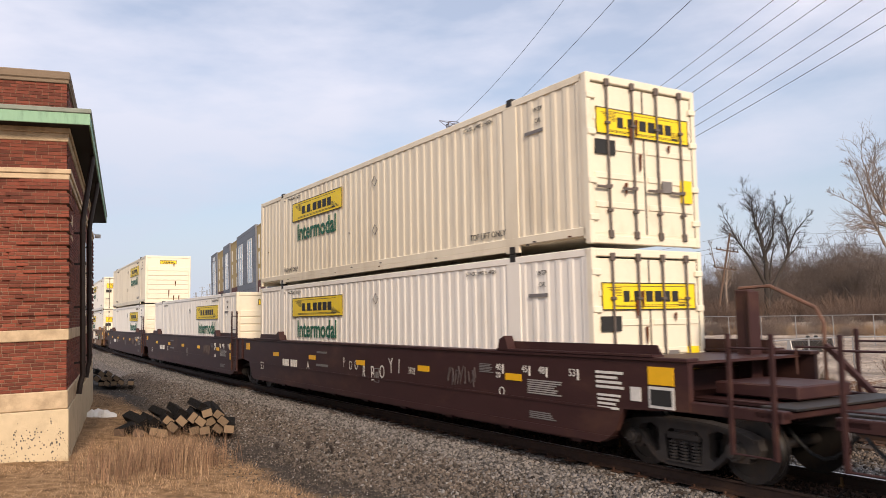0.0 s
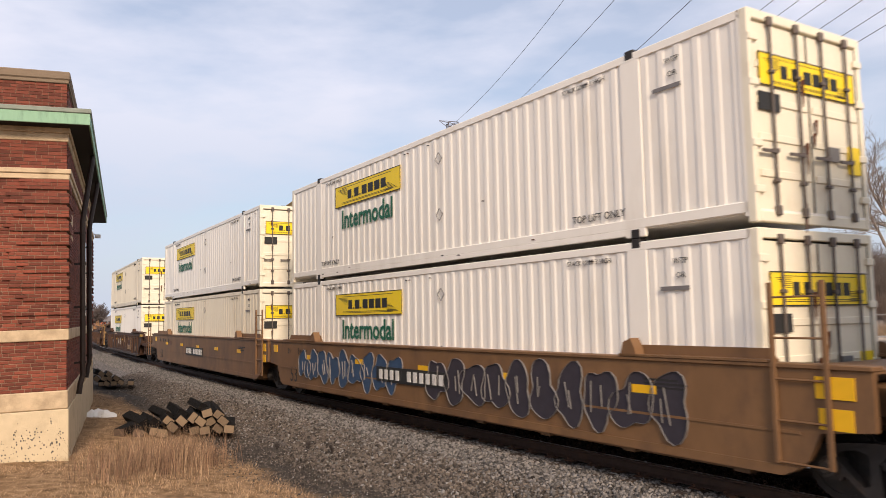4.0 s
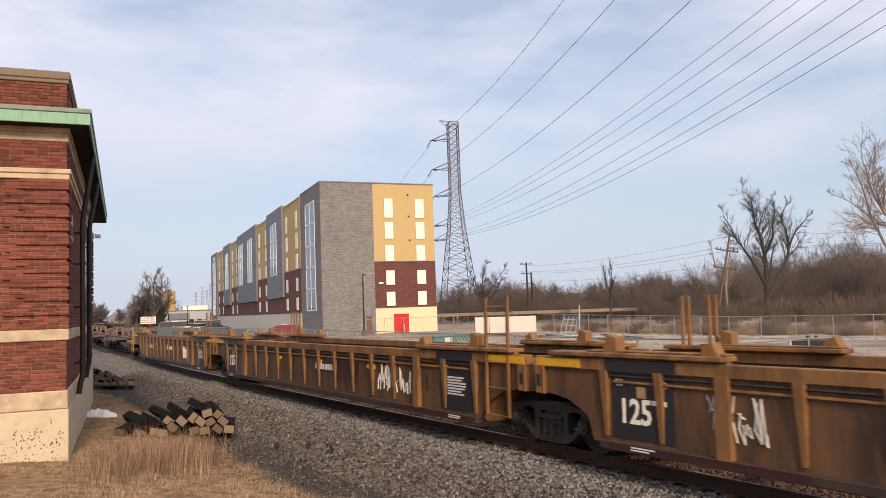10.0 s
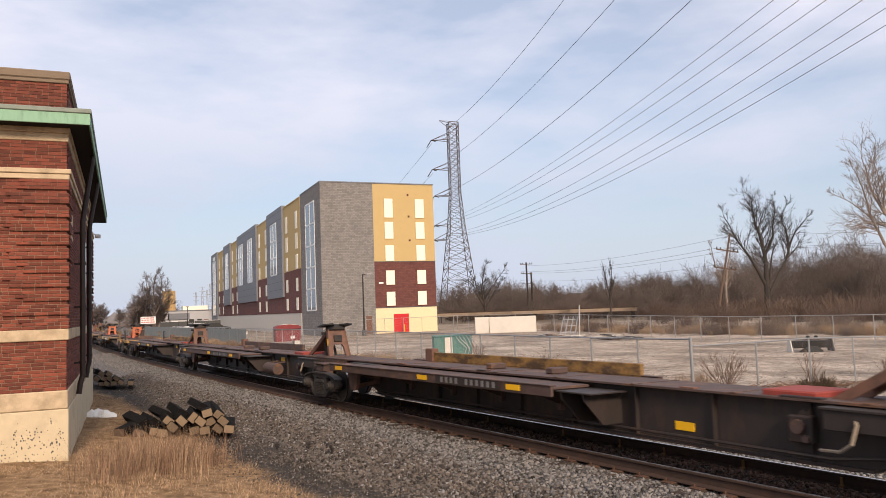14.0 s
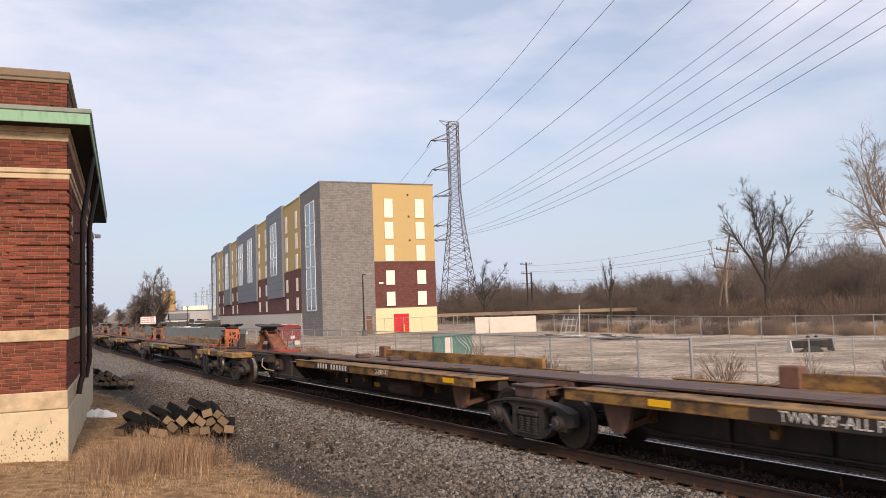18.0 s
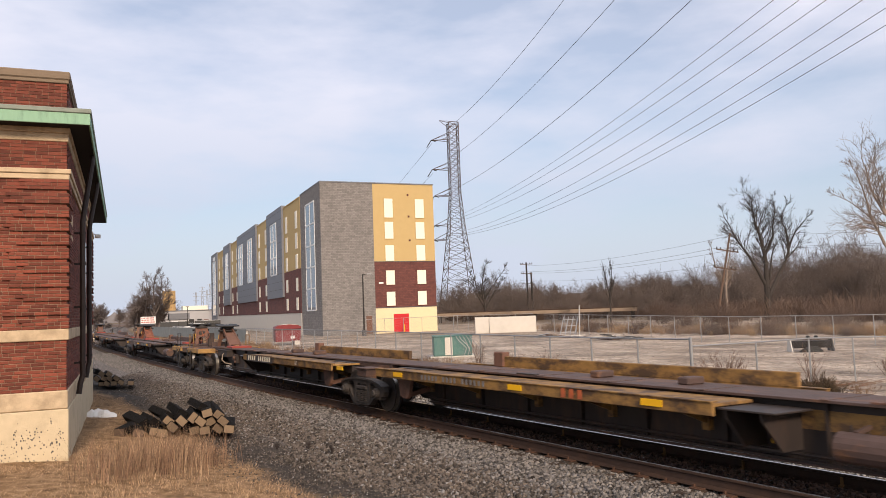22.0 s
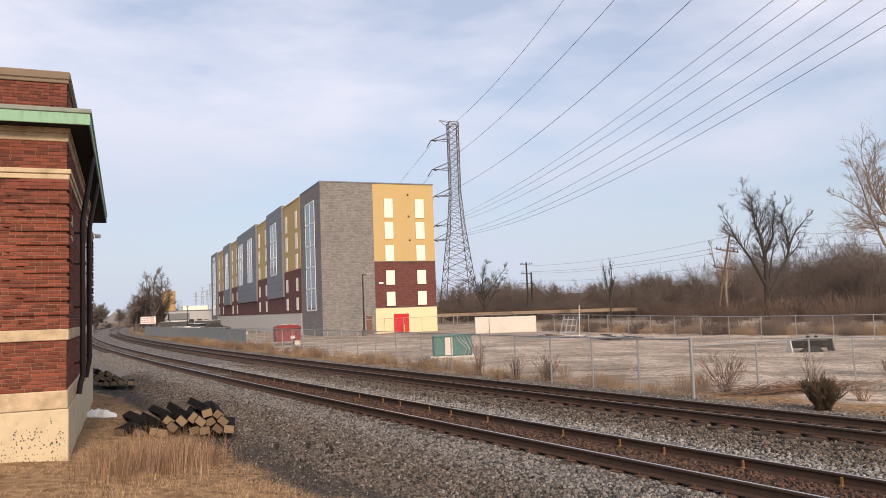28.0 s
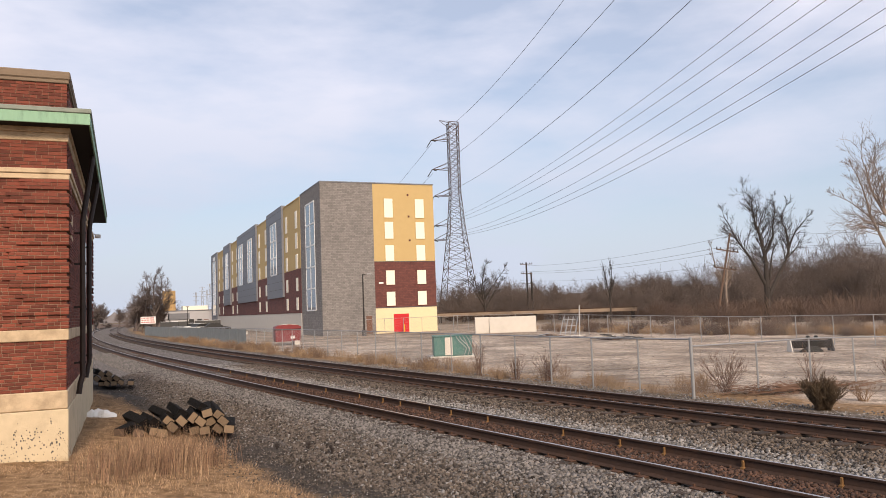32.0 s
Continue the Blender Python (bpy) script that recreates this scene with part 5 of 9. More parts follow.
def front_wall(mat):
    mb = MB().box(0, 0.05, -BOX_W / 2 + 0.05, BOX_W / 2 - 0.05, 0.10, BOX_H - 0.05)
    return mb.mesh("front_wall", mat)


def end_frame(mat):
    mb = MB()
    h = BOX_W / 2
    for s in (-1, 1):
        mb.box(-0.01, 0.12, *sorted((s * (h + 0.002), s * (h - 0.10))), 0.02, BOX_H + 0.004, 0.015)
    mb.box(-0.01, 0.10, -h + 0.09, h - 0.09, BOX_H - 0.13, BOX_H + 0.003, 0.012)
    mb.box(-0.01, 0.10, -h + 0.09, h - 0.09, 0.03, 0.17, 0.012)
    return mb.mesh("end_frame", mat)


def brand_panel(w, h, seed=0):
    """A yellow sign with a black edge and dark blocks in place of the brand's name."""
    k = h / 0.72
    mb_edge = MB()
    for z in (-h / 2, h / 2 - 0.018):
        mb_edge.box(-w / 2, w / 2, 0.004, 0.01, z, z + 0.018)
    for x in (-w / 2, w / 2 - 0.018):
        mb_edge.box(x, x + 0.018, 0.004, 0.01, -h / 2, h / 2)
    for i in range(6):
        z = h * (0.30 - i * 0.055)
        mb_edge.box(w * 0.30, w * (0.45 - 0.02 * i), 0.004, 0.009, z, z + 0.014 * k)
        mb_edge.box(-w * (0.45 - 0.02 * (5 - i)), -w * 0.30, 0.004, 0.009, z - h * 0.38, z - h * 0.38 + 0.014 * k)
    for z in (0.36, -0.33, -0.38):
        mb_edge.box(-w * 0.38, w * 0.38, 0.004, 0.009, h * z, h * z + 0.014 * k)
    blocks = []
    x = w * 0.285
    for wd, gap in ((0.062, 0.012), (0.018, 0.018), (0.07, 0.012), (0.018, 0.022), (0.075, 0.02), (0.075, 0.02), (0.075, 0.02), (0.07, 0.0)):
        hh = h * 0.2 if wd > 0.03 else -h * 0.13
        blocks.append(MB().box(x - wd * w, x, 0.004, 0.011, -h * 0.2, hh).mesh("dark_block", INK))
        x -= (wd + gap) * w
    return MB().box(-w / 2, w / 2, 0, 0.006, -h / 2, h / 2).mesh("brand_panel", YELLOW), mb_edge.mesh("panel_border", INK), blocks


def sign(parent, w, h, m):
    a, b, c = once(("brand", w, h), lambda: brand_panel(w, h))
    p = part("brand_panel", a, YELLOW, parent, "yellow sign panel with dark blocks", m)
    part("panel_border", b, INK, p)
    for k in c:
        part("dark_block", k, INK, p)


def container(tone, doors_near, logo_x, sign_z):
    """A 53 ft container; its end at x = 0 faces the camera's side of the train."""
    mat = {"white": WHITE_BOX, "cream": CREAM_BOX}[tone]
    c = thing("shipping_container", ("white" if tone == "white" else "cream-white") + " ribbed steel container with a yellow sign on a well car", "shipping container", "containers on the train")
    h = BOX_W / 2
    part("box_frame", once(("frame", tone), lambda: box_frame(mat)), mat, c)
    for s in (-1, 1):
        part("ribbed_side", once(("rib", tone, s), lambda: corrugated(mat, s)), mat, c, "", pose(0, s * h, 0))
    block = once("casting", lambda: MB().box(-0.09, 0.09, -0.08, 0.08, 0.0, 0.15, 0.015).mesh("corner_casting", DARK_STEEL))
    for s in (-1, 1):
        for x in (2.07, BOX_L - 2.07):
            for z in (0.0, BOX_H - 0.10):
                part("corner_casting", block, DARK_STEEL, c, "", pose(x, s * (h - 0.075), z))
    for k, near in ((0, doors_near), (1, not doors_near)):
        m = Matrix() if k == 0 else Matrix.Translation((BOX_L, 0, 0)) @ Matrix.Rotation(math.pi, 4, "Z")
        part("end_frame", once(("endframe", near), lambda: end_frame(DOOR_WHITE)), DOOR_WHITE, c, "", m)
        if near:
            for s, y in ((1, 0.006), (-1, -BOX_W / 2 + 0.094)):
                d = part("door", once("leaf", lambda: door_leaf(DOOR_WHITE)), DOOR_WHITE, c, "cream door leaf", m @ pose(0.02, y, 0))
                for yy in ((0.28, 0.86) if s > 0 else (0.33, 0.91)):
                    part("lock_rod", once("rod", lock_rod), ROD_GREY, d, "", pose(-0.05, yy, 0))
                part("door_seal", once("seal", lambda: MB().box(-0.012, 0.0, -0.012, 0.012, 0.2, BOX_H - 0.16).mesh("door_seal", INK)), INK, d, "", pose(0, 0.0, 0))
            for z in (0.45, 1.05, 1.85, 2.45):
                for s in (-1, 1):
                    part("hinge", once("hinge", lambda: MB().box(-0.03, 0.02, -0.09, 0.09, -0.05, 0.05, 0.01).mesh("hinge", DOOR_WHITE)), DOOR_WHITE, c, "", m @ pose(0, s * (h - 0.09), z))
            sign(c, 2.2, 0.45, m @ Matrix.Translation((0.014, 0, 2.06)) @ Matrix.Rotation(math.pi / 2, 4, "Z") @ Matrix.Translation((0, 0.012, 0)))
        else:
            part("front_wall", once("frontwall", lambda: front_wall(DOOR_WHITE)), DOOR_WHITE, c, "", m @ pose(0.01, 0, 0))
            rib = once("wallrib", lambda: MB().box(-0.035, 0.0, -BOX_W / 2 + 0.12, BOX_W / 2 - 0.12, 0.0, 0.24, 0.02).mesh("wall_rib", DOOR_WHITE))
            for i in range(7):
                part("wall_rib", rib, DOOR_WHITE, c, "", m @ pose(0.01, 0, 0.28 + i * 0.275))
            sign(c, 0.95, 0.22, m @ Matrix.Translation((0.01, 0, 2.46)) @ Matrix.Rotation(math.pi / 2, 4, "Z") @ Matrix.Translation((0, 0.003, 0)))
    for s in (1, -1):
        turn = Matrix() if s > 0 else Matrix.Rotation(math.pi, 4, "Z")
        sign(c, 3.65, 0.565, Matrix.Translation((logo_x, s * (h + 0.0), sign_z)) @ turn)
        me = once(("words", "Intermodal"), lambda: lettering("Intermodal", 0.68, GREEN_INK, squeeze=0.96, bold=0.014))
        part("word", me, GREEN_INK, c, "dark green word", Matrix.Translation((logo_x, s * (h + 0.004), sign_z - 0.66)) @ (NEAR_TURN if s > 0 else Matrix()))
    for x, tx, z, sz in ((2.85, "TOP LIFT ONLY", 0.42, 0.17), (BOX_L - 2.85, "TOP LIFT ONLY", 0.42, 0.17), (3.1, "STACK LIMIT 3 HIGH", 2.60, 0.11), (BOX_L - 3.1, "STACK LIMIT 3 HIGH", 2.60, 0.11), (1.25, "WTP", 2.50, 0.12), (1.25, "OR", 2.30, 0.12)):
        words_on_side("stencil", c, tx, sz, INK, x, h + 0.003, z)
    text_bars(c, 1.25, h + 0.001, 2.15, 0.75, 1, 0.06, SCRAWL_GREY, random.Random(1))
    for z in (1.05, 2.25):
        for x in (7.6,):
            dm = once("diamond", lambda: MB().bar((-0.13, 0, 0), (0, 0, 0.13), 0.008, 0.014, up=(0, 1, 0)).bar((0, 0, 0.13), (0.13, 0, 0), 0.008, 0.014, up=(0, 1, 0)).bar((0.13, 0, 0), (0, 0, -0.13), 0.008, 0.014, up=(0, 1, 0)).bar((0, 0, -0.13), (-0.13, 0, 0), 0.008, 0.014, up=(0, 1, 0)).mesh("placard_frame", SCRAWL_GREY))
            part("placard_frame", dm, SCRAWL_GREY, c, "", pose(x, h + 0.004, z))
    rs = random.Random(int(logo_x * 10) + len(tone))
    for k in range(5):
        zz, yy = rs.uniform(0.3, 2.4), rs.uniform(-0.9, 0.9)
        ln = rs.uniform(0.12, 0.5)
        part("rust_streak", MB().prism([(-0.03, 0.0), (0.04, -0.02), (0.02, -ln), (-0.01, -ln * 0.8)], -0.003, 0.003), RUST, c, "", Matrix.Translation((-0.028, yy, zz)) @ Matrix.Rotation(math.pi / 2, 4, "Z"))
    for k in range(12):
        part("scuff", MB().prism([(-0.05, 0.0), (0.06, 0.01), (0.05, 0.03), (-0.03, 0.025)], 0.0, 0.004), SPINE_DARK if k % 3 else RUST, c, "", pose(rs.uniform(0.4, BOX_L - 0.4), h + 0.002, rs.choice([0.12, 0.16, 0.2, 1.1, 2.6])))
    if doors_near:
        part("door_label", MB().box(-0.02, 0.0, -0.22, 0.22, -0.12, 0.12), INK, c, "small dark label", pose(0.0, 0.92, 1.62))
        part("door_label", MB().box(-0.02, 0.0, -0.14, 0.14, -0.2, 0.2), YELLOW, c, "small yellow label", pose(0.0, -0.98, 1.0))
        part("door_label", MB().box(-0.02, 0.0, -0.12, 0.12, -0.1, 0.1), SCRAWL_GREY, c, "", pose(0.0, -0.5, 1.05))
    return c


def put(ob, qa, qb, local=None):
    MOVING.append((ob, qa, qb, local or Matrix()))


def stack(q0, qa, qb, boxes, z=0.50):
    """Containers in a well whose trucks are at qa and qb; q0 is the near end of the boxes."""
    for tone, doors, logo, *sign_z in boxes:
        c = container(tone, doors, logo, sign_z[0] if sign_z else 2.14)
        put(c, qa, qb, pose(q0 - qa, 0, z))
        z += BOX_H + 0.05


def run_of_wells(style, q, first, number):
    for i in range(len(q) - 1):
        u = well_unit(style, round(q[i + 1] - q[i], 3), q[i], (i == 0, i == len(q) - 2), number + i)
        put(u, q[i], q[i + 1])


run_of_wells("maroon", (-24.05, -4.85), True, 0)
run_of_wells("maroon", (-0.55, 18.50, 37.80, 57.30), True, 0)
run_of_wells("ochre", (61.70, 81.00, 100.25, 119.70), True, 3)
run_of_wells("brown", (123.75, 143.10), True, 6)
run_of_wells("brown", (147.50, 166.70), True, 7)
run_of_wells("brown", (170.95, 190.20), True, 8)
run_of_wells("yellow", (194.50, 213.80, 233.65, 252.80), True, 9)
stack(0.95, -0.55, 18.50, [("white", True, 11.35), ("cream", True, 11.35)])
stack(19.93, 18.50, 37.80, [("white", False, 4.5)])
stack(39.55, 37.80, 57.30, [("white", False, 4.6), ("cream", False, 4.58)])
stack(63.22, 61.70, 81.00, [("white", True, 11.1), ("white", True, 11.1)])
stack(82.55, 81.00, 100.25, [("white", True, 11.1), ("white", True, 11.1)])
stack(101.80, 100.25, 119.70, [("cream", True, 11.4), ("white", True, 11.4)])
stack(125.40, 123.75, 143.10, [("white", True, 11.4, 2.035), ("cream", True, 11.17, 2.195)], 0.475)


# --- spine cars ---
PALE_HOSE = material("pale_hose", (0.30, 0.24, 0.18), 0.8, vary=0.2, scale=8)
EDGE_YELLOW = material("edge_yellow", (0.36, 0.205, 0.065), 0.65, vary=0.3, scale=6, stain=(0.10, 0.058, 0.03), stain_scale=2.4, stain_amount=0.75, stain_lo=0.46, stain_hi=0.64, stretch=(1, 1, 2))
RED_PRIMER = material("red_primer", (0.26, 0.045, 0.032), 0.7, vary=0.3, scale=6, stain=(0.07, 0.035, 0.028), stain_scale=3, stain_amount=0.7)
def hitch(parent, x, way, mat, tilt=0):
    """A raised trailer hitch: a forked black plate on two plated legs, with a wide slanted strut behind."""
    plate = [(-0.36, -0.16), (-0.30, -0.46), (0.24, -0.46), (0.40, -0.24), (0.12, -0.07), (0.12, 0.07), (0.40, 0.24), (0.24, 0.46), (-0.30, 0.46), (-0.36, 0.16)]
    strut_mat = HITCH_WORN if mat is HITCH_ORANGE and way > 0 else mat
    top = MB().prism([(way * -a, b) for a, b in plate], 0.0, 0.045, "z")
    h = part("trailer_hitch", top, INK, parent, "worn trailer hitch with a forked black top plate", pose(x, 0, 2.06, 0, 7 * way, 0))
    part("head_box", MB().box(-0.15, 0.15, -0.26, 0.26, -0.13, -0.002, 0.015), DARK_STEEL, h)
    foot = -0.22 * way
    frame_poly = [(-0.33, -0.95), (-0.25, -0.10), (0.25, -0.10), (0.33, -0.95), (0.21, -0.95), (0.17, -0.66), (0.12, -0.58), (-0.12, -0.58), (-0.17, -0.66), (-0.21, -0.95)]
    lean = MB().prism(frame_poly, -0.045, 0.045, "x")
    lean.v = [(x + foot * (-z / 0.95), y, z) for x, y, z in lean.v]
    part("leg_frame", lean, mat, h, "worn steel leg frame")
    for s in (-1, 1):
        lip = MB().bar((foot * 0.1, s * 0.27, -0.12), (foot, s * 0.335, -0.95), 0.035, 0.14, up=(1, 0, 0))
        part("leg_flange", lip, mat, h)
        part("strut_rail", MB().bar((way * 0.10, s * 0.19, -0.14), (way * 1.95, s * 0.26, -0.92), 0.05, 0.13), strut_mat, h)
        part("knee_link", MB().bar((way * 0.55, s * 0.14, -0.40), (way * 0.35, s * 0.14, -0.93), 0.05, 0.07), DARK_STEEL, h)
    part("strut_plate", MB().add([(way * 0.45, -0.19, -0.24), (way * 0.45, 0.19, -0.24), (way * 1.35, 0.22, -0.63), (way * 1.35, -0.22, -0.63),
                                  (way * 0.45, -0.19, -0.27), (way * 0.45, 0.19, -0.27), (way * 1.35, 0.22, -0.66), (way * 1.35, -0.22, -0.66)],
                                 [(0, 1, 2, 3), (7, 6, 5, 4), (0, 1, 5, 4), (1, 2, 6, 5), (2, 3, 7, 6), (3, 0, 4, 7)]), strut_mat, h)
    part("cross_pin", MB().tube((way * 0.12, -0.40, -0.2), (way * 0.12, 0.40, -0.2), 0.045, n=10), DARK_STEEL, h)
    part("latch_box", MB().box(foot * 0.5 - 0.08, foot * 0.5 + 0.08, -0.13, 0.13, -0.50, -0.30, 0.012), DARK_STEEL, h, "dark latch box with pale marks")
    part("caution_plate", MB().box(-0.04, 0.04, 0.318, 0.326, -0.62, -0.40), REFLECT, h, "", pose(foot * 0.55, 0, 0))
    part("foot_pivot", MB().tube((way * 1.95, -0.46, -0.90), (way * 1.95, 0.46, -0.90), 0.07, n=12), DARK_STEEL, h)
    part("spring_can", MB().tube((way * 2.45, 0.12, -0.93), (way * 2.45, 0.12, -0.74), 0.10, 0.07, 12), DARK_STEEL, h)


def spine_beam(L, mat):
    mb = MB()
    mb.prism([(-0.3, 0.80), (1.25, 0.78), (2.2, 0.33), (L - 2.2, 0.33), (L - 1.25, 0.78), (L + 0.3, 0.80), (L + 0.3, 1.10), (-0.3, 1.10)], -0.36, 0.36)
    mb.box(2.2, L - 2.2, -0.43, 0.43, 0.30, 0.335)
    for x in np.arange(3.0, L - 2.5, 1.52):
        for s in (-1, 1):
            mb.box(x - 0.012, x + 0.012, *sorted((s * 0.36, s * 0.44)), 0.335, 1.10)
    for a in (1.35, L - 2.65):
        mb.box(a, a + 1.3, -0.72, 0.72, 0.80, 1.06, 0.012)
        mb.box(a - 0.04, a + 1.34, -0.75, 0.75, 1.05, 1.085, 0.006)
    return mb.mesh("spine_beam", mat)


def spine_deck(L, mat):
    mb = MB().box(-0.25, L + 0.25, -0.52, 0.52, 1.10, 1.14, 0.006)
    for x in np.arange(2.2, L - 2.0, 1.9):
        mb.box(x - 0.05, x + 0.05, -0.53, 0.53, 1.135, 1.148)
    return mb.mesh("deck_plate", mat)


def wheel_shelf(L, mat, sgn, turned):
    y = lambda a, b: (a, b) if sgn > 0 else (-b, -a)
    mb = MB()
    mb.box(7.05, L - 1.3, *y(0.50, 1.32), 1.02, 1.07, 0.008)
    mb.box(7.05, L - 1.3, *y(1.30, 1.355), 0.90, 1.085, 0.01)
    mb.box(7.05, L - 1.3, *y(1.24, 1.375), 1.08, 1.10, 0.004)
    for x in np.linspace(7.9, L - 2.3, 5):
        mb.prism([(x - 0.06, 1.02), (x + 0.06, 1.02), (x + 0.06, 0.55), (x - 0.06, 0.55)], *y(0.34, 0.46))
        mb.prism([(0.36, 0.62), (1.30, 0.96), (1.30, 1.02), (0.36, 1.02)] if sgn > 0 else [(-0.36, 0.62), (-0.36, 1.02), (-1.30, 1.02), (-1.30, 0.96)], x - 0.03, x + 0.03, "x")
    if turned:
        mb.v = [(L - x, b, c) for x, b, c in mb.v]
        mb.f = [f[::-1] for f in mb.f]
    return mb.mesh("wheel_shelf", mat)


def shelf_bracket(L, mat, sgn, turned):
    """The slanted end plate that carries the free end of a shelf."""
    y = lambda a, b: (a, b) if sgn > 0 else (-b, -a)
    mb = MB().box(6.2, 7.06, *y(0.45, 1.26), 0.985, 1.012, 0.006)
    web = [(0.36, 0.46), (0.80, 0.46), (1.20, 0.88), (1.22, 0.985), (0.36, 0.985)]
    web = web if sgn > 0 else [(-a, b) for a, b in web[::-1]]
    mb.prism(web, 6.95, 7.0, "x")
    mb.prism(web, 6.42, 6.45, "x")
    mb.bar((6.44, 0.79 * sgn, 0.475), (6.98, 0.79 * sgn, 0.475), 0.05, 0.03)
    if turned:
        mb.v = [(L - x, b, c) for x, b, c in mb.v]
        mb.f = [f[::-1] for f in mb.f]
    return mb.mesh("shelf_bracket", mat)


def bolster_deck(mat):
    mb = MB()
    mb.prism([(-0.8, 1.0), (1.2, 1.0), (1.2, 1.09), (-0.8, 1.09)], -0.52, 0.52)
    mb.prism([(-0.24, 0.80), (0.24, 0.80), (0.30, 1.0), (-0.30, 1.0)], -0.98, 0.98)
    mb.box(-0.34, 0.34, -1.02, 1.02, 0.985, 1.02, 0.008)
    for s in (-1, 1):
        mb.prism([(-0.22, 0.66), (0.22, 0.66), (0.26, 0.82), (-0.26, 0.82)], s * 0.78 - 0.1, s * 0.78 + 0.1)
    mb.tube((0, 0, 0.7), (0, 0, 1.05), 0.3, n=16)
    mb.path([(-0.7, 0.56, 1.02), (-0.4, 0.66, 0.92), (0.3, 0.66, 0.9), (0.7, 0.6, 0.98)], 0.02)
    return mb.mesh("bolster_deck", mat)


def spine_marks(u, number, turned, L):
    """Writing on the shelf's edge and the beam of one platform; car marks are bars."""
    y, b = 1.362, 0.364
    if number == 6:
        words_on_side("stencil", u, "2-28/1-57", 0.21, BRIGHT_STENCIL, 11.5, y + 0.006, 1.0)
        mark_bars(u, 7.6, 9.7, y, 1.0, 0.155, (4, 6), BRIGHT_STENCIL, SPINE_DARK)
        plate_on_side("paint_patch", u, 2.8, 0.66, 1.15, 0.62, INK, b, "black repainted patch", 0.004)
        scrawl(u, 4.1, b, 0.93, 0.9, 0.16, SCRAWL_GREY, 61, 8, 0.02)
        part("label_frame", MB().box(-0.2, 0.2, 0, 0.006, 0.14, 0.17).box(-0.2, 0.2, 0, 0.006, -0.17, -0.14).box(-0.2, -0.17, 0, 0.006, -0.14, 0.14).box(0.17, 0.2, 0, 0.006, -0.14, 0.14).box(-0.015, 0.015, 0, 0.006, -0.14, 0.14), SCRAWL_GREY, u, "white outlined label", pose(4.56, b, 0.5))
    elif number == 7:
        plate_on_side("paint_patch", u, 12.3, 1.0, 3.7, 0.195, SPINE_DARK, y, "dark repainted patch", 0.004)
        words_on_side("stencil", u, "TWIN 28'-ALL PURPOSE SPINE CAR", 0.19, STENCIL, 12.3, y + 0.007, 1.0, "", 0.97)
        for x in (9.3, 12.6):
            plate_on_side("reflector", u, x, 0.50, 0.40, 0.12, REFLECT, 0.364, "yellow reflector")
        plate_on_side("white_plate", u, 7.3, 1.0, 0.25, 0.16, STENCIL, y)
    elif number == 8:
        words_on_side("stencil", u, "2-28/1-57", 0.17, STENCIL, 5.15, y + 0.006, 1.0)
        mark_bars(u, 7.1, 9.1, y, 1.0, 0.13, (4, 6), STENCIL, SPINE_DARK)
    elif number == 9:
        mark_bars(u, 10.0, 12.5, y, 1.0, 0.12, (4, 6), SCRAWL_GREY, SPINE_DARK)
    elif number in (10, 11, 12):
        mark_bars(u, 9.5, 10.1, y, 1.0, 0.15, (3,), HITCH_ORANGE)
        mark_bars(u, 12.2, 14.6, y, 1.0, 0.10, (5, 4, 6), SCRAWL_GREY)
        scrawl(u, 5.1, b, 0.68, 1.4, 0.36, SMEAR, 60 + number, 11, 0.016)
        if number == 12:
            plate_on_side("paint_patch", u, 5.9, 0.86, 2.4, 0.26, SPINE_YELLOW, b, "worn yellow patch", 0.004)
    elif number == 13:
        mark_bars(u, 6.25, 8.65, y, 1.0, 0.155, (4, 6), BRIGHT_STENCIL, SPINE_DARK)
        words_on_side("stencil", u, "53", 0.17, STENCIL, 3.95, y + 0.006, 1.0)
    elif number == 14:
        mark_bars(u, 8.0, 10.0, y, 1.0, 0.12, (4, 6), SCRAWL_GREY, SPINE_DARK)
        words_on_side("stencil", u, "2-28/1-57", 0.15, SCRAWL_GREY, 12.6, y + 0.006, 1.0)
    elif number == 15:
        words_on_side("stencil", u, "28", 0.17, STENCIL, 11.0, y + 0.006, 1.0)
        mark_bars(u, 8.0, 10.0, y, 1.0, 0.12, (4, 6), SCRAWL_GREY, SPINE_DARK)
    else:
        mark_bars(u, 8.6, 10.6, y, 1.0, 0.11, (4, 6), SCRAWL_GREY, SPINE_DARK)


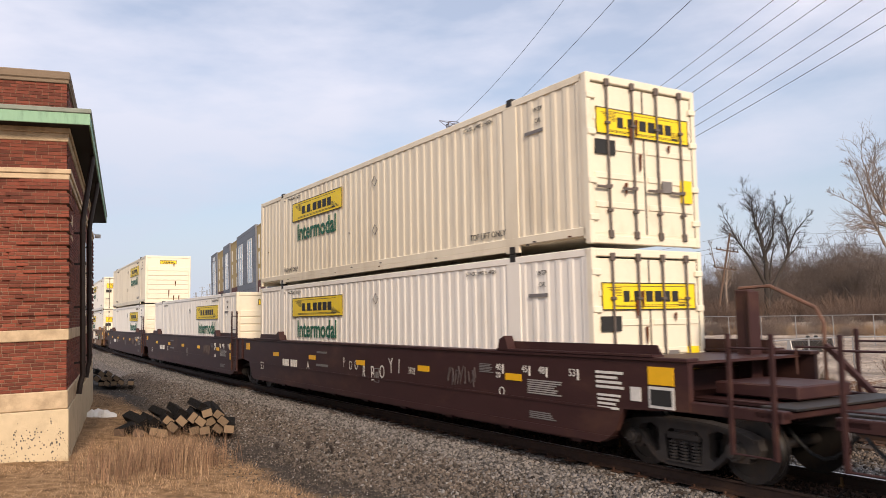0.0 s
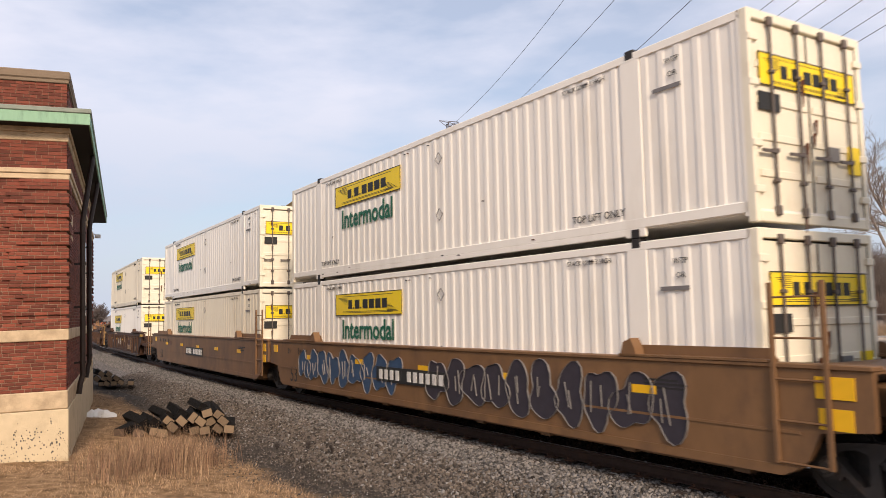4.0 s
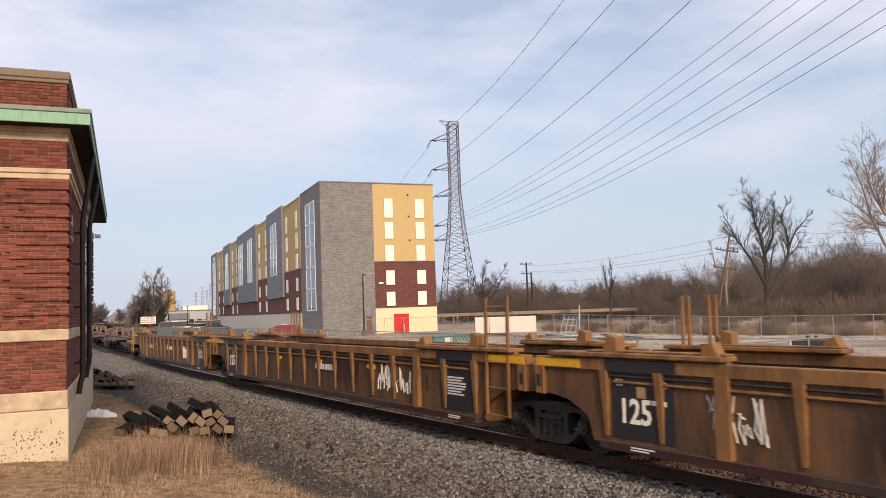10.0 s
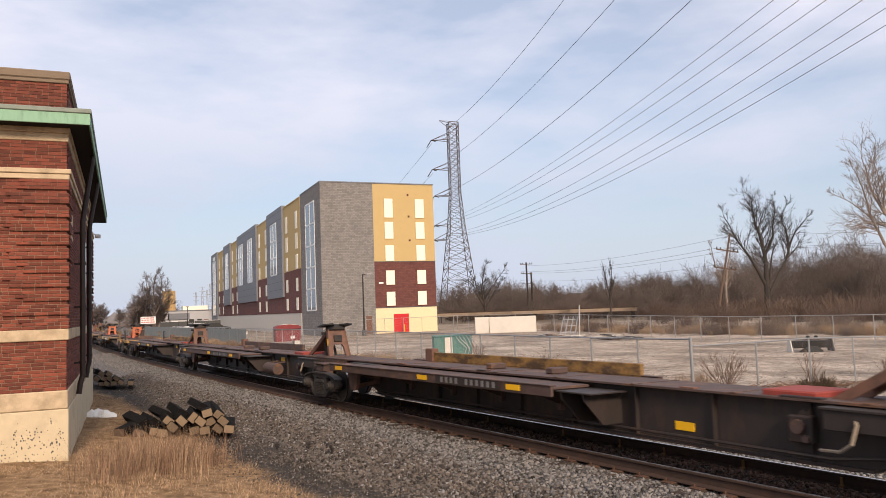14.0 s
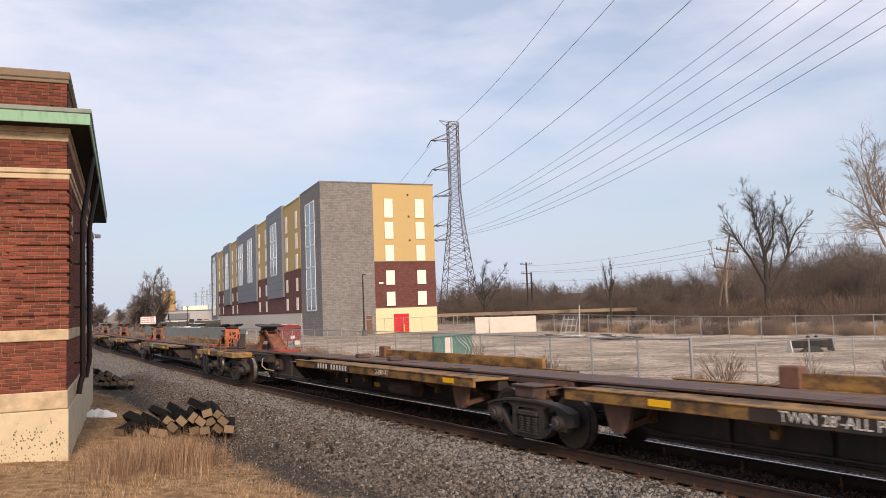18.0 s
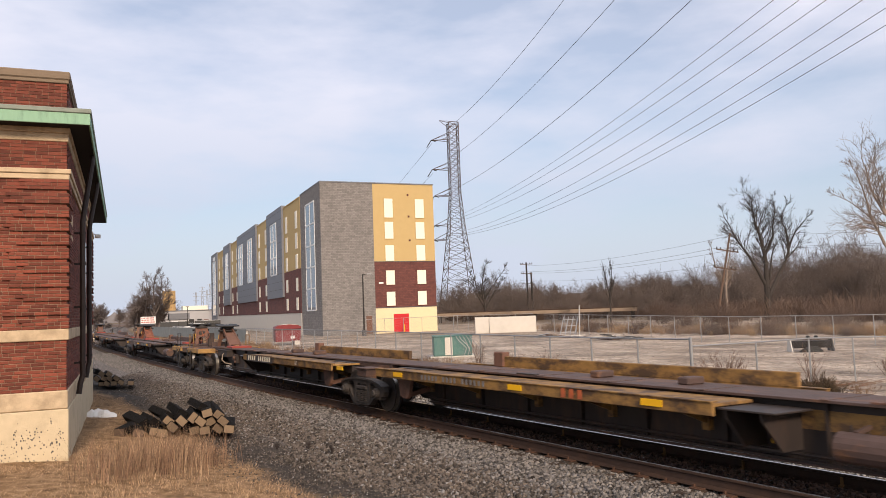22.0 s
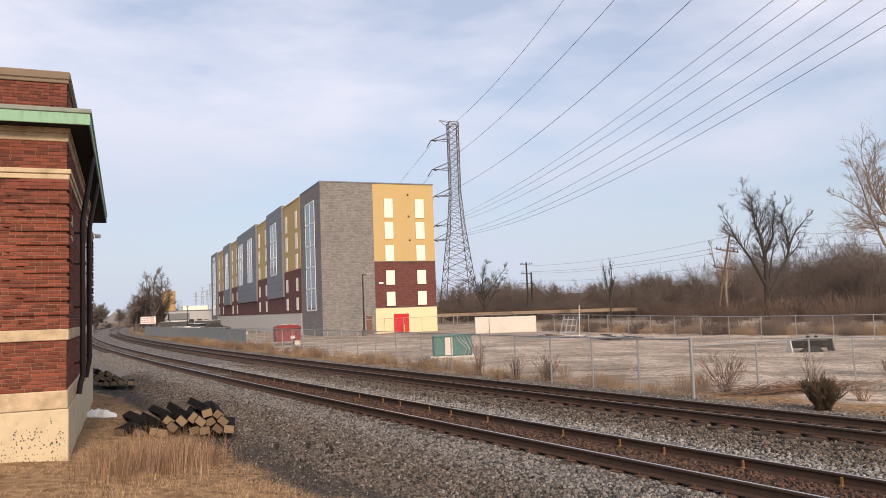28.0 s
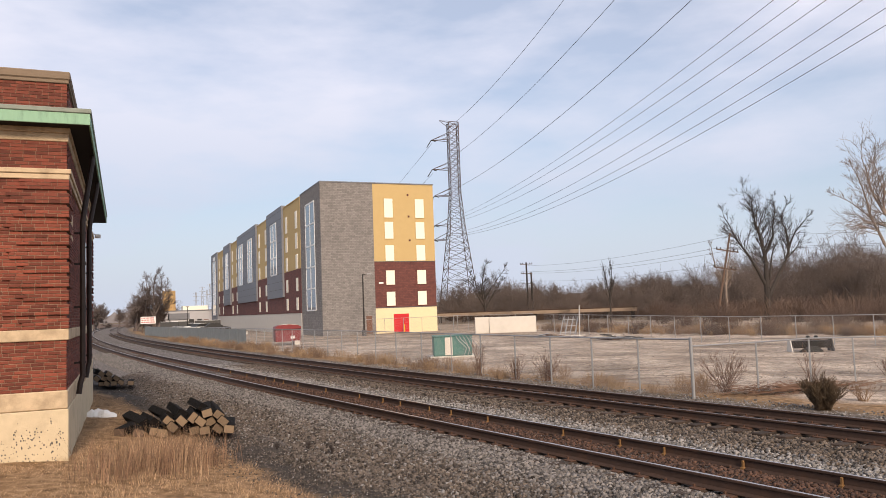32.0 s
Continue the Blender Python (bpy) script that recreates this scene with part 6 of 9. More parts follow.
def spine_unit(L, qa, ends, hitches, tone, number):
    """One platform of a spine car. hitches: places along it and the way their struts slant."""
    u = thing("spine_car", "dark rusty steel spine car, empty, with folded-up trailer hitches" if hitches else "dark rusty steel spine car platform, empty", "rail car", "spine cars of the train")
    side = SPINE_YELLOW if tone == "yellow" else SPINE_TOP
    L = round(L, 2)
    part("spine_beam", once(("beam", L), lambda: spine_beam(L, SPINE_DARK)), SPINE_DARK, u)
    part("deck_plate", once(("deck", L), lambda: spine_deck(L, SPINE_TOP)), SPINE_TOP, u)
    turned = bool(hitches) and all(w < 0 for p, w, m in hitches)
    along = lambda x: L - x if turned else x
    for s in (1, -1):
        part("wheel_shelf", once(("shelf", L, s, tone, turned), lambda: wheel_shelf(L, side, s, turned)), side, u)
        part("shelf_bracket", once(("bracket", L, s, turned), lambda: shelf_bracket(L, SPINE_DARK, s, turned)), SPINE_DARK, u)
        part("hanger_bracket", once(("hanger", s), lambda: MB().prism([(-0.34, 0.93), (0.30, 0.93), (0.16, 0.50), (0.06, 0.44), (-0.14, 0.44), (-0.22, 0.52)], *sorted((s * 1.02, s * 1.10))).bar((-0.04, s * 1.06, 0.5), (-0.04, s * 0.40, 0.62), 0.10, 0.10).mesh("hanger_bracket", HITCH_BROWN)), HITCH_BROWN, u, "rust-brown hanger bracket", pose(along(L - 2.2), 0, 0))
    g0, g1 = sorted((along(7.5), along(min(L - 1.7, 15.4))))
    part("guide_beam", MB().box(g0, g1, -1.34, -1.24, 1.06, 1.32, 0.012), SPINE_YELLOW if tone == "yellow" or number % 2 else SPINE_TOP, u, "guide beam along the far edge")
    part("guide_block", MB().box(g1 - 0.35, g1 + 0.02, -1.40, -1.18, 1.06, 1.42, 0.02), HITCH_BROWN, u)
    part("bolster_deck", once("bdeck", lambda: bolster_deck(SPINE_TOP)), SPINE_TOP, u, "", pose(0.2, 0, 0))
    truck(u, 0, qa)
    if ends[1]:
        truck(u, L, qa + L)
        part("bolster_deck", once("bdeck", lambda: bolster_deck(SPINE_TOP)), SPINE_TOP, u, "", pose(L - 0.2, 0, 0) @ NEAR_TURN)
    for k, x in ((0, 0.0), (1, L)):
        if not ends[k]:
            continue
        s = -1 if k == 0 else 1
        coupler(u, x + s * 1.0, s, DARK_STEEL)
        x0, x1 = sorted((x - s * 0.5, x + s * 1.45))
        part("end_deck", MB().box(x0, x1, 0.56, 1.28, 1.02, 1.065, 0.008).box(x0, x1, -1.28, -0.56, 1.02, 1.065, 0.008).box(min(x + s * 0.7, x + s * 1.45), max(x + s * 0.7, x + s * 1.45), -0.56, 0.56, 1.02, 1.065, 0.008), SPINE_TOP, u)
        for q in (1, -1):
            part("end_edge", MB().box(x0, x1, *sorted((q * 1.27, q * 1.36)), 0.91, 1.10, 0.012), EDGE_YELLOW, u, "worn yellow edge")
        part("end_return", MB().box(x - s * 0.52 - 0.03, x - s * 0.52 + 0.03, 0.62, 1.36, 0.90, 1.095, 0.01), EDGE_YELLOW, u, "worn yellow edge")
        part("end_beam", MB().box(x + s * 1.42 - 0.05, x + s * 1.42 + 0.05, -1.27, 1.27, 0.86, 1.01, 0.01), SPINE_DARK, u)
        ladder(u, x + s * 0.75, x + s * 1.3, 1.38, 0.42, 1.0, 2, DARK_STEEL, "step")
        mb = MB().path([(x + s * 0.5, 1.3, 1.1), (x + s * 0.5, 1.3, 1.72), (x + s * 1.2, 1.3, 1.72), (x + s * 1.2, 1.3, 1.1)], 0.022)
        mb.path([(x + s * 0.9, -1.3, 1.1), (x + s * 0.9, -1.3, 1.62), (x + s * 1.4, -1.3, 1.62), (x + s * 1.4, -1.3, 1.1)], 0.022)
        part("hand_rail", mb, SPINE_YELLOW if tone == "yellow" else DARK_STEEL, u)
        if k == 0:
            part("brake_stand", MB().box(x - 1.0, x - 0.84, -0.3, 0.0, 1.08, 1.72, 0.03), SPINE_DARK, u)
            handbrake_wheel(u, x - 0.92, 0.22, 1.62, HITCH_ORANGE if number % 3 == 0 else HITCH_WORN, 0.30)
        else:
            part("brake_box", MB().box(x + 0.55, x + 0.62, -0.5, 0.5, 1.08, 1.34, 0.01), SPINE_TOP, u)
    for x, way, mat in hitches:
        hitch(u, x, way, mat)
        part("hitch_foot", MB().box(x - way * 0.0 - 0.5, x + 0.5, -0.5, 0.5, 1.10, 1.16, 0.01), SPINE_TOP, u)
        part("strut_foot", MB().box(x + way * 1.95 - 0.3, x + way * 1.95 + 0.5, -0.42, 0.42, 1.12, 1.22, 0.02), RED_PRIMER, u, "faded red strut foot")
    y = 1.362
    for x in (15.6,) if number in (6, 7, 8, 13) else (8.1, 11.3, 15.6):
        plate_on_side("reflector", u, along(x), 1.0, 0.40, 0.10, REFLECT, y, "yellow reflector")
    for x in (1.5, 5.1, 6.7):
        plate_on_side("reflector", u, along(x), (0.92 if number % 3 else 0.55) if x > 2 else 0.96, 0.36, 0.13, REFLECT, 0.364, "yellow reflector")
    if number in (6, 8):
        for x in (8.6, 10.4):
            plate_on_side("reflector", u, along(x), 0.52, 0.36, 0.11, REFLECT, 0.364, "yellow reflector")
    spine_marks(u, number, turned, L)
    tank = MB().tube((4.6, 0.72, 0.62), (5.7, 0.72, 0.62), 0.19, n=16)
    tank.bar((4.8, 0.4, 0.85), (4.8, 0.72, 0.8), 0.05, 0.05).bar((5.5, 0.4, 0.85), (5.5, 0.72, 0.8), 0.05, 0.05)
    if number % 2 == 0:
        part("air_tank", tank, SPINE_TOP, u, "rusty air reservoir")
    rs = random.Random(number * 7 + 1)
    for k in range(4):
        xx, w = rs.uniform(2.8, L - 3.2), rs.uniform(0.12, 0.3)
        part("tie_ring", MB().box(xx - w, xx + w, *sorted((0.40, 0.52)), 1.135, 1.165, 0.006), SPINE_DARK if k % 2 else HITCH_BROWN, u)
    part("brake_rod", MB().path([(2.4, 0.40, 0.30), (L * 0.5, 0.42, 0.27), (L - 2.4, 0.40, 0.30)], 0.016), SPINE_TOP, u)
    for x in (8.6, 10.6):
        part("deck_stop", MB().box(along(x) - 0.11, along(x) + 0.11, -0.3, 0.1, 1.14, 1.26, 0.02), SPINE_TOP, u)
    vb = part("valve_box", MB().box(along(3.1) - 0.17, along(3.1) + 0.17, 0.36, 0.52, 0.56, 0.92, 0.02), SPINE_DARK, u, "dark valve box")
    part("valve_body", MB().tube((along(3.1), 0.52, 0.78), (along(3.1), 0.60, 0.78), 0.09, n=14).tube((along(3.1) - 0.1, 0.52, 0.63), (along(3.1) - 0.1, 0.57, 0.63), 0.05, n=10), SPINE_TOP, vb)
    part("brake_hose", MB().path([(along(2.3), 0.62, 1.0), (along(2.2), 0.76, 0.9), (along(2.25), 0.80, 0.68), (along(2.45), 0.72, 0.56), (along(2.8), 0.56, 0.52)], 0.022), PALE_HOSE, u, "pale dusty brake hose")
    part("train_pipe", MB().path([(1.9, 0.47, 0.52), (2.7, 0.50, 0.42), (L - 2.7, 0.50, 0.42), (L - 1.9, 0.47, 0.52)], 0.022), SPINE_DARK, u)
    return u


def run_of_spines(q, hitches, tone, number):
    for i in range(len(q) - 1):
        hs = [(round(p - q[i], 2), w, m) for p, w, m in hitches if q[i] - 0.2 <= p < q[i + 1] - 0.8 or (i == len(q) - 2 and p >= q[i + 1] - 0.8)
              or (w < 0 and q[i + 1] - 1.2 < p < q[i + 1] - 0.8)]
        u = spine_unit(q[i + 1] - q[i], q[i], (i == 0, i == len(q) - 2), hs, tone, number + i)
        put(u, q[i], q[i + 1])


run_of_spines((257.20, 273.65, 291.05, 308.55, 325.90, 343.00),
              [(257.35, 1, HITCH_BROWN), (274.70, 1, HITCH_BROWN), (292.30, 1, HITCH_BROWN), (309.95, 1, HITCH_BROWN), (327.2, 1, HITCH_BROWN)], "dark", 1)
run_of_spines((347.30, 364.75, 383.65, 401.45), [(348.0, 1, HITCH_ORANGE), (366.05, 1, HITCH_ORANGE), (400.80, -1, HITCH_WORN)], "yellow", 6)
run_of_spines((405.80, 421.95, 439.80, 457.00, 475.00, 491.30),
              [(405.90, 1, HITCH_ORANGE), (423.30, 1, HITCH_WORN), (440.75, 1, HITCH_WORN), (458.30, 1, HITCH_BROWN), (491.20, -1, HITCH_BROWN)], "yellow", 9)
run_of_spines((495.55, 513.40, 533.00, 550.10), [(496.05, 1, HITCH_BROWN), (512.4, -1, HITCH_WORN), (515.1, 1, HITCH_BROWN), (550.9, -1, HITCH_BROWN)], "dark", 14)
wheel_faces()

# ---- the brick depot beside the line ----
SIDE_U = Vector((0.922, 0.387, 0))
SIDE_W = Vector((-0.387, 0.922, 0))


def set_square(origin):
    m = Matrix((SIDE_U, SIDE_W, Vector((0, 0, 1)))).transposed().to_4x4()
    m.translation = origin
    return m


DEPOT_D = 12.2
DEPOT = thing("depot", "red brick depot with pale stone bands and a green copper eave", "building", m=set_square((-6.85, 13.90, 0.0)))


def depot():
    d = DEPOT
    W, D = 7.0, DEPOT_D
    part("wall", MB().box(-W, -0.012, 0.012, D, 1.2, 6.9), MORTAR, d)
    base = part("base", MB().box(-W, 0.03, -0.03, D, -0.6, 0.918, 0.012), CONCRETE_BASE, d, "pitted cream concrete base")
    part("base_ledge", MB().box(-W, 0.02, -0.02, D, 0.922, 1.249, 0.02), LIMESTONE, d, "cream stone ledge")
    part("stone_band", MB().box(-W, 0.035, -0.035, D, 2.147, 2.351, 0.012), LIMESTONE, d, "pale stone band")
    mb = MB().box(-W, 0.04, -0.04, D, 5.07, 5.17, 0.01).box(-W, 0.07, -0.07, D, 5.17, 5.26, 0.012)
    part("stone_band", mb, LIMESTONE, d, "pale moulded stone band")
    mb = MB().box(-W, 0.02, -0.02, D, 5.774, 5.93, 0.01).box(-W, 0.05, -0.05, D, 5.93, 6.03, 0.01)
    part("frieze", mb, LIMESTONE, d, "pale stone frieze under the eave")
    part("coping", MB().box(-W, 0.05, -0.05, D, 6.93, 7.085, 0.02).box(-W, 0.03, -0.03, D, 6.865, 6.93, 0.01), COPING, d, "weathered stone coping")
    a = 0.40
    e = D + 2.7
    part("soffit", MB().box(-W - a, a - 0.03, -a + 0.03, e, 6.02, 6.06), SOFFIT, d, "dark shaded soffit boards")
    part("eave", MB().box(-W - a, a - 0.02, -a + 0.02, e, 6.06, 6.26), SOFFIT, d)
    f = MB().box(-W - a, a, -a, -a + 0.03, 6.02, 6.225, 0.006)
    part("fascia", f, COPPER, d, "green copper fascia")
    f = MB().box(a - 0.03, a, -a + 0.03, e, 6.02, 6.225, 0.006)
    part("fascia", f, COPPER, d, "green copper fascia")
    part("roof", MB().box(-W - a, a + 0.02, -a - 0.02, e, 6.23, 6.315, 0.012), CAP_GREY, d, "grey weathered roof edge")
    for k, z0, z1 in ((2.25, 4.55, 0.98), (5.7, 4.75, 1.08)):
        p = MB().path([(a - 0.06, k + 0.25, 6.03), (a - 0.07, k + 0.22, 5.85), (0.19, k + 0.03, z0 + 0.25), (0.16, k, z0), (0.16, k, z1 + 0.37), (0.12, k - 0.02, z1 + 0.23), (0.09, k - 0.04, z1)], 0.055, 10)
        for z in (1.6, 2.75, 3.65, 4.3):
            p.tube((0.16, k, z), (0.16, k, z + 0.05), 0.072, n=10)
            p.box(0.0, 0.12, k - 0.03, k + 0.03, z, z + 0.04)
        part("downpipe", p, PIPE_BROWN, d, "dark brown downpipe")
    part("wall_panel", MB().box(0.0, 0.03, 0.75, 1.25, 4.05, 4.55, 0.008), LIMESTONE, d, "pale stone panel")
    part("wall_window", MB().box(-0.02, 0.012, 6.2, 7.6, 2.6, 4.6, 0.01), GLASS, d, "dark window")
    cam_box = MB().box(0.09, 0.27, D - 0.05, D + 0.07, 5.20, 5.32, 0.015).bar((0.0, D - 0.02, 5.35), (0.16, D - 0.02, 5.30), 0.03, 0.03)
    part("wall_lamp", cam_box, PLASTIC_WHITE, d, "small white fitting")
    # pits in the concrete
    rng = random.Random(11)
    pits = MB()
    for i in range(120):
        x, z = -rng.random() * 1.1 - 0.02, rng.uniform(0.05, 0.8) * rng.random() ** 0.3
        r = rng.uniform(0.006, 0.018)
        pits.tube((x, -0.034, z), (x + 0.003, -0.0285, z), r, r, 5)
    tagged(part("pits", pits, GREY_JOINT, base), kind="stuff")


depot()


def brick_rows():
    """Courses of bricks between the stone bands: z, half-bond shift and whether they stand out at the corner."""
    out = []
    for z0, z1, quoins in ((1.249, 2.147, False), (2.351, 5.07, True), (5.26, 5.774, False), (6.32, 6.865, False)):
        n = round((z1 - z0) / 0.0635)
        h = (z1 - z0) / n
        for i in range(n):
            out.append((z0 + i * h, h, i, n - 1 - i if quoins else -1))
    return out


def build_bricks():
    """Bricks of the front by the corner as pieces, those of the long side joined."""
    sizes = {}

    def brick_mesh(w, h):
        key = (round(w, 3), round(h, 3))
        if key not in sizes:
            sizes[key] = MB().box(0, w, 0, 0.10, 0, h, 0.005).mesh("brick", BRICK)
        return sizes[key]

    front = new("brick_facing")
    front.parent = DEPOT
    rng = random.Random(5)
    side, bed = MB(), MB()
    count = 0
    for z, h, i, quoins in brick_rows():
        raised = quoins >= 0 and quoins % 4 != 3
        deep = quoins >= 0 and quoins % 4 == 3
        qlen = 0.90 if (quoins // 4) % 2 else 0.68
        if raised:
            bed.box(-qlen, 0.028, -0.028, qlen, z, z + h)
        x, k = 0.0, 0
        while x < 1.32:
            w = rng.choice([0.101, 0.101, 0.155, 0.207]) if k == 0 else (0.101 if rng.random() < 0.16 else rng.choice([0.201, 0.207, 0.213]))
            out = (0.04 if raised else -0.005 if deep else 0.0) if x < qlen else 0.0
            turn = out if k == 0 and raised else 0.0
            jz, jy = rng.uniform(-0.002, 0.002), rng.uniform(-0.004, 0.004)
            hh = h - 0.011
            if count < 330 and x < 1.15:
                part("brick", brick_mesh(w - 0.010 + turn, hh), BRICK, front, "", pose(-x - w + 0.005, -out + jy, z + 0.005 + jz))
                count += 1
            else:
                side.box(-x - w + 0.005, -x - 0.005 + turn, -out, -out + 0.1, z + 0.005, z + 0.005 + hh)
            x += w
            k += 1
        y, k = 0.06 + (0.1 if i % 2 else 0.0), 0
        while y < DEPOT_D:
            w = 0.207 if y < 5 else 0.42
            out = (0.04 if raised else -0.005 if deep else 0.0) if (y < qlen or y > DEPOT_D - qlen) else 0.0
            side.box(-0.09 + out, out, y + 0.005, y + w - 0.005, z + 0.005, z + h - 0.007)
            y += w
    m = island_vary(material("brick_side", (0.150, 0.040, 0.024), 0.85, vary=0.25, scale=18, stain=(0.11, 0.035, 0.025), stain_scale=6, stain_amount=0.5, bump=0.35, bump_scale=90), 0.42)
    tagged(part("quoin_mortar", bed, MORTAR, DEPOT), kind="stuff")
    tagged(part("side_bricks", side.mesh("side_bricks", m, fix=False), m, DEPOT), kind="stuff")

# ---- the long storage building over the tracks ----
def block_material(name, base, joint, bw, bh):
    m = bpy.data.materials.new(name)
    m.use_nodes = True
    n, l = m.node_tree.nodes, m.node_tree.links
    b = n["Principled BSDF"]
    b.inputs["Roughness"].default_value = 0.85
    co = n.new("ShaderNodeTexCoord")
    sx = n.new("ShaderNodeSeparateXYZ")
    l.new(co.outputs["Object"], sx.inputs[0])
    add = n.new("ShaderNodeMath")
    l.new(sx.outputs[0], add.inputs[0])
    l.new(sx.outputs[1], add.inputs[1])
    cx = n.new("ShaderNodeCombineXYZ")
    l.new(add.outputs[0], cx.inputs[0])
    l.new(sx.outputs[2], cx.inputs[1])
    br = n.new("ShaderNodeTexBrick")
    br.inputs["Scale"].default_value = 1.0
    br.inputs["Brick Width"].default_value = bw
    br.inputs["Row Height"].default_value = bh
    br.inputs["Mortar Size"].default_value = 0.012
    br.inputs["Color1"].default_value = (*[c * 0.82 for c in base], 1)
    br.inputs["Color2"].default_value = (*[c * 1.18 for c in base], 1)
    br.inputs["Mortar"].default_value = (*joint, 1)
    l.new(cx.outputs[0], br.inputs["Vector"])
    nz = n.new("ShaderNodeTexNoise")
    nz.inputs["Scale"].default_value = 0.35
    l.new(co.outputs["Object"], nz.inputs["Vector"])
    r = n.new("ShaderNodeMapRange")
    r.inputs[3].default_value, r.inputs[4].default_value = 0.85, 1.15
    l.new(nz.outputs["Fac"], r.inputs[0])
    x = n.new("ShaderNodeMix")
    x.data_type, x.blend_type = "RGBA", "MULTIPLY"
    x.inputs[0].default_value = 1.0
    l.new(br.outputs["Color"], x.inputs[6])
    l.new(r.outputs[0], x.inputs[7])
    l.new(x.outputs[2], b.inputs["Base Color"])
    bp = n.new("ShaderNodeBump")
    bp.inputs["Strength"].default_value, bp.inputs["Distance"].default_value = 0.4, 0.02
    l.new(br.outputs["Fac"], bp.inputs["Height"])
    bp.invert = True
    l.new(bp.outputs[0], b.inputs["Normal"])
    return m


GREY_CMU = block_material("grey_blockwork", (0.20, 0.185, 0.175), (0.11, 0.105, 0.10), 0.41, 0.205)
MAROON_CMU = block_material("maroon_blockwork", (0.125, 0.042, 0.034), (0.07, 0.03, 0.026), 0.41, 0.21)


def storage_building():
    b = thing("storage_building", "five-storey grey, ochre and maroon storage building with blank windows", "building", m=set_square((-15.0, 94.0, -0.45)))
    H, L, W = 19.1, 124.0, 15.1
    part("core", MB().box(0.12, W - 0.12, 0.12, L, 0, H - 0.6), GREY_PANEL, b)
    part("block_wall", MB().box(0, 6.8, 0, 0.3, 0, H), GREY_CMU, b, "grey block wall")
    part("ochre_wall", MB().box(6.8, W, 0.02, 0.3, 9.12, H), OCHRE_PANEL, b, "ochre stucco wall")
    part("maroon_wall", MB().box(6.8, W, 0.02, 0.3, 3.27, 9.12), MAROON_CMU, b, "maroon block wall")
    part("cream_wall", MB().box(6.8, W, 0.0, 0.3, 0, 3.27), CREAM_PANEL, b, "cream block wall")
    part("end_wall", MB().box(W - 0.12, W, 0.3, L, 0, H), OCHRE_PANEL, b)
    mb = MB().box(-0.05, W + 0.06, -0.06, 0.12, H, H + 0.14).box(-0.05, 0.12, 0.1, 11.6, H, H + 0.14)
    part("parapet_cap", mb, GREY_PANEL, b, "dark metal parapet cap")
    part("string_course", MB().box(6.8, W + 0.02, -0.03, 0.02, 3.20, 3.30).box(6.8, W + 0.02, -0.02, 0.02, 9.06, 9.14), GREY_JOINT, b)
    for x0, x1 in ((8.3, 9.46), (12.52, 13.74)):
        for z0, z1 in ((14.75, 17.2), (12.03, 14.2), (9.2, 11.2), (6.15, 7.97), (3.48, 5.25)):
            w = part("window", MB().box(x0, x1, -0.03, 0.03, z0, z1, 0.01), BLANK_WINDOW, b, "blank cream window")
            fr = MB()
            for a0, a1 in ((x0 - 0.05, x0), (x1, x1 + 0.05)):
                fr.box(a0, a1, -0.05, 0.02, z0 - 0.05, z1 + 0.05)
            fr.box(x0, x1, -0.05, 0.02, z0 - 0.05, z0).box(x0, x1, -0.05, 0.02, z1, z1 + 0.05)
            part("window_frame", fr, OCHRE_PANEL if z0 > 9 else MAROON_PANEL, w)
    dr = part("roller_door", MB().box(9.16, 11.2, -0.02, 0.05, 0.1, 2.42), RED_DOOR, b, "red roller door")
    for i in range(7):
        part("slat", MB().box(9.2, 11.16, -0.04, -0.02, 0.14 + i * 0.32, 0.42 + i * 0.32, 0.008), RED_DOOR, dr)
    part("bollard", MB().tube((10.1, -1.2, 0), (10.1, -1.2, 1.1), 0.1, n=10), REFLECT, b, "yellow bollard")
    part("side_door", MB().box(5.55, 6.3, -0.03, 0.05, 0.1, 2.3, 0.01), HITCH_BROWN, b, "brown door")
    part("door_sign", MB().box(7.3, 7.9, -0.03, 0.0, 6.3, 6.5), WHITE_PAINT, b)
    for x, z in ((11.55, 17.6), (11.6, 14.8), (11.65, 11.7), (11.75, 8.85), (12.2, 6.0), (12.25, 3.75)):
        part("vent", MB().box(x - 0.12, x + 0.12, -0.06, 0.03, z, z + 0.24, 0.02), MAROON_PANEL, b, "small dark vent")
    # the long side: grey bays standing out between ochre ones
    gray = [(0.0, 11.6, 0.0, H), (23.3, 36.6, 5.45, H), (48.0, 72.7, 5.45, H), (84.5, 96.8, 5.45, H), (110.2, 124.0, 0.0, H)]
    och = [(11.6, 23.3), (36.6, 48.0), (72.7, 84.5), (96.8, 110.2)]
    for y0, y1, z0, z1 in gray:
        p = part("grey_bay", MB().box(-0.35 if y0 > 1 else 0.0, 0.25, y0 + (0.3 if y0 < 1 else 0), y1, z0, z1 + (0.25 if y0 > 1 else 0)), GREY_PANEL, b, "grey panelled bay")
        if y0 < 1:
            continue
        seam = MB()
        for z in np.arange(max(z0, 1.0) + 1.2, z1, 1.2):
            seam.box(-0.358 if y0 > 1 else -0.008, -0.34 if y0 > 1 else 0.01, y0 + (0.31 if y0 < 1 else 0), y1, z, z + 0.035)
        tagged(part("panel_seams", seam, GREY_JOINT, p), kind="stuff")
    part("block_return", MB().box(-0.02, 0.0, 0.0, 11.6, 0, H), GREY_CMU, b)
    for y0, y1 in och:
        part("ochre_bay", MB().box(-0.05, 0.25, y0, y1, 9.1, H - 0.25), OCHRE_PANEL, b, "ochre stucco bay")
        part("bay_cap", MB().box(-0.12, 0.25, y0, y1, H - 0.25, H - 0.1), OCHRE_PANEL, b)
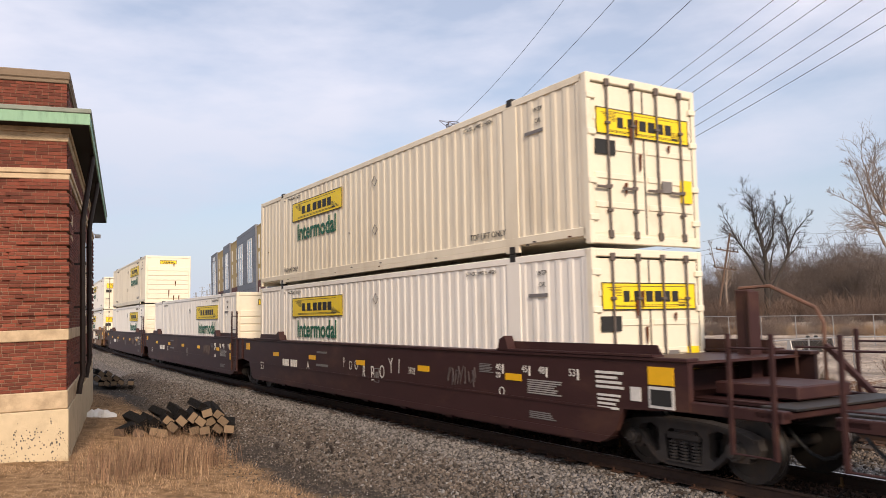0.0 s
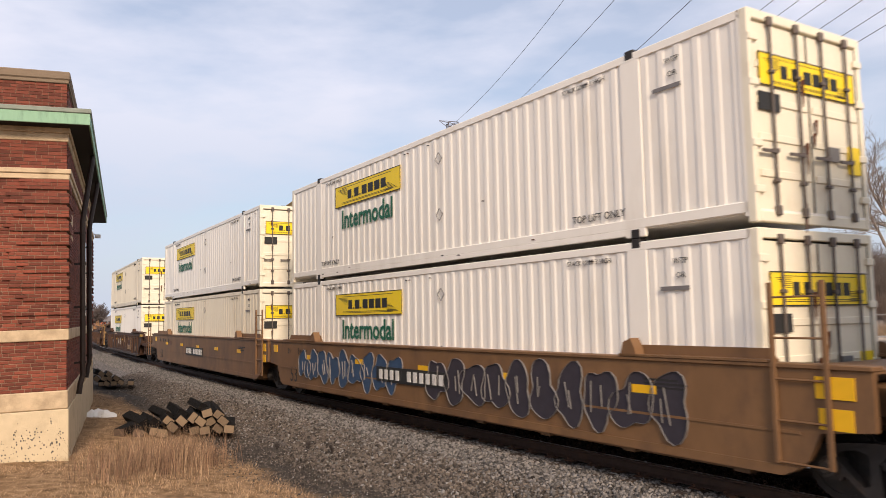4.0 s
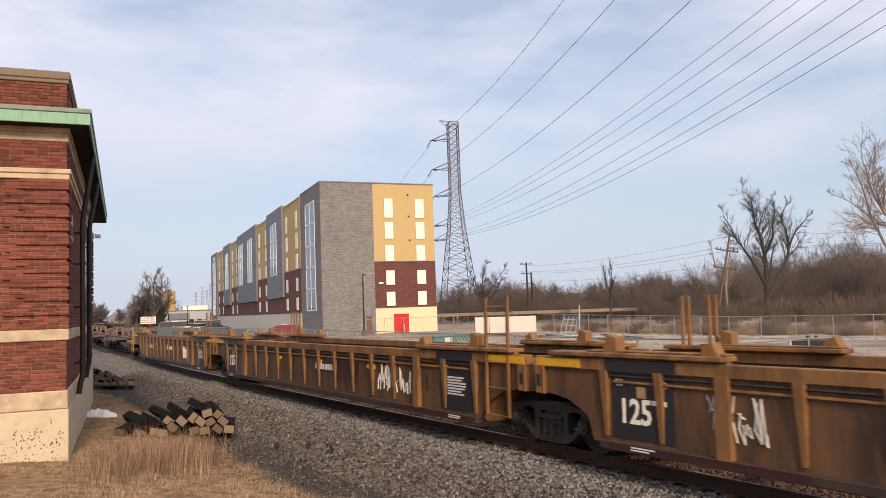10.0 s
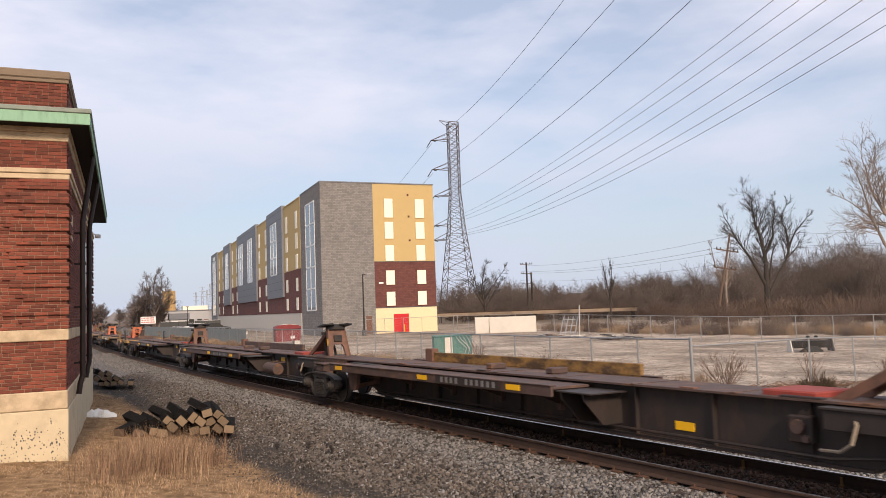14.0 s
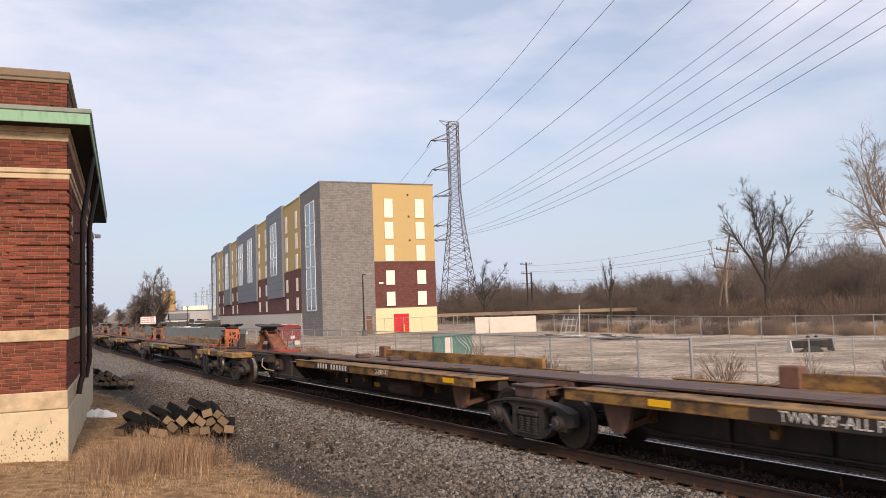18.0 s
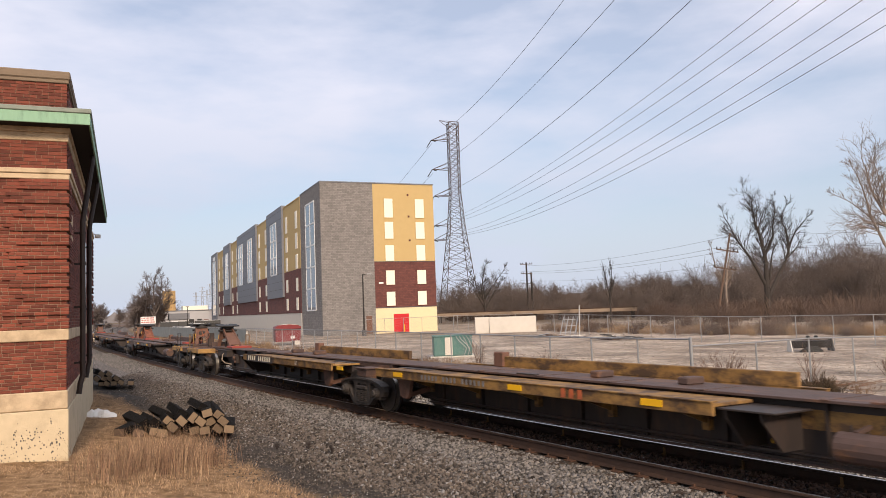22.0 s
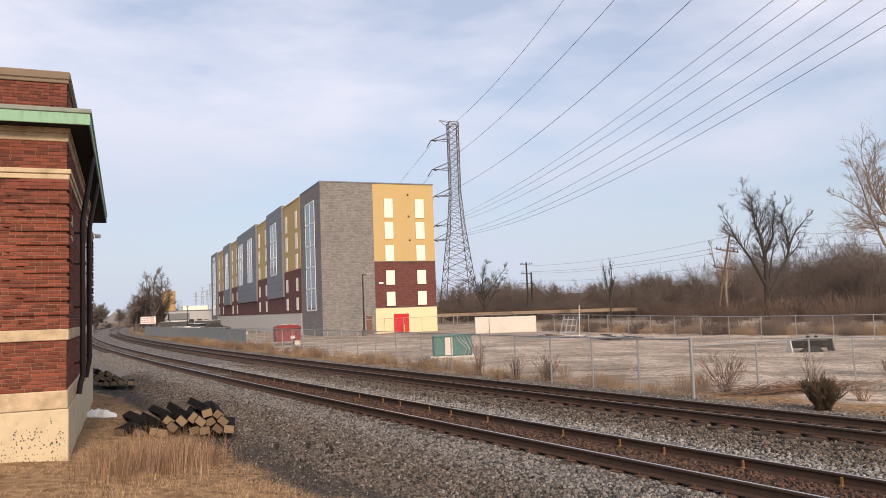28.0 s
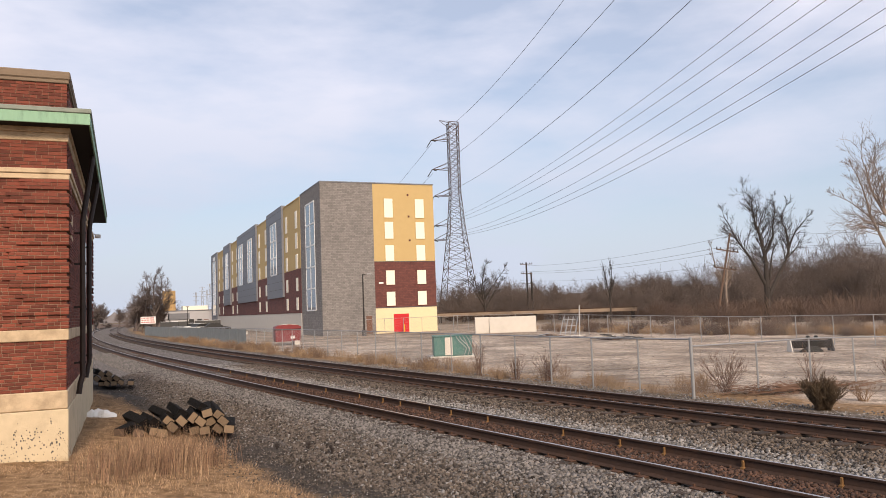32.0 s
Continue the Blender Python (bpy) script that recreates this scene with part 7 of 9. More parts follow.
    part("maroon_side", MB().box(-0.06, 0.2, 11.6, 110.2, 3.05, 9.1), MAROON_CMU, b, "maroon block wall")
    part("plinth", MB().box(-0.10, 0.2, 11.6, 110.2, 0, 2.98), PALE_WALL, b, "pale plinth wall")
    part("plinth_band", MB().box(-0.14, 0.2, 11.6, 110.2, 2.98, 3.1), MAROON_PANEL, b)

    def tall(y0, y1, z0, z1, x=-0.36):
        w = part("tall_window", MB().box(x - 0.02, x + 0.05, y0, y1, z0, z1), GLASS, b, "tall blue-grey window")
        fr = MB()
        for y in (y0, (y0 + y1) / 2, y1):
            fr.box(x - 0.06, x, y - 0.09, y + 0.09, z0, z1)
        for z in np.linspace(z0, z1, 6 if z1 - z0 > 10 else 4):
            fr.box(x - 0.06, x, y0, y1, z - 0.09, z + 0.09)
        part("window_frame", fr, WHITE_PAINT, w, "pale frame")

    tall(3.2, 8.35, 3.25, 17.2, -0.01)
    tall(27.7, 32.8, 9.1, 17.2)
    tall(52.5, 57.7, 9.1, 17.2)
    tall(64.5, 70.1, 9.1, 17.2)
    tall(87.5, 92.5, 9.1, 17.2)
    tall(113.5, 119.5, 3.25, 17.2)
    for y0, y1 in och:
        for k in (0.16, 0.76):
            yy = y0 + (y1 - y0) * k
            for z0, z1 in ((14.85, 17.3), (12.0, 14.2), (9.2, 11.2), (6.05, 7.9), (3.4, 5.15)):
                part("slot_window", MB().box(-0.10, 0.0, yy, yy + 1.35, z0, z1, 0.01), BLANK_WINDOW, b, "narrow cream window")
    part("facade_sign", MB().box(-0.40, -0.36, 114, 119, H - 1.6, H - 0.6), WHITE_PAINT, b, "pale sign panel")
    return b


storage_building()


# ---- the lattice tower and its wires ----
def lattice_tower():
    base = Vector((3.7, 200.0, -0.35))
    t = thing("lattice_tower", "rusty grey steel lattice power tower with arms on one side", "power tower", m=Matrix.Translation(base) @ Matrix.Rotation(radians(12), 4, "Z"))
    H = 51.7

    def half(z):
        if z < 24:
            return 4.7 - (4.7 - 1.95) * z / 24
        if z < 33:
            return 1.95 - (1.95 - 1.3) * (z - 24) / 9
        return 1.3
    zs = [0, 3.5, 7, 10, 13, 15.5, 18, 20, 22, 24, 26, 28, 29.6, 31.2, 32.8, 34.4, 36, 37.6, 39.2, 40.8, 42.4, 44, 45.6, 47.2, 48.8, 50.4, H]
    for sx in (-1, 1):
        for sy in (-1, 1):
            part("leg", MB().path([(sx * half(a), sy * half(a), a) for a in zs], 0.11, 4), TOWER_STEEL, t)
    for k in range(4):
        def at(u, z):
            h = half(z)
            return ((u * h, -h, z), (h, u * h, z), (-u * h, h, z), (-h, -u * h, z))[k]
        for a, b in zip(zs, zs[1:]):
            part("brace", MB().bar(at(-1, a), at(1, b), 0.09, 0.09), TOWER_STEEL, t)
            part("brace", MB().bar(at(1, a), at(-1, b), 0.09, 0.09), TOWER_STEEL, t)
            part("strut", MB().bar(at(-1, b), at(1, b), 0.07, 0.07), TOWER_STEEL, t)
    for z, reach in ((47.0, 4.6), (39.2, 4.6), (32.2, 4.2), (24.4, 3.8), (20.6, 3.8)):
        h = half(z)
        mb = MB()
        for s in (-1, 1):
            mb.bar((-h, s * h, z), (-h - reach, 0, z), 0.14, 0.14)
            mb.bar((-h, s * h, z + 1.9), (-h - reach, 0, z), 0.12, 0.12)
            mb.bar((-h, s * h, z + 0.9), (-h - reach * 0.5, 0, z), 0.08, 0.08)
        arm = part("cross_arm", mb, TOWER_STEEL, t)
        s = MB().tube((-h - reach, 0, z), (-h - reach - 1.2, 0.3, z - 1.9), 0.11, n=6).tube((-h - reach, 0, z), (-h - reach + 1.0, -0.8, z - 0.5), 0.11, n=6)
        part("insulator", s, INK, arm, "dark insulator string")
    mb = MB().bar((-1.3, 0, H - 1.2), (-3.6, 0, H + 0.6), 0.12, 0.12).bar((1.3, -1.3, H), (-3.6, 0, H + 0.6), 0.10, 0.10).bar((1.3, 1.3, H), (-3.6, 0, H + 0.6), 0.10, 0.10)
    part("peak_arm", mb, TOWER_STEEL, t)


lattice_tower()


def overhead_wires():
    # x over the tower, height there, slope and curve of each wire
    starts = [(4.06, 51.19, -0.0471, 0.000835), (5.11, 43.39, -0.0290, 0.000603), (5.22, 34.40, -0.0349, 0.000573), (6.44, 27.40, -0.0146, 0.000437), (6.40, 26.50, -0.0234, 0.000444),
              (6.37, 25.61, -0.0396, 0.000513), (6.25, 22.62, -0.0384, 0.000542), (6.23, 21.88, -0.0513, 0.000572), (6.21, 21.43, -0.0609, 0.000592)]
    dx, dy = 0.222, -0.975
    for x, za, slope, curve in starts:
        pts = [(x + dx * r, 200 + dy * r, za + slope * r + curve * r * r) for r in np.linspace(-5, 235, 42)]
        solid("overhead_wire", MB().path(pts, 0.040 if za > 31 else 0.030, 4), WIRE, "thin dark power line hung from the lattice tower", "wire", "power lines")
    for z in (46, 38, 31):
        pts = [(-2 - 0.222 * r * -1 * -1, 200 + 0.975 * r, z - 6 * (r / 150) * (1 - r / 300)) for r in np.linspace(0, 280, 14)]
        solid("overhead_wire", MB().path(pts, 0.04, 4), WIRE, "thin dark power line hung from the lattice tower", "wire", "power lines")


overhead_wires()


def utility_pole(base, top, arms, label, double=False):
    p = thing("utility_pole", label, "utility pole")
    b, t = Vector(base), Vector(top)
    part("pole", MB().tube(b, t, 0.24 if double else 0.155, 0.18 if double else 0.11, 10), DARK_STEEL if double else POLE_WOOD, p)
    if double:
        part("pole", MB().tube(b + Vector((1.0, 0.4, 0)), b + (t - b) * 0.82 + Vector((1.0, 0.4, 0)), 0.25, 0.18, 10), DARK_STEEL, p)
    ax = Vector((0.97, 0.15, -0.16)).normalized() if not double else Vector((1, 0.1, 0))
    for f, w in arms:
        c = b + (t - b) * f
        a = part("cross_arm", MB().bar(c - ax * w, c + ax * w, 0.14, 0.14), POLE_WOOD, p)
        for s in (-0.95, -0.6, 0.6, 0.95):
            q = c + ax * (w * s)
            part("insulator", MB().tube(q, q + Vector((0, 0, 0.32)), 0.08, 0.06, 8), INK, a)
    return p


utility_pole((33.2, 94.3, -0.4), (35.25, 93.6, 10.4), ((0.80, 1.45), (0.60, 1.45)), "leaning brown wooden utility pole with two cross arms")
utility_pole((17.8, 164.0, -0.4), (17.7, 164.0, 11.6), ((0.97, 1.3), (0.80, 1.2), (0.62, 1.2)), "dark wooden double utility pole with three cross arms", True)
for z0, z1, dx in ((10.0, 10.9, 0.3), (8.6, 9.7, -1.2), (8.4, 9.3, 1.3), (6.6, 7.8, -1.2)):
    pts = []
    for i in range(13):
        u = i / 12
        a, b = Vector((34.7 + dx, 93.8, z0)), Vector((17.7 + dx, 164.0, z1))
        q = a.lerp(b, u)
        pts.append((q.x, q.y, q.z - 1.6 * u * (1 - u) * 2))
    solid("pole_wire", MB().path(pts, 0.02, 4), WIRE, "thin dark wire between the utility poles", "wire", "pole wires")
    pts = [(34.7 + dx + 70 * u, 93.8 - 26 * u, z0 - 3 * u * (1 - u)) for u in np.linspace(0, 1, 9)]
    solid("pole_wire", MB().path(pts, 0.02, 4), WIRE, "thin dark wire between the utility poles", "wire", "pole wires")


# ---- chain-link fences ----
def chain_link(name, pts, height, label, tall_posts=(), mesh=0.085, wire=0.0022, every=2.6, rail=True):
    f = thing(name, label, "fence")
    P = [Vector((x, y, gz(x, y))) for x, y in pts]
    post_me = MB().tube((0, 0, -0.2), (0, 0, height), 0.03, n=8).mesh("post", GALV)
    v, faces = [], []
    for a, b in zip(P, P[1:]):
        d = b - a
        ln = d.length
        n = max(1, round(ln / every))
        for i in range(n):
            q = a.lerp(b, i / n)
            part("post", post_me, GALV, f, "", Matrix.Translation(q))
        if rail:
            part("top_rail", MB().tube(a + Vector((0, 0, height)), b + Vector((0, 0, height)), 0.024, n=8), GALV, f)
        u = Vector((d.x, d.y, 0)).normalized()
        side = Vector((-u.y, u.x, 0)) * wire
        k = int(ln / mesh)
        for s in (1, -1):
            for i in range(k):
                x0 = i * mesh
                x1 = x0 + s * (height - 0.08) * 0.8
                f0, f1 = 0.0, 1.0
                if x1 < 0:
                    f1 = x0 / (x0 - x1)
                if x1 > ln:
                    f1 = (ln - x0) / (x1 - x0)
                for lo, hi in ((0, f1),):
                    p0 = a + d * (x0 / ln) + Vector((0, 0, 0.05))
                    xx = x0 + (x1 - x0) * hi
                    p1 = a + d * (xx / ln) + Vector((0, 0, 0.05 + (height - 0.08) * hi))
                    w = u * wire
                    m0 = len(v)
                    v += [p0 - w, p0 + w, p1 + w, p1 - w, p0 + side, p1 + side]
                    faces += [(m0, m0 + 1, m0 + 2, m0 + 3), (m0, m0 + 4, m0 + 5, m0 + 3)]
    me = bpy.data.meshes.new("wire_mesh")
    me.from_pydata([tuple(p) for p in v], [], faces)
    me.materials.append(GALV)
    tagged(part("wire_mesh", me, GALV, f, "galvanised wire mesh"), kind="stuff")
    for x, y in tall_posts:
        part("corner_post", MB().tube((x, y, -0.6), (x, y, gz(x, y) + height + 0.06), 0.05, n=10), GALV, f)
    return f


CORNER = (7.13, 22.54)
chain_link("track_fence", [CORNER, (4.86, 25.9), (2.67, 30.2), (0.21, 35.2), (-2.68, 40.9), (-5.3, 45.9), (-21.5, 76.5), (-38.6, 109)], 1.72, "galvanised chain-link fence along the far track", [CORNER])
chain_link("yard_fence", [CORNER, (9.35, 23.35), (11.72, 24.98), (13.89, 26.4), (16.0, 27.8), (24.0, 33.0), (38, 42)], 1.52, "galvanised chain-link fence round the gravel lot")
chain_link("lot_fence", [(40, 40.5), (26.1, 47.0), (20.2, 55.0), (12.9, 69.5), (10.3, 80.5)], 1.9, "galvanised chain-link fence at the back of the gravel lot", mesh=0.14, wire=0.003)
chain_link("yard_gate_fence", [(1.5, 96), (-9.5, 91.2)], 1.9, "galvanised chain-link fence before the storage building", mesh=0.16, wire=0.003)
chain_link("yard_gate_fence", [(1.0, 98), (10.0, 88)], 1.9, "galvanised chain-link fence before the storage building", mesh=0.16, wire=0.003)


# ---- things in the lot ----
def lot_things():
    z = gz(0, 45)
    c = thing("transformer_cabinet", "teal green metal transformer cabinet on a pad", "electrical cabinet", m=Matrix.Translation((-0.75, 44.9, z)) @ Matrix.Rotation(radians(4), 4, "Z"))
    part("body", MB().box(0, 2.25, 0, 1.5, 0.1, 1.22, 0.03), TEAL, c)
    part("lid", MB().box(-0.04, 2.29, -0.04, 1.54, 1.22, 1.29, 0.02), TEAL, c)
    part("door", MB().box(0.03, 0.62, -0.03, 0.0, 0.15, 1.18, 0.01), TEAL, c)
    part("door", MB().box(0.66, 1.1, -0.03, 0.0, 0.15, 1.18, 0.01), PALE_CONCRETE, c, "pale faded door")
    part("door", MB().box(1.14, 2.2, -0.03, 0.0, 0.15, 1.18, 0.01), TEAL, c)
    part("pad", MB().box(-0.2, 2.45, -0.2, 1.7, 0, 0.1, 0.02), PALE_CONCRETE, c)
    rng = random.Random(2)
    for i in range(5):
        x = 1.3 + i * 0.2
        pts = [(x, -0.05, 1.25), (x + 0.15, -0.25, 1.0), (x + 0.3 + rng.random() * 0.3, -0.3, 0.55), (x + 0.45, -0.3, 0.12)]
        part("cable", MB().path(pts, 0.02, 5), GALV, c, "loose hanging cable")
    w = thing("concrete_barrier", "long pale concrete block wall in the lot", "barrier", m=Matrix.Translation((3.2, 83.9, gz(5, 84))))
    part("block", MB().box(0, 1.5, -0.4, 0.5, 0, 1.75, 0.02), PALE_CONCRETE, w)
    part("block", MB().box(1.52, 6.6, -0.6, 0.3, 0, 1.72, 0.02), PALE_CONCRETE, w)
    s = thing("red_skip", "dark red metal skip with a pale hatch", "skip", m=Matrix.Translation((-15.7, 71.0, gz(-15, 71))) @ Matrix.Rotation(radians(20), 4, "Z"))
    part("body", MB().prism([(0, 0.35), (2.25, 0.35), (2.3, 1.45), (-0.05, 1.45)], 0, 1.6), CAR_RED, s)
    part("band", MB().box(-0.07, 2.32, -0.03, 1.63, 1.40, 1.50, 0.01), DARK_STEEL, s)
    part("lid", MB().prism([(-0.1, 1.5), (2.35, 1.5), (2.3, 1.72), (2.0, 1.85), (1.2, 1.92), (0.35, 1.86), (0.0, 1.74)], -0.05, 1.65), CAR_RED, s, "rounded dull red lid")
    part("lid_top", MB().prism([(0.3, 1.87), (2.0, 1.86), (1.2, 1.95)], 0.1, 1.5), PALE_CONCRETE, s)
    part("hatch", MB().box(1.35, 1.75, -0.05, 0.0, 0.6, 0.85, 0.01), WHITE_PAINT, s)
    part("foot", MB().box(1.7, 2.2, -0.1, 1.5, 0, 0.4, 0.02), PALE_CONCRETE, s)
    lp = thing("street_lamp", "dark slim lamp post with one short arm", "street lamp", m=Matrix.Translation((-9.5, 89.5, gz(-9.5, 89.5))))
    part("post", MB().tube((0, 0, 0), (0, 0, 7.2), 0.10, 0.07, 8), DARK_STEEL, lp)
    part("footing", MB().tube((0, 0, 0), (0, 0, 0.7), 0.25, n=12), GREY_JOINT, lp)
    part("arm", MB().bar((0, 0, 7.15), (0.7, -0.2, 7.2), 0.06, 0.06), DARK_STEEL, lp)
    part("lamp_head", MB().box(0.5, 1.0, -0.35, -0.1, 7.14, 7.26, 0.02), GALV, lp)
    b = thing("spreader_trough", "rusty dark steel trough with pale end plates", "trough", m=Matrix.Translation((20.9, 44.6, gz(20.9, 44.6))) @ Matrix.Rotation(radians(-6), 4, "Z"))
    part("tub", MB().prism([(-0.35, 0.62), (0.35, 0.62), (0.2, 0.2), (-0.2, 0.2)], -1.0, 1.2, "x"), DARK_STEEL, b)
    for x in (-1.06, 1.22):
        part("end_plate", MB().prism([(-0.55, 0.0), (0.45, 0.0), (0.25, 0.7), (-0.2, 0.72)], x - 0.03, x + 0.03, "x"), PALE_CONCRETE if x < 0 else DARK_STEEL, b, "steel end plate")
    part("top_bar", MB().box(-1.1, 1.26, -0.06, 0.06, 0.66, 0.76, 0.01), RAIL_STEEL, b)
    for x in (-0.1, 0.35):
        part("hopper_lug", MB().box(x, x + 0.18, -0.1, 0.1, 0.74, 0.9, 0.03), BLACK_PLASTIC, b)
    part("heap", MB().prism([(-0.7, 0.0), (0.6, 0.0), (0.3, 0.3), (-0.2, 0.34)], -0.75, -0.4), BLACK_PLASTIC, b)
    g = thing("steel_frame", "grey steel ladder frame leaning on a heap of scrap", "scrap", m=Matrix.Translation((10.2, 69.0, gz(11, 69))))
    fr = MB()
    for x in (0, 0.55, 1.1, 1.65):
        fr.bar((x * 0.8, 0, 0.1), (x * 0.8 + 0.55, 1.0, 1.7), 0.07, 0.07)
    for k in (0.15, 0.5, 0.85):
        fr.bar((0.55 * k, k, 0.1 + 1.6 * k), (1.32 + 0.55 * k, k, 0.1 + 1.6 * k), 0.06, 0.06)
    part("frame", fr, GALV, g)
    part("post", MB().bar((1.8, 0.3, 0), (1.9, 0.3, 2.7), 0.1, 0.1), GALV, g)
    rng = random.Random(8)
    for k, (x0, y0, n) in enumerate(((9.2, 67.5, 16), (13.2, 61.0, 22))):
        h = thing("scrap_heap", "low heap of grey boards and sheet scrap", "scrap heap", m=Matrix.Translation((x0, y0, gz(x0, y0))))
        for i in range(n):
            a = rng.uniform(-0.5, 0.5)
            ln = rng.uniform(0.6, 2.2)
            x, y = rng.gauss(0, 1.2), rng.gauss(0, 0.6)
            zz = rng.uniform(0.03, 0.42) * math.exp(-x * x / 3)
            mb = MB().box(-ln / 2, ln / 2, -0.14, 0.14, 0, 0.05)
            part("board", mb, rng.choice([GALV, PALE_CONCRETE, BLACK_PLASTIC, SPINE_TOP]), h, "", Matrix.Translation((x, y, zz)) @ Matrix.Rotation(a, 4, "Z") @ Matrix.Rotation(rng.uniform(-0.15, 0.15), 4, "Y"))


lot_things()


# ---- far left: low buildings, a silo, parked cars ----
def parked_car(x, y, turn, mat, label, big=False):
    c = thing("parked_car", label, "car", "parked cars", m=Matrix.Translation((x, y, 0.0)) @ Matrix.Rotation(turn, 4, "Z"))
    h = 1.85 if big else 1.45
    part("body", MB().prism([(-2.2, 0.35), (2.2, 0.35), (2.25, 0.8), (1.4, 0.92), (-2.15, 0.98)], -0.88, 0.88), mat, c)
    part("cabin", MB().prism([(-2.0 if big else -1.6, 0.95), (1.2, 0.9), (0.5, h), (-1.8 if big else -0.9, h)], -0.78, 0.78), INK, c, "dark glazed cabin")
    part("roof", MB().box(-1.75 if big else -0.85, 0.5, -0.76, 0.76, h - 0.02, h + 0.04, 0.015), mat, c)
    for sx in (-1.35, 1.35):
        for sy in (-0.85, 0.85):
            part("wheel", MB().tube((sx, sy - 0.1, 0.33), (sx, sy + 0.1, 0.33), 0.33, n=14), BLACK_PLASTIC, c)


solid("parking_terrace", MB().prism([(-51.6, 136.0), (-34.0, 115.6), (-30.4, 118.0), (-40.0, 141.0)], -0.9, 0.0, "z"), PALE_CONCRETE, "low concrete terrace under the parked cars", "pavement", kind="structure")
for i in range(7):
    parked_car(-48.2 + i * 1.25, 133.0 + i * 0.55, radians(100 + (i * 37) % 9), WHITE_PAINT if i != 4 else GALV, "white car parked in a row by the storage building", i != 3)
parked_car(-39.6, 124.5, radians(60), WHITE_PAINT, "white car parked by the storage building")
parked_car(-35.9, 119.8, radians(24), INK, "black car parked by the storage building")


RED_FADED = material("faded_red", (0.42, 0.10, 0.08), 0.7, vary=0.2, scale=3)
SCREEN_CLOTH = material("screen_cloth", (0.20, 0.215, 0.21), 0.9, vary=0.25, scale=1.5)


def far_left():
    b = thing("low_warehouse", "low pale grey flat-roofed warehouse with dark openings", "building", m=set_square((-79.0, 216.0, -0.6)))
    part("wall", MB().box(0, 13.6, 0, 20, 0, 5.0), WAREHOUSE, b)
    part("roof", MB().box(-0.2, 13.8, -0.2, 20, 5.0, 5.2), GREY_PANEL, b)
    part("annex", MB().box(5.2, 12.0, 3, 12, 5.2, 6.4), BLANK_WINDOW, b, "pale rooftop annex")
    for x in (1.2, 4.2, 6.6, 8.8):
        part("window", MB().box(x, x + 1.3, -0.1, 0.1, 1.5, 2.6), INK, b, "dark opening")
    part("loading_door", MB().box(10.6, 11.9, -0.1, 0.1, 0.1, 2.4), HITCH_BROWN, b, "brown loading door")
    part("yellow_shed", MB().box(13.7, 16.2, -1, 4, 0, 3.0), SILO_TAN, b, "small yellow lean-to")
    s = thing("silo", "tan round storage silo behind bare trees", "silo", m=Matrix.Translation((-104.3, 290.0, -0.5)))
    part("drum", MB().tube((0, 0, 0), (0, 0, 12.9), 2.35, n=28), SILO_TAN, s)
    part("cap", MB().tube((0, 0, 12.9), (0, 0, 13.3), 2.45, 2.1, 28), SILO_TAN, s)
    part("vent", MB().box(-0.4, 0.9, -0.4, 0.4, 13.3, 14.1, 0.05), GALV, s, "small roof vent")
    for i in range(6):
        a = i * math.pi / 3
        part("rib", MB().bar((2.37 * math.cos(a), 2.37 * math.sin(a), 0), (2.37 * math.cos(a), 2.37 * math.sin(a), 12.9), 0.14, 0.14), SILO_TAN, s)
    g = thing("billboard", "low white board with faded red writing", "sign", m=Matrix.Translation((-62.7, 158.0, -0.4)) @ Matrix.Rotation(radians(20), 4, "Z"))
    part("board", MB().box(0, 2.9, 0, 0.1, 1.9, 3.35), WHITE_PAINT, g)
    for x in (0.3, 2.5):
        part("leg", MB().bar((x, 0.05, 0), (x, 0.05, 1.9), 0.12, 0.12), POLE_WOOD, g)
    rw = random.Random(4)
    for i in range(3):
        x = 0.15
        while x < 2.6:
            w = rw.uniform(0.12, 0.4)
            part("writing_bar", MB().box(x, min(x + w, 2.75), -0.02, 0.0, 2.95 - i * 0.42, 3.18 - i * 0.42), RED_FADED, g)
            x += w + 0.09
    # power pylons far off
    for x, y, ht in ((-132.7, 420, 19.5), (-128.6, 420, 21.0), (-146.0, 450, 17.5), (-139.5, 450, 18.5)):
        p = thing("far_pylon", "thin grey steel power pylon far off", "power tower", "far pylons", m=Matrix.Translation((x, y, -0.4)))
        for sx in (-1, 1):
            part("leg", MB().bar((sx * 1.0, 0, 0), (sx * 0.25, 0, ht), 0.16, 0.16), GALV, p)
        br = MB()
        for k in range(8):
            z0, z1 = ht * k / 8, ht * (k + 1) / 8
            w0, w1 = 1.0 - 0.75 * k / 8, 1.0 - 0.75 * (k + 1) / 8
            br.bar((-w0, 0, z0), (w1, 0, z1), 0.1, 0.1).bar((w0, 0, z0), (-w1, 0, z1), 0.1, 0.1)
        part("bracing", br, GALV, p)
        for z in (0.72, 0.86, 0.97):
            part("cross_arm", MB().bar((-1.7, 0, ht * z), (1.7, 0, ht * z), 0.14, 0.14), GALV, p)
    # grey-green screen cloth on the track fence by the parked cars
    sc = thing("fence_screen", "grey-green screen cloth on a chain-link fence", "fence screen")
    run = [(-18.2, 70.3), (-21.45, 76.45), (-38.55, 108.95), (-52.0, 133.0)]
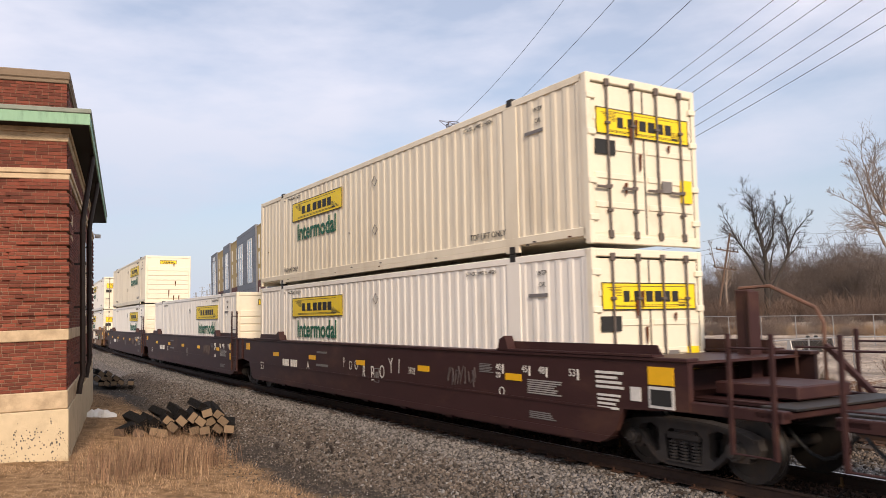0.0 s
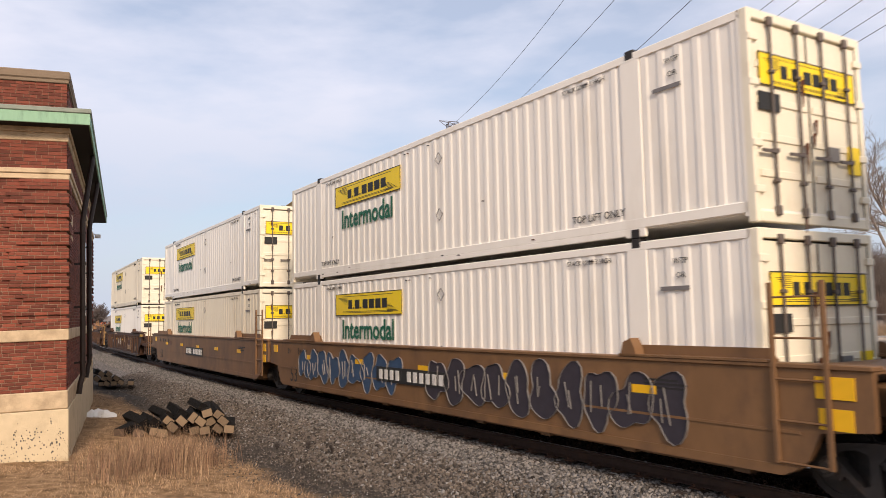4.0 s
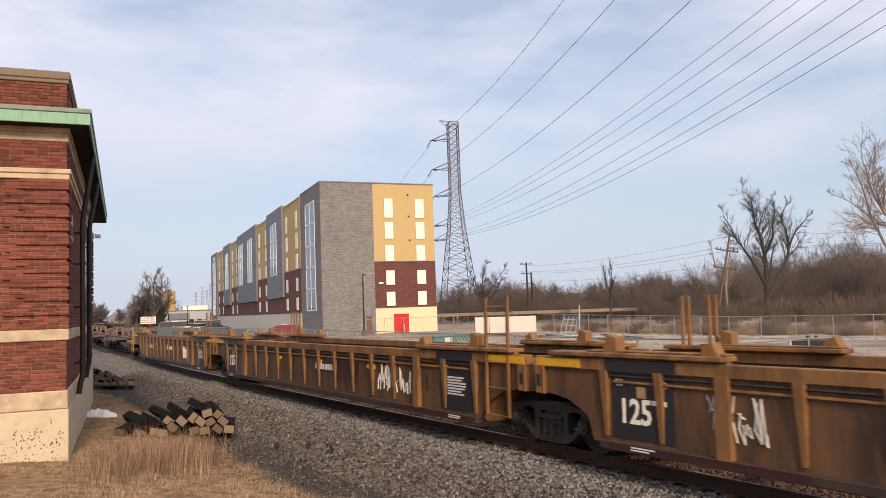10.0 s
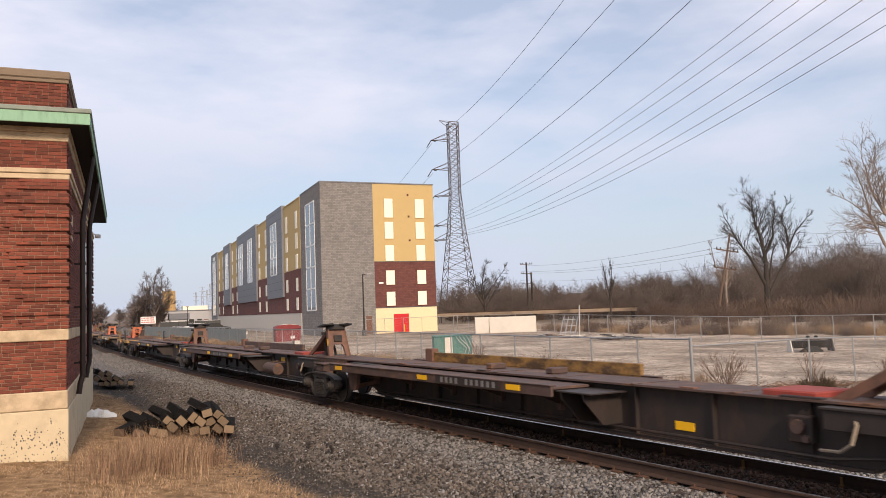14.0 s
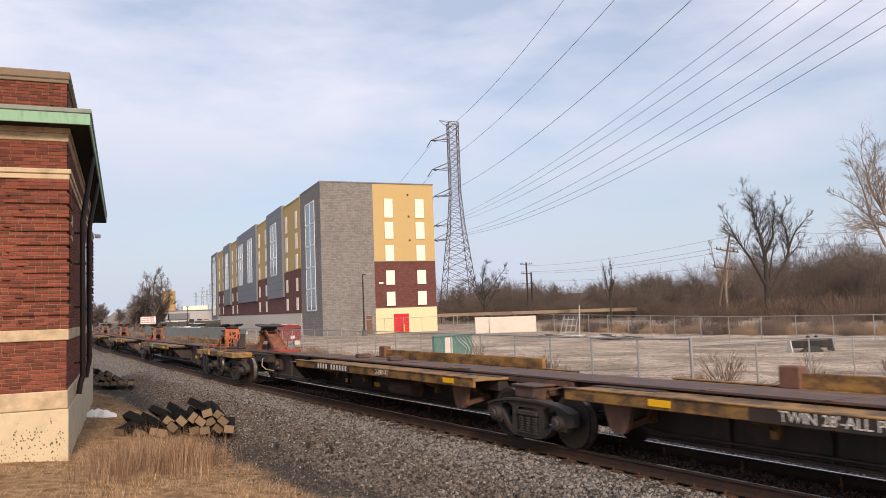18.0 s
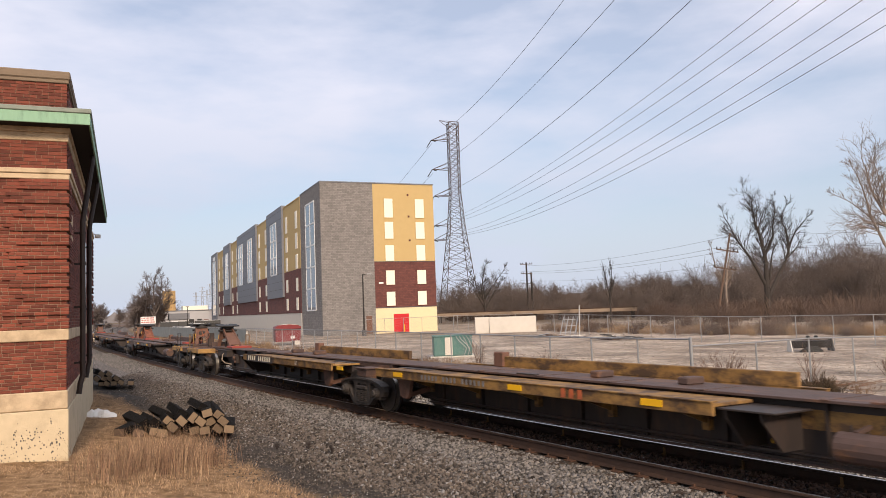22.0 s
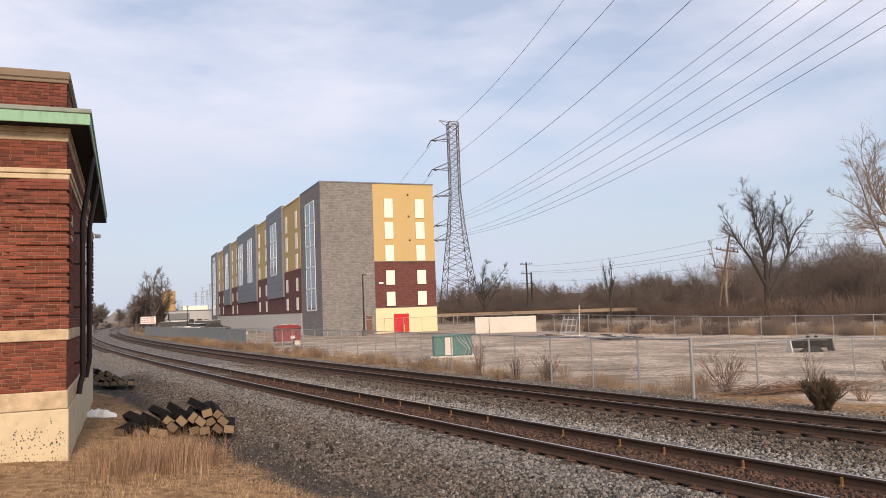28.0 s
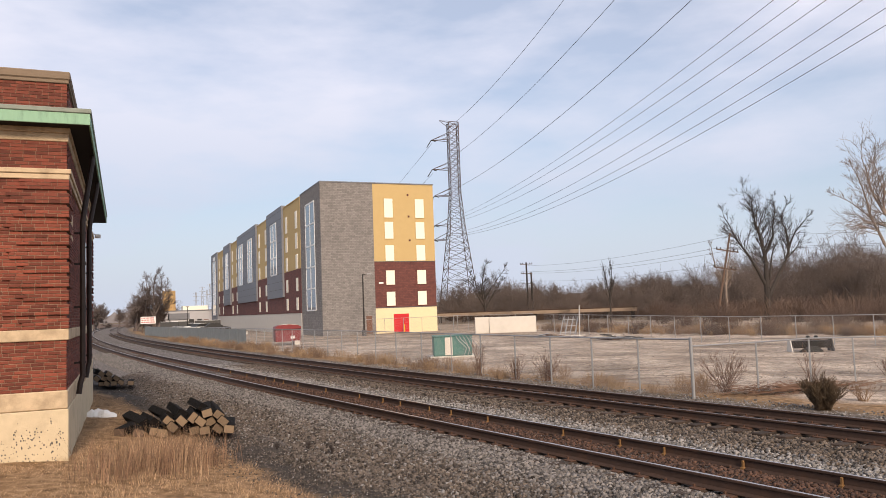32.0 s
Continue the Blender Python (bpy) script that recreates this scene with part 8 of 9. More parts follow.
    for a, c in zip(run, run[1:]):
        n = max(1, round(math.dist(a, c) / 3.0))
        for k in range(n):
            p0, p1 = Vector(a).lerp(Vector(c), k / n), Vector(a).lerp(Vector(c), (k + 0.985) / n)
            z = gz(p0.x, p0.y)
            part("screen_panel", MB().bar((p0.x - 0.05, p0.y - 0.03, z + 0.87), (p1.x - 0.05, p1.y - 0.03, z + 0.87), 0.012, 1.5), SCREEN_CLOTH, sc)
    part("end_post", MB().tube((-52, 133, -0.6), (-52, 133, 1.5), 0.04, n=8), GALV, sc)
    h = thing("dark_shed", "small dark shed beside the white board", "building", m=set_square((-68, 190, -0.5)))
    part("wall", MB().box(0, 4.2, 0, 6, 0, 2.6), WAREHOUSE, h)
    part("roof", MB().prism([(-0.3, 2.6), (4.5, 2.6), (4.5, 4.1), (-0.3, 4.1)], -0.3, 6.3), GREY_PANEL, h)
    part("door", MB().box(1.2, 3.4, -0.06, 0.05, 0.1, 2.2), WHITE_PAINT, h)
    for i, (x, y, r) in enumerate(((-63.6, 163, 7.0), (-47, 140, 5.0), (-55, 205, 8))):
        p = thing("lamp_pole", "thin dark pole by the parked cars", "pole", m=Matrix.Translation((x, y, -0.5)))
        part("post", MB().tube((0, 0, 0), (0, 0, r), 0.07, 0.05, 8), DARK_STEEL, p)
        part("head", MB().box(-0.3, 0.3, -0.08, 0.08, r - 0.1, r, 0.02), DARK_STEEL, p)
    # the raised guideway before the woods
    v = thing("guideway", "low beige concrete guideway before the woods", "bridge")
    part("girder", MB().bar((-2, 151, 1.12), (36.5, 146.5, 1.0), 1.2, 0.62), GUIDEWAY, v)
    part("parapet", MB().bar((-2, 150.6, 1.52), (36.5, 146.1, 1.4), 0.15, 0.2), RAIL_STEEL, v)
    for i in range(9):
        x = -1 + i * 4.6
        part("pier", MB().box(x - 0.3, x + 0.3, 150.5 - x * 0.117, 151.2 - x * 0.117, -0.6, 0.8, 0.03), SPINE_DARK, v)


far_left()

# ---- bare trees, brush and dry grass ----
def grow(seed, height, trunk_r, levels, split, spread, first=0.25, lift=0.15, sides=5, wobble=0.12, twig=0.012, length=None, reach=1.0, stout=1.0):
    """A leafless tree as one mesh of tapered limbs."""
    rng = random.Random(seed)
    mb, crown = MB(), MB()

    def limb(p, d, r, ln, level):
        mesh = mb if level == 0 else crown
        n = 4 if level < 2 else (3 if level < 4 else 2)
        side = sides if level == 0 else (4 if level < 3 else 3)
        q, dd, rr = p, d, r
        knots = [(p, d, r)]
        for i in range(n):
            dd = (dd + Vector((rng.gauss(0, wobble), rng.gauss(0, wobble), rng.gauss(0, wobble) + lift * 0.25))).normalized()
            q2 = q + dd * (ln / n)
            r2 = max(rr * (0.84 if level else 0.88), twig * 0.6)
            mesh.tube(q, q2, rr, r2, side, caps=False)
            q, rr = q2, r2
            knots.append((q, dd, rr))
        if level >= levels:
            return
        k = split if level else split + 2
        for j in range(k):
            f = rng.uniform(first if level == 0 else 0.25, 1.0)
            i = min(int(f * n), n - 1)
            a, b = knots[i], knots[i + 1]
            u = f * n - i
            pos = a[0].lerp(b[0], u)
            ax = a[1].orthogonal().normalized()
            ax.rotate(Matrix.Rotation(rng.uniform(0, 2 * math.pi), 3, a[1]))
            nd = (a[1] * math.cos(spread) + ax * math.sin(spread) * rng.uniform(0.7, 1.3) + Vector((0, 0, lift))).normalized()
            limb(pos, nd, max(a[2] * rng.uniform(0.42, 0.62) * (stout if level < 2 else 1), twig), ln * rng.uniform(0.5, 0.78) * (reach if level == 0 else 1), level + 1)
        limb(q, dd, max(rr * 0.8, twig), ln * rng.uniform(0.55, 0.75) * (reach if level == 0 else 1), level + 1)

    limb(Vector((0, 0, -0.3)), Vector((rng.gauss(0, 0.03), rng.gauss(0, 0.03), 1)).normalized(), trunk_r, (length or height * 0.42), 0)
    k = height / max(v[2] for v in crown.v)
    for q in (mb, crown):
        q.v = [(x * k, y * k, z * k) for x, y, z in q.v]
    return mb, crown


def arrays(mb):
    """Points and triangles of a collected mesh."""
    tris = []
    for f in mb.f:
        for i in range(1, len(f) - 1):
            tris.append((f[0], f[i], f[i + 1]))
    return np.array(mb.v, float), np.array(tris, int)


def joined(name, pieces, mat):
    """One mesh out of many turned and scaled copies: pieces are (points, triangles, matrix)."""
    vs, ts, k = [], [], 0
    for v, t, m in pieces:
        a = np.array(m)
        vs.append(v @ a[:3, :3].T + a[:3, 3])
        ts.append(t + k)
        k += len(v)
    V, T = np.concatenate(vs), np.concatenate(ts)
    me = bpy.data.meshes.new(name)
    me.vertices.add(len(V))
    me.vertices.foreach_set("co", V.astype(np.float32).ravel())
    me.loops.add(T.size)
    me.loops.foreach_set("vertex_index", T.astype(np.int32).ravel())
    me.polygons.add(len(T))
    me.polygons.foreach_set("loop_start", np.arange(0, T.size, 3, dtype=np.int32))
    me.polygons.foreach_set("loop_total", np.full(len(T), 3, np.int32))
    me.materials.append(mat)
    me.update(calc_edges=True)
    return me


def tree(seed, x, y, height, r, levels, split, spread, mat, label, **kw):
    z = gz(x, y)
    t = thing("bare_tree", label, "tree", m=Matrix.Translation((x, y, z)))
    trunk, crown = grow(seed, height, r, levels, split, spread, **kw)
    part("trunk", trunk.mesh("trunk", mat, fix=False), mat, t)
    part("crown", crown.mesh("crown", mat, fix=False), mat, t, "bare branches and twigs")
    return t


def bough_tree(x, y, seed, limbs, twig, mat, label, every=0.55, reach=0.42, levels=3, droop=0.10, fine=1.0):
    """A bare tree whose main limbs follow given courses, with branches and twigs grown along them."""
    rng = random.Random(seed)
    t = thing("bare_tree", label, "tree", m=Matrix.Translation((x, y, gz(x, y))))
    crown = MB()

    def twigs(p, d, r, ln, level):
        q, dd, rr = p, d, r
        n = 3 if level < 2 else 2
        knots = [(q, dd, rr)]
        for i in range(n):
            dd = (dd + Vector((rng.gauss(0, 0.13), rng.gauss(0, 0.13), rng.gauss(0, 0.10) + droop))).normalized()
            q2 = q + dd * (ln / n)
            r2 = max(rr * 0.74, twig * 0.55)
            crown.tube(q, q2, rr, r2, 4 if level == 0 else 3, caps=False)
            q, rr = q2, r2
            knots.append((q, dd, rr))
        if level >= levels:
            return
        for j in range(4):
            f = rng.uniform(0.22, 1.0) * n
            i = min(int(f), n - 1)
            ax = knots[i][1].orthogonal().normalized()
            ax.rotate(Matrix.Rotation(rng.uniform(0, 2 * math.pi), 3, knots[i][1]))
            nd = (knots[i][1] + ax * rng.uniform(0.35, 0.75)).normalized()
            twigs(knots[i][0].lerp(knots[i + 1][0], f - i), nd, max(knots[i][2] * 0.62, twig), ln * rng.uniform(0.5, 0.78), level + 1)

    for k, (course, r0, r1, bare) in enumerate(limbs):
        pts = [Vector(p) for p in course]
        fine_pts = []
        for i in range(len(pts) - 1):
            a, b, c, e = pts[max(i - 1, 0)], pts[i], pts[i + 1], pts[min(i + 2, len(pts) - 1)]
            for j in range(5):
                u = j / 5
                fine_pts.append(0.5 * (2 * b + (c - a) * u + (2 * a - 5 * b + 4 * c - e) * u * u + (3 * b - a - 3 * c + e) * u ** 3))
        fine_pts.append(pts[-1])
        fine_pts = [q + Vector((rng.gauss(0, 0.03), rng.gauss(0, 0.03), 0)) * (r0 + 0.25) for q in fine_pts]
        limb = MB()
        total = sum((b - a).length for a, b in zip(fine_pts, fine_pts[1:]))
        done, due = 0.0, total * bare
        for a, b in zip(fine_pts, fine_pts[1:]):
            f0, f1 = done / total, (done + (b - a).length) / total
            ra, rb = r0 + (r1 - r0) * f0, r0 + (r1 - r0) * f1
            limb.tube(a, b, ra, rb, 8 if r0 > 0.2 else 6, caps=False)
            while due < done + (b - a).length:
                d = (b - a).normalized()
                ax = d.orthogonal().normalized()
                ax.rotate(Matrix.Rotation(rng.uniform(0, 2 * math.pi), 3, d))
                way = (d * rng.uniform(0.5, 1.0) + ax * rng.uniform(0.5, 1.1) + Vector((0, 0, 0.15))).normalized()
                ln = (total * reach * (1.05 - 0.62 * f0) * rng.uniform(0.45, 1.0)) * fine
                twigs(a.lerp(b, (due - done) / (b - a).length), way, max(min(ra * 0.5, 0.09), twig), max(ln, 0.5), 0 if ln > 1.6 else 1)
                due += every * rng.uniform(0.6, 1.5)
            done += (b - a).length
        twigs(fine_pts[-1], (fine_pts[-1] - fine_pts[-2]).normalized(), r1, total * reach * 0.4, 0)
        part("trunk" if k == 0 else "limb", limb.mesh("limb", mat, fix=False), mat, t)
    part("crown", crown.mesh("crown", mat, fix=False), mat, t, "bare branches and twigs")
    return t


bough_tree(44.6, 106.5, 3, [
    ([(0, 0, -0.3), (0.1, 0, 3.1), (0.2, 0.1, 5.4), (0.25, 0.3, 9.0), (-0.16, 0.5, 11.7), (-0.76, 0.4, 13.8), (-1.2, 0.2, 15.6), (-1.7, 0.3, 16.6)], 0.52, 0.05, 0.42),
    ([(-0.1, 0, 5.0), (-1.7, -0.5, 7.9), (-3.05, -0.8, 9.9), (-4.3, -1.2, 11.6), (-4.9, -1.2, 13.1), (-5.6, -1.4, 14.2)], 0.24, 0.05, 0.45),
    ([(0.29, 0.3, 9.2), (1.2, -0.4, 11.4), (1.17, -0.8, 12.9), (1.5, -1.0, 15.0), (1.4, -1.0, 16.2)], 0.17, 0.04, 0.35),
    ([(0.6, 0, 5.6), (1.5, 0.7, 9.2), (2.6, 1.1, 10.9)], 0.15, 0.05, 0.6),
    ([(0.4, 0, 3.4), (2.2, 0.3, 6.5), (3.6, 0.4, 9.2), (3.63, 0.5, 11.9), (3.05, 0.7, 13.9), (3.4, 0.6, 15.0)], 0.28, 0.05, 0.42),
    ([(3.72, 0.4, 9.7), (4.5, 0.1, 11.8), (5.7, -0.3, 13.4), (6.4, -0.4, 14.2)], 0.12, 0.04, 0.4)], 0.013, BARK, "tall bare tree with dark forking limbs", every=0.36, reach=0.30)
bough_tree(39.6, 107.5, 6, [([(0, 0, -0.3), (-0.2, 0, 3.5), (0.2, 0.2, 7.0), (0.9, 0.2, 10.0)], 0.24, 0.05, 0.4), ([(-0.1, 0, 5.0), (-1.3, 0.4, 7.8), (-1.7, 0.5, 10.5)], 0.10, 0.04, 0.3)], 0.013, BARK_PALE, "slim bare tree with a grey trunk", every=0.5, reach=0.26)
bough_tree(40.5, 64.0, 21, [
    ([(0.3, 0, -0.3), (0.0, 0, 3.0), (-0.6, 0, 6.0), (-1.9, 0.2, 8.2), (-3.2, 0.4, 10.1), (-4.0, 0.5, 12.0), (-4.3, 0.5, 13.6), (-4.6, 0.5, 14.7)], 0.34, 0.03, 0.55),
    ([(-0.3, 0, 4.2), (-2.2, -0.2, 5.0), (-3.45, -0.4, 6.7), (-4.2, -0.5, 8.2), (-4.7, -0.5, 9.3), (-5.0, -0.6, 10.5), (-5.3, -0.6, 11.8), (-5.9, -0.8, 13.3)], 0.19, 0.03, 0.50),
    ([(-4.25, -0.5, 8.3), (-5.4, -0.7, 8.7), (-6.6, -0.9, 8.9)], 0.05, 0.02, 0.2),
    ([(-4.7, -0.5, 9.4), (-6.1, 0.1, 10.9), (-7.3, 0.3, 11.6)], 0.05, 0.02, 0.2),
    ([(-2.0, 0.2, 8.4), (-2.2, 0.6, 10.1), (-2.8, 0.9, 12.3), (-3.2, 1.0, 13.9)], 0.10, 0.03, 0.3)], 0.0085, BARK_PALE, "pale-barked bare sycamore with fine white twigs", every=0.22, reach=0.26, droop=0.03)
tree(9, 27.2, 127.0, 10.8, 0.24, 3, 3, 0.4, BARK, "thin dead tree with a broken top", first=0.55, lift=0.4, twig=0.045, length=6.5)
bough_tree(-70.6, 186.5, 14, [([(0, 0, -0.3), (0, 0, 3.5), (-0.3, 0, 7.0), (-0.2, 0.2, 10.5), (0.2, 0.2, 13.0)], 0.36, 0.06, 0.3), ([(0, 0, 3.0), (-1.8, 0.3, 6.5), (-3.0, 0.3, 10.2)], 0.2, 0.06, 0.3), ([(0, 0, 3.4), (1.8, -0.3, 7.0), (3.2, -0.3, 10.8)], 0.2, 0.06, 0.3), ([(0, 0, 5.0), (1.0, 0.6, 9.0), (1.6, 0.8, 12.6)], 0.14, 0.05, 0.3), ([(-0.1, 0, 5.0), (-1.2, -0.6, 9.0), (-1.8, -0.8, 12.2)], 0.14, 0.05, 0.3)], 0.02, HAZED_BARK, "broad bare tree beside the far line", every=0.4, reach=0.34)
tree(15, -75.6, 188.0, 10.8, 0.25, 4, 5, 0.75, HAZED_BARK, "bushy bare tree beside the far line", first=0.1, twig=0.03, length=3.5)
tree(16, -71.5, 191.0, 10.5, 0.25, 4, 5, 0.7, HAZED_BARK, "bushy bare tree beside the far line", first=0.15, twig=0.03, length=4)
bough_tree(7.6, 150.0, 17, [([(0, 0, -0.3), (0.2, 0, 3.0), (-0.3, 0, 6.0), (0.4, 0.3, 10.5)], 0.22, 0.05, 0.25), ([(0.2, 0, 2.4), (2.0, 0.4, 5.4), (3.6, 0.3, 7.6)], 0.15, 0.04, 0.3), ([(0, 0, 2.8), (-1.6, 0.4, 6.0), (-2.3, 0.6, 9.0)], 0.13, 0.04, 0.3), ([(0.1, 0, 4.4), (2.4, -0.5, 7.6), (4.2, -0.6, 10.0)], 0.12, 0.04, 0.3)], 0.018, BARK, "spreading bare tree beside the lattice tower", every=0.5, reach=0.32)
for k, (x, y, h) in enumerate(((-118.0, 262.0, 9.2), (-121.5, 266.0, 8.8), (-116.5, 274.0, 7.6), (-124.0, 272.0, 9.6), (-77.6, 191.0, 8.0), (-74.0, 194.0, 9.4), (-79.0, 196.0, 7.0))):
    tree(180 + k, x, y, h, 0.25, 4, 5, 0.75, HAZED_BARK, "bushy bare tree far down the line", first=0.1, lift=0.1, twig=0.032, length=3.2, wobble=0.2)


def woods():
    rng = random.Random(77)
    kinds = []
    for k in range(6):
        a, b = grow(100 + k, 10.0, 0.13, 4, 4, 0.72, first=0.2, lift=0.12, sides=4, wobble=0.2, twig=0.014, length=4.6)
        kinds.append(arrays(a.add(b.v, b.f)))
    low = []
    for k in range(4):
        mb = MB()
        r2 = random.Random(300 + k)
        for i in range(70):
            a = r2.uniform(0, 2 * math.pi)
            q = Vector((r2.gauss(0, 0.5), r2.gauss(0, 0.5), 0))
            d = Vector((math.cos(a) * 0.5, math.sin(a) * 0.5, r2.uniform(0.7, 1.6)))
            for j in range(3):
                p2 = q + d * r2.uniform(0.3, 0.6)
                mb.tube(q, p2, 0.016, 0.010, 3, caps=False)
                d = (d + Vector((r2.gauss(0, 0.3), r2.gauss(0, 0.3), r2.gauss(0, 0.1)))).normalized()
                q = p2
        low.append(arrays(mb))
    pieces, brush = [], []

    def height_at(px):
        return float(np.interp(px, [-0.02, 0.06, 0.12, 0.17, 0.25, 0.32, 0.40, 0.50, 0.6], [8.0, 8.0, 7.4, 6.6, 7.8, 8.8, 11.4, 13.0, 13.5]))

    for i in range(250):
        t = rng.uniform(-0.01, 0.72)
        r = rng.uniform(150, 215) - 75 * max(0, t - 0.1)
        x, y = r * t, r
        h = height_at(t) * rng.choice([0.55, 0.7, 0.8, 0.95, 1.0, 1.12]) * rng.uniform(0.92, 1.08) * r / 150
        v, f = kinds[i % 6]
        m = Matrix.Translation((x, y, gz(x, y))) @ Matrix.Rotation(rng.uniform(0, 6.28), 4, "Z") @ Matrix.Scale(h / 10.0, 4)
        pieces.append((v, f, m))
    for i in range(130):
        t = rng.uniform(0.03, 0.34)
        r = rng.uniform(175, 250)
        v, f = kinds[i % 6]
        pieces.append((v, f, Matrix.Translation((r * t, r, gz(r * t, r))) @ Matrix.Rotation(rng.uniform(0, 6.28), 4, "Z") @ Matrix.Scale(rng.uniform(0.65, 1.05), 4)))
    for i in range(330):
        t = rng.uniform(0.0, 0.75)
        r = rng.uniform(105, 190) - 62 * max(0, t - 0.08)
        if t < 0.27:
            r = rng.uniform(157, 195)
        x, y = r * t, r
        v, f = low[i % 4]
        m = Matrix.Translation((x, y, gz(x, y))) @ Matrix.Rotation(rng.uniform(0, 6.28), 4, "Z") @ Matrix.Scale(rng.uniform(1.0, 2.1), 4)
        brush.append((v, f, m))
    for i in range(70):
        t = rng.uniform(-0.56, -0.35)
        r = rng.uniform(360, 620)
        x, y = r * t, r
        if abs(float(from_line(x, y)[1][0])) < 16:
            continue
        v, f = kinds[i % 6]
        pieces.append((v, f, Matrix.Translation((x, y, gz(x, y))) @ Matrix.Rotation(rng.uniform(0, 6.28), 4, "Z") @ Matrix.Scale(rng.uniform(0.8, 1.35), 4)))
    tagged(new("woods", joined("woods", pieces, WOODS)), "bare brown winter woods behind the lot", "woods", kind="stuff")
    tagged(new("brush", joined("brush", brush, BRUSH)), "tangled brown brush at the foot of the woods", "brush", kind="stuff")
    # scrub along the back fence and the far track
    tan, brush2 = [], []
    for i in range(420):
        u = rng.random()
        x, y = (10.5 + 30 * u, 84 - 40 * u)
        x, y = x + rng.uniform(-0.5, 5), y + rng.uniform(0, 9)
        v, f = low[i % 4]
        m = Matrix.Translation((x, y, gz(x, y))) @ Matrix.Rotation(rng.uniform(0, 6.28), 4, "Z")
        if noise.noise((x * 0.35, y * 0.35, 5)) > -0.2:
            tan.append((v, f, m @ Matrix.Scale(rng.uniform(0.25, 0.6), 4)))
        else:
            brush2.append((v, f, m @ Matrix.Scale(rng.uniform(0.35, 0.95), 4)))
    tagged(new("brush", joined("brush", brush2, BRUSH)), "tangled brown brush behind the back fence", "brush", kind="stuff")
    for i in range(150):
        s = rng.uniform(8, 95)
        x, y, h = line(s, rng.uniform(8.4, 10.4))
        v, f = low[i % 4]
        tan.append((v, f, Matrix.Translation((x, y, gz(x, y))) @ Matrix.Rotation(rng.uniform(0, 6.28), 4, "Z") @ Matrix.Scale(rng.uniform(0.16, 0.40) * (1 if s < 40 else 1.25), 4)))
    tagged(new("dry_scrub", joined("dry_scrub", tan, SCRUB)), "dry tan scrub along the fences", "scrub", kind="stuff")
    # far ridges, haze mixed into their colours, more on the farther
    for nm, r0, hs in (("hillside", 330, 8), ("hillside", 800, 17)):
        mb = MB()
        pts = []
        for q in range(700):
            i = q * 119 / 699
            a = radians(25 + 130 * i / 119)
            tt = math.cos(a) / max(math.sin(a), 0.1)
            hh = hs * (0.75 + 0.35 * noise.noise((i * 0.35, r0, 0)) + 0.22 * noise.noise((i * 1.7, r0, 3)) + 0.14 * noise.noise((i * 6.1, r0, 5)) + 0.10 * noise.noise((i * 19.0, r0, 7)))
            hh *= float(np.interp(tt, [-0.6, -0.3, -0.1, 0.0, 0.15, 0.35, 0.7], ([0.1, 0.1, 0.3, 0.55, 0.65, 1.0, 1.4] if r0 < 500 else [0.8, 0.75, 0.75, 0.75, 0.9, 1.25, 1.6])))
            pts.append((r0 * math.cos(a), r0 * math.sin(a), hh))
        v = [(x, y, -1.0) for x, y, z in pts] + pts + [(x * 1.25, y * 1.25, z * 0.6) for x, y, z in pts]
        n = len(pts)
        f = [(i, i + 1, n + i + 1, n + i) for i in range(n - 1)] + [(n + i, n + i + 1, 2 * n + i + 1, 2 * n + i) for i in range(n - 1)]
        me = MB().add(v, f).mesh(nm, RIDGE if r0 < 500 else RIDGE_FAR_HAZED)
        tagged(new(nm, me), "far wooded ridge, brown with haze mixed into its colour", "hillside", kind="structure")


WOODS = material("woods_brown", (0.125, 0.098, 0.084), 0.95, vary=0.45, scale=0.12, stain=(0.15, 0.11, 0.085), stain_scale=0.06, stain_amount=0.5)
BRUSH = material("brush_brown", (0.105, 0.073, 0.058), 0.95, vary=0.45, scale=0.15, stain=(0.15, 0.09, 0.055), stain_scale=0.07, stain_amount=0.5)
SCRUB = material("scrub_tan", (0.21, 0.14, 0.095), 0.95, vary=0.4, scale=0.5, stain=(0.42, 0.29, 0.165), stain_scale=0.22, stain_amount=0.8, stain_lo=0.46, stain_hi=0.60)
# Ridge browns greyed and paled for haze, the far one most.
RIDGE_FAR_HAZED = material("far_ridge_hazed", (0.205, 0.195, 0.205), 0.95, vary=0.3, scale=0.05, stain=(0.16, 0.145, 0.145), stain_scale=0.02, stain_amount=0.4)
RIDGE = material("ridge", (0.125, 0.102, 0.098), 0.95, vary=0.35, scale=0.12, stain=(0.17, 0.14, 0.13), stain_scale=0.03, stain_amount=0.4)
woods()


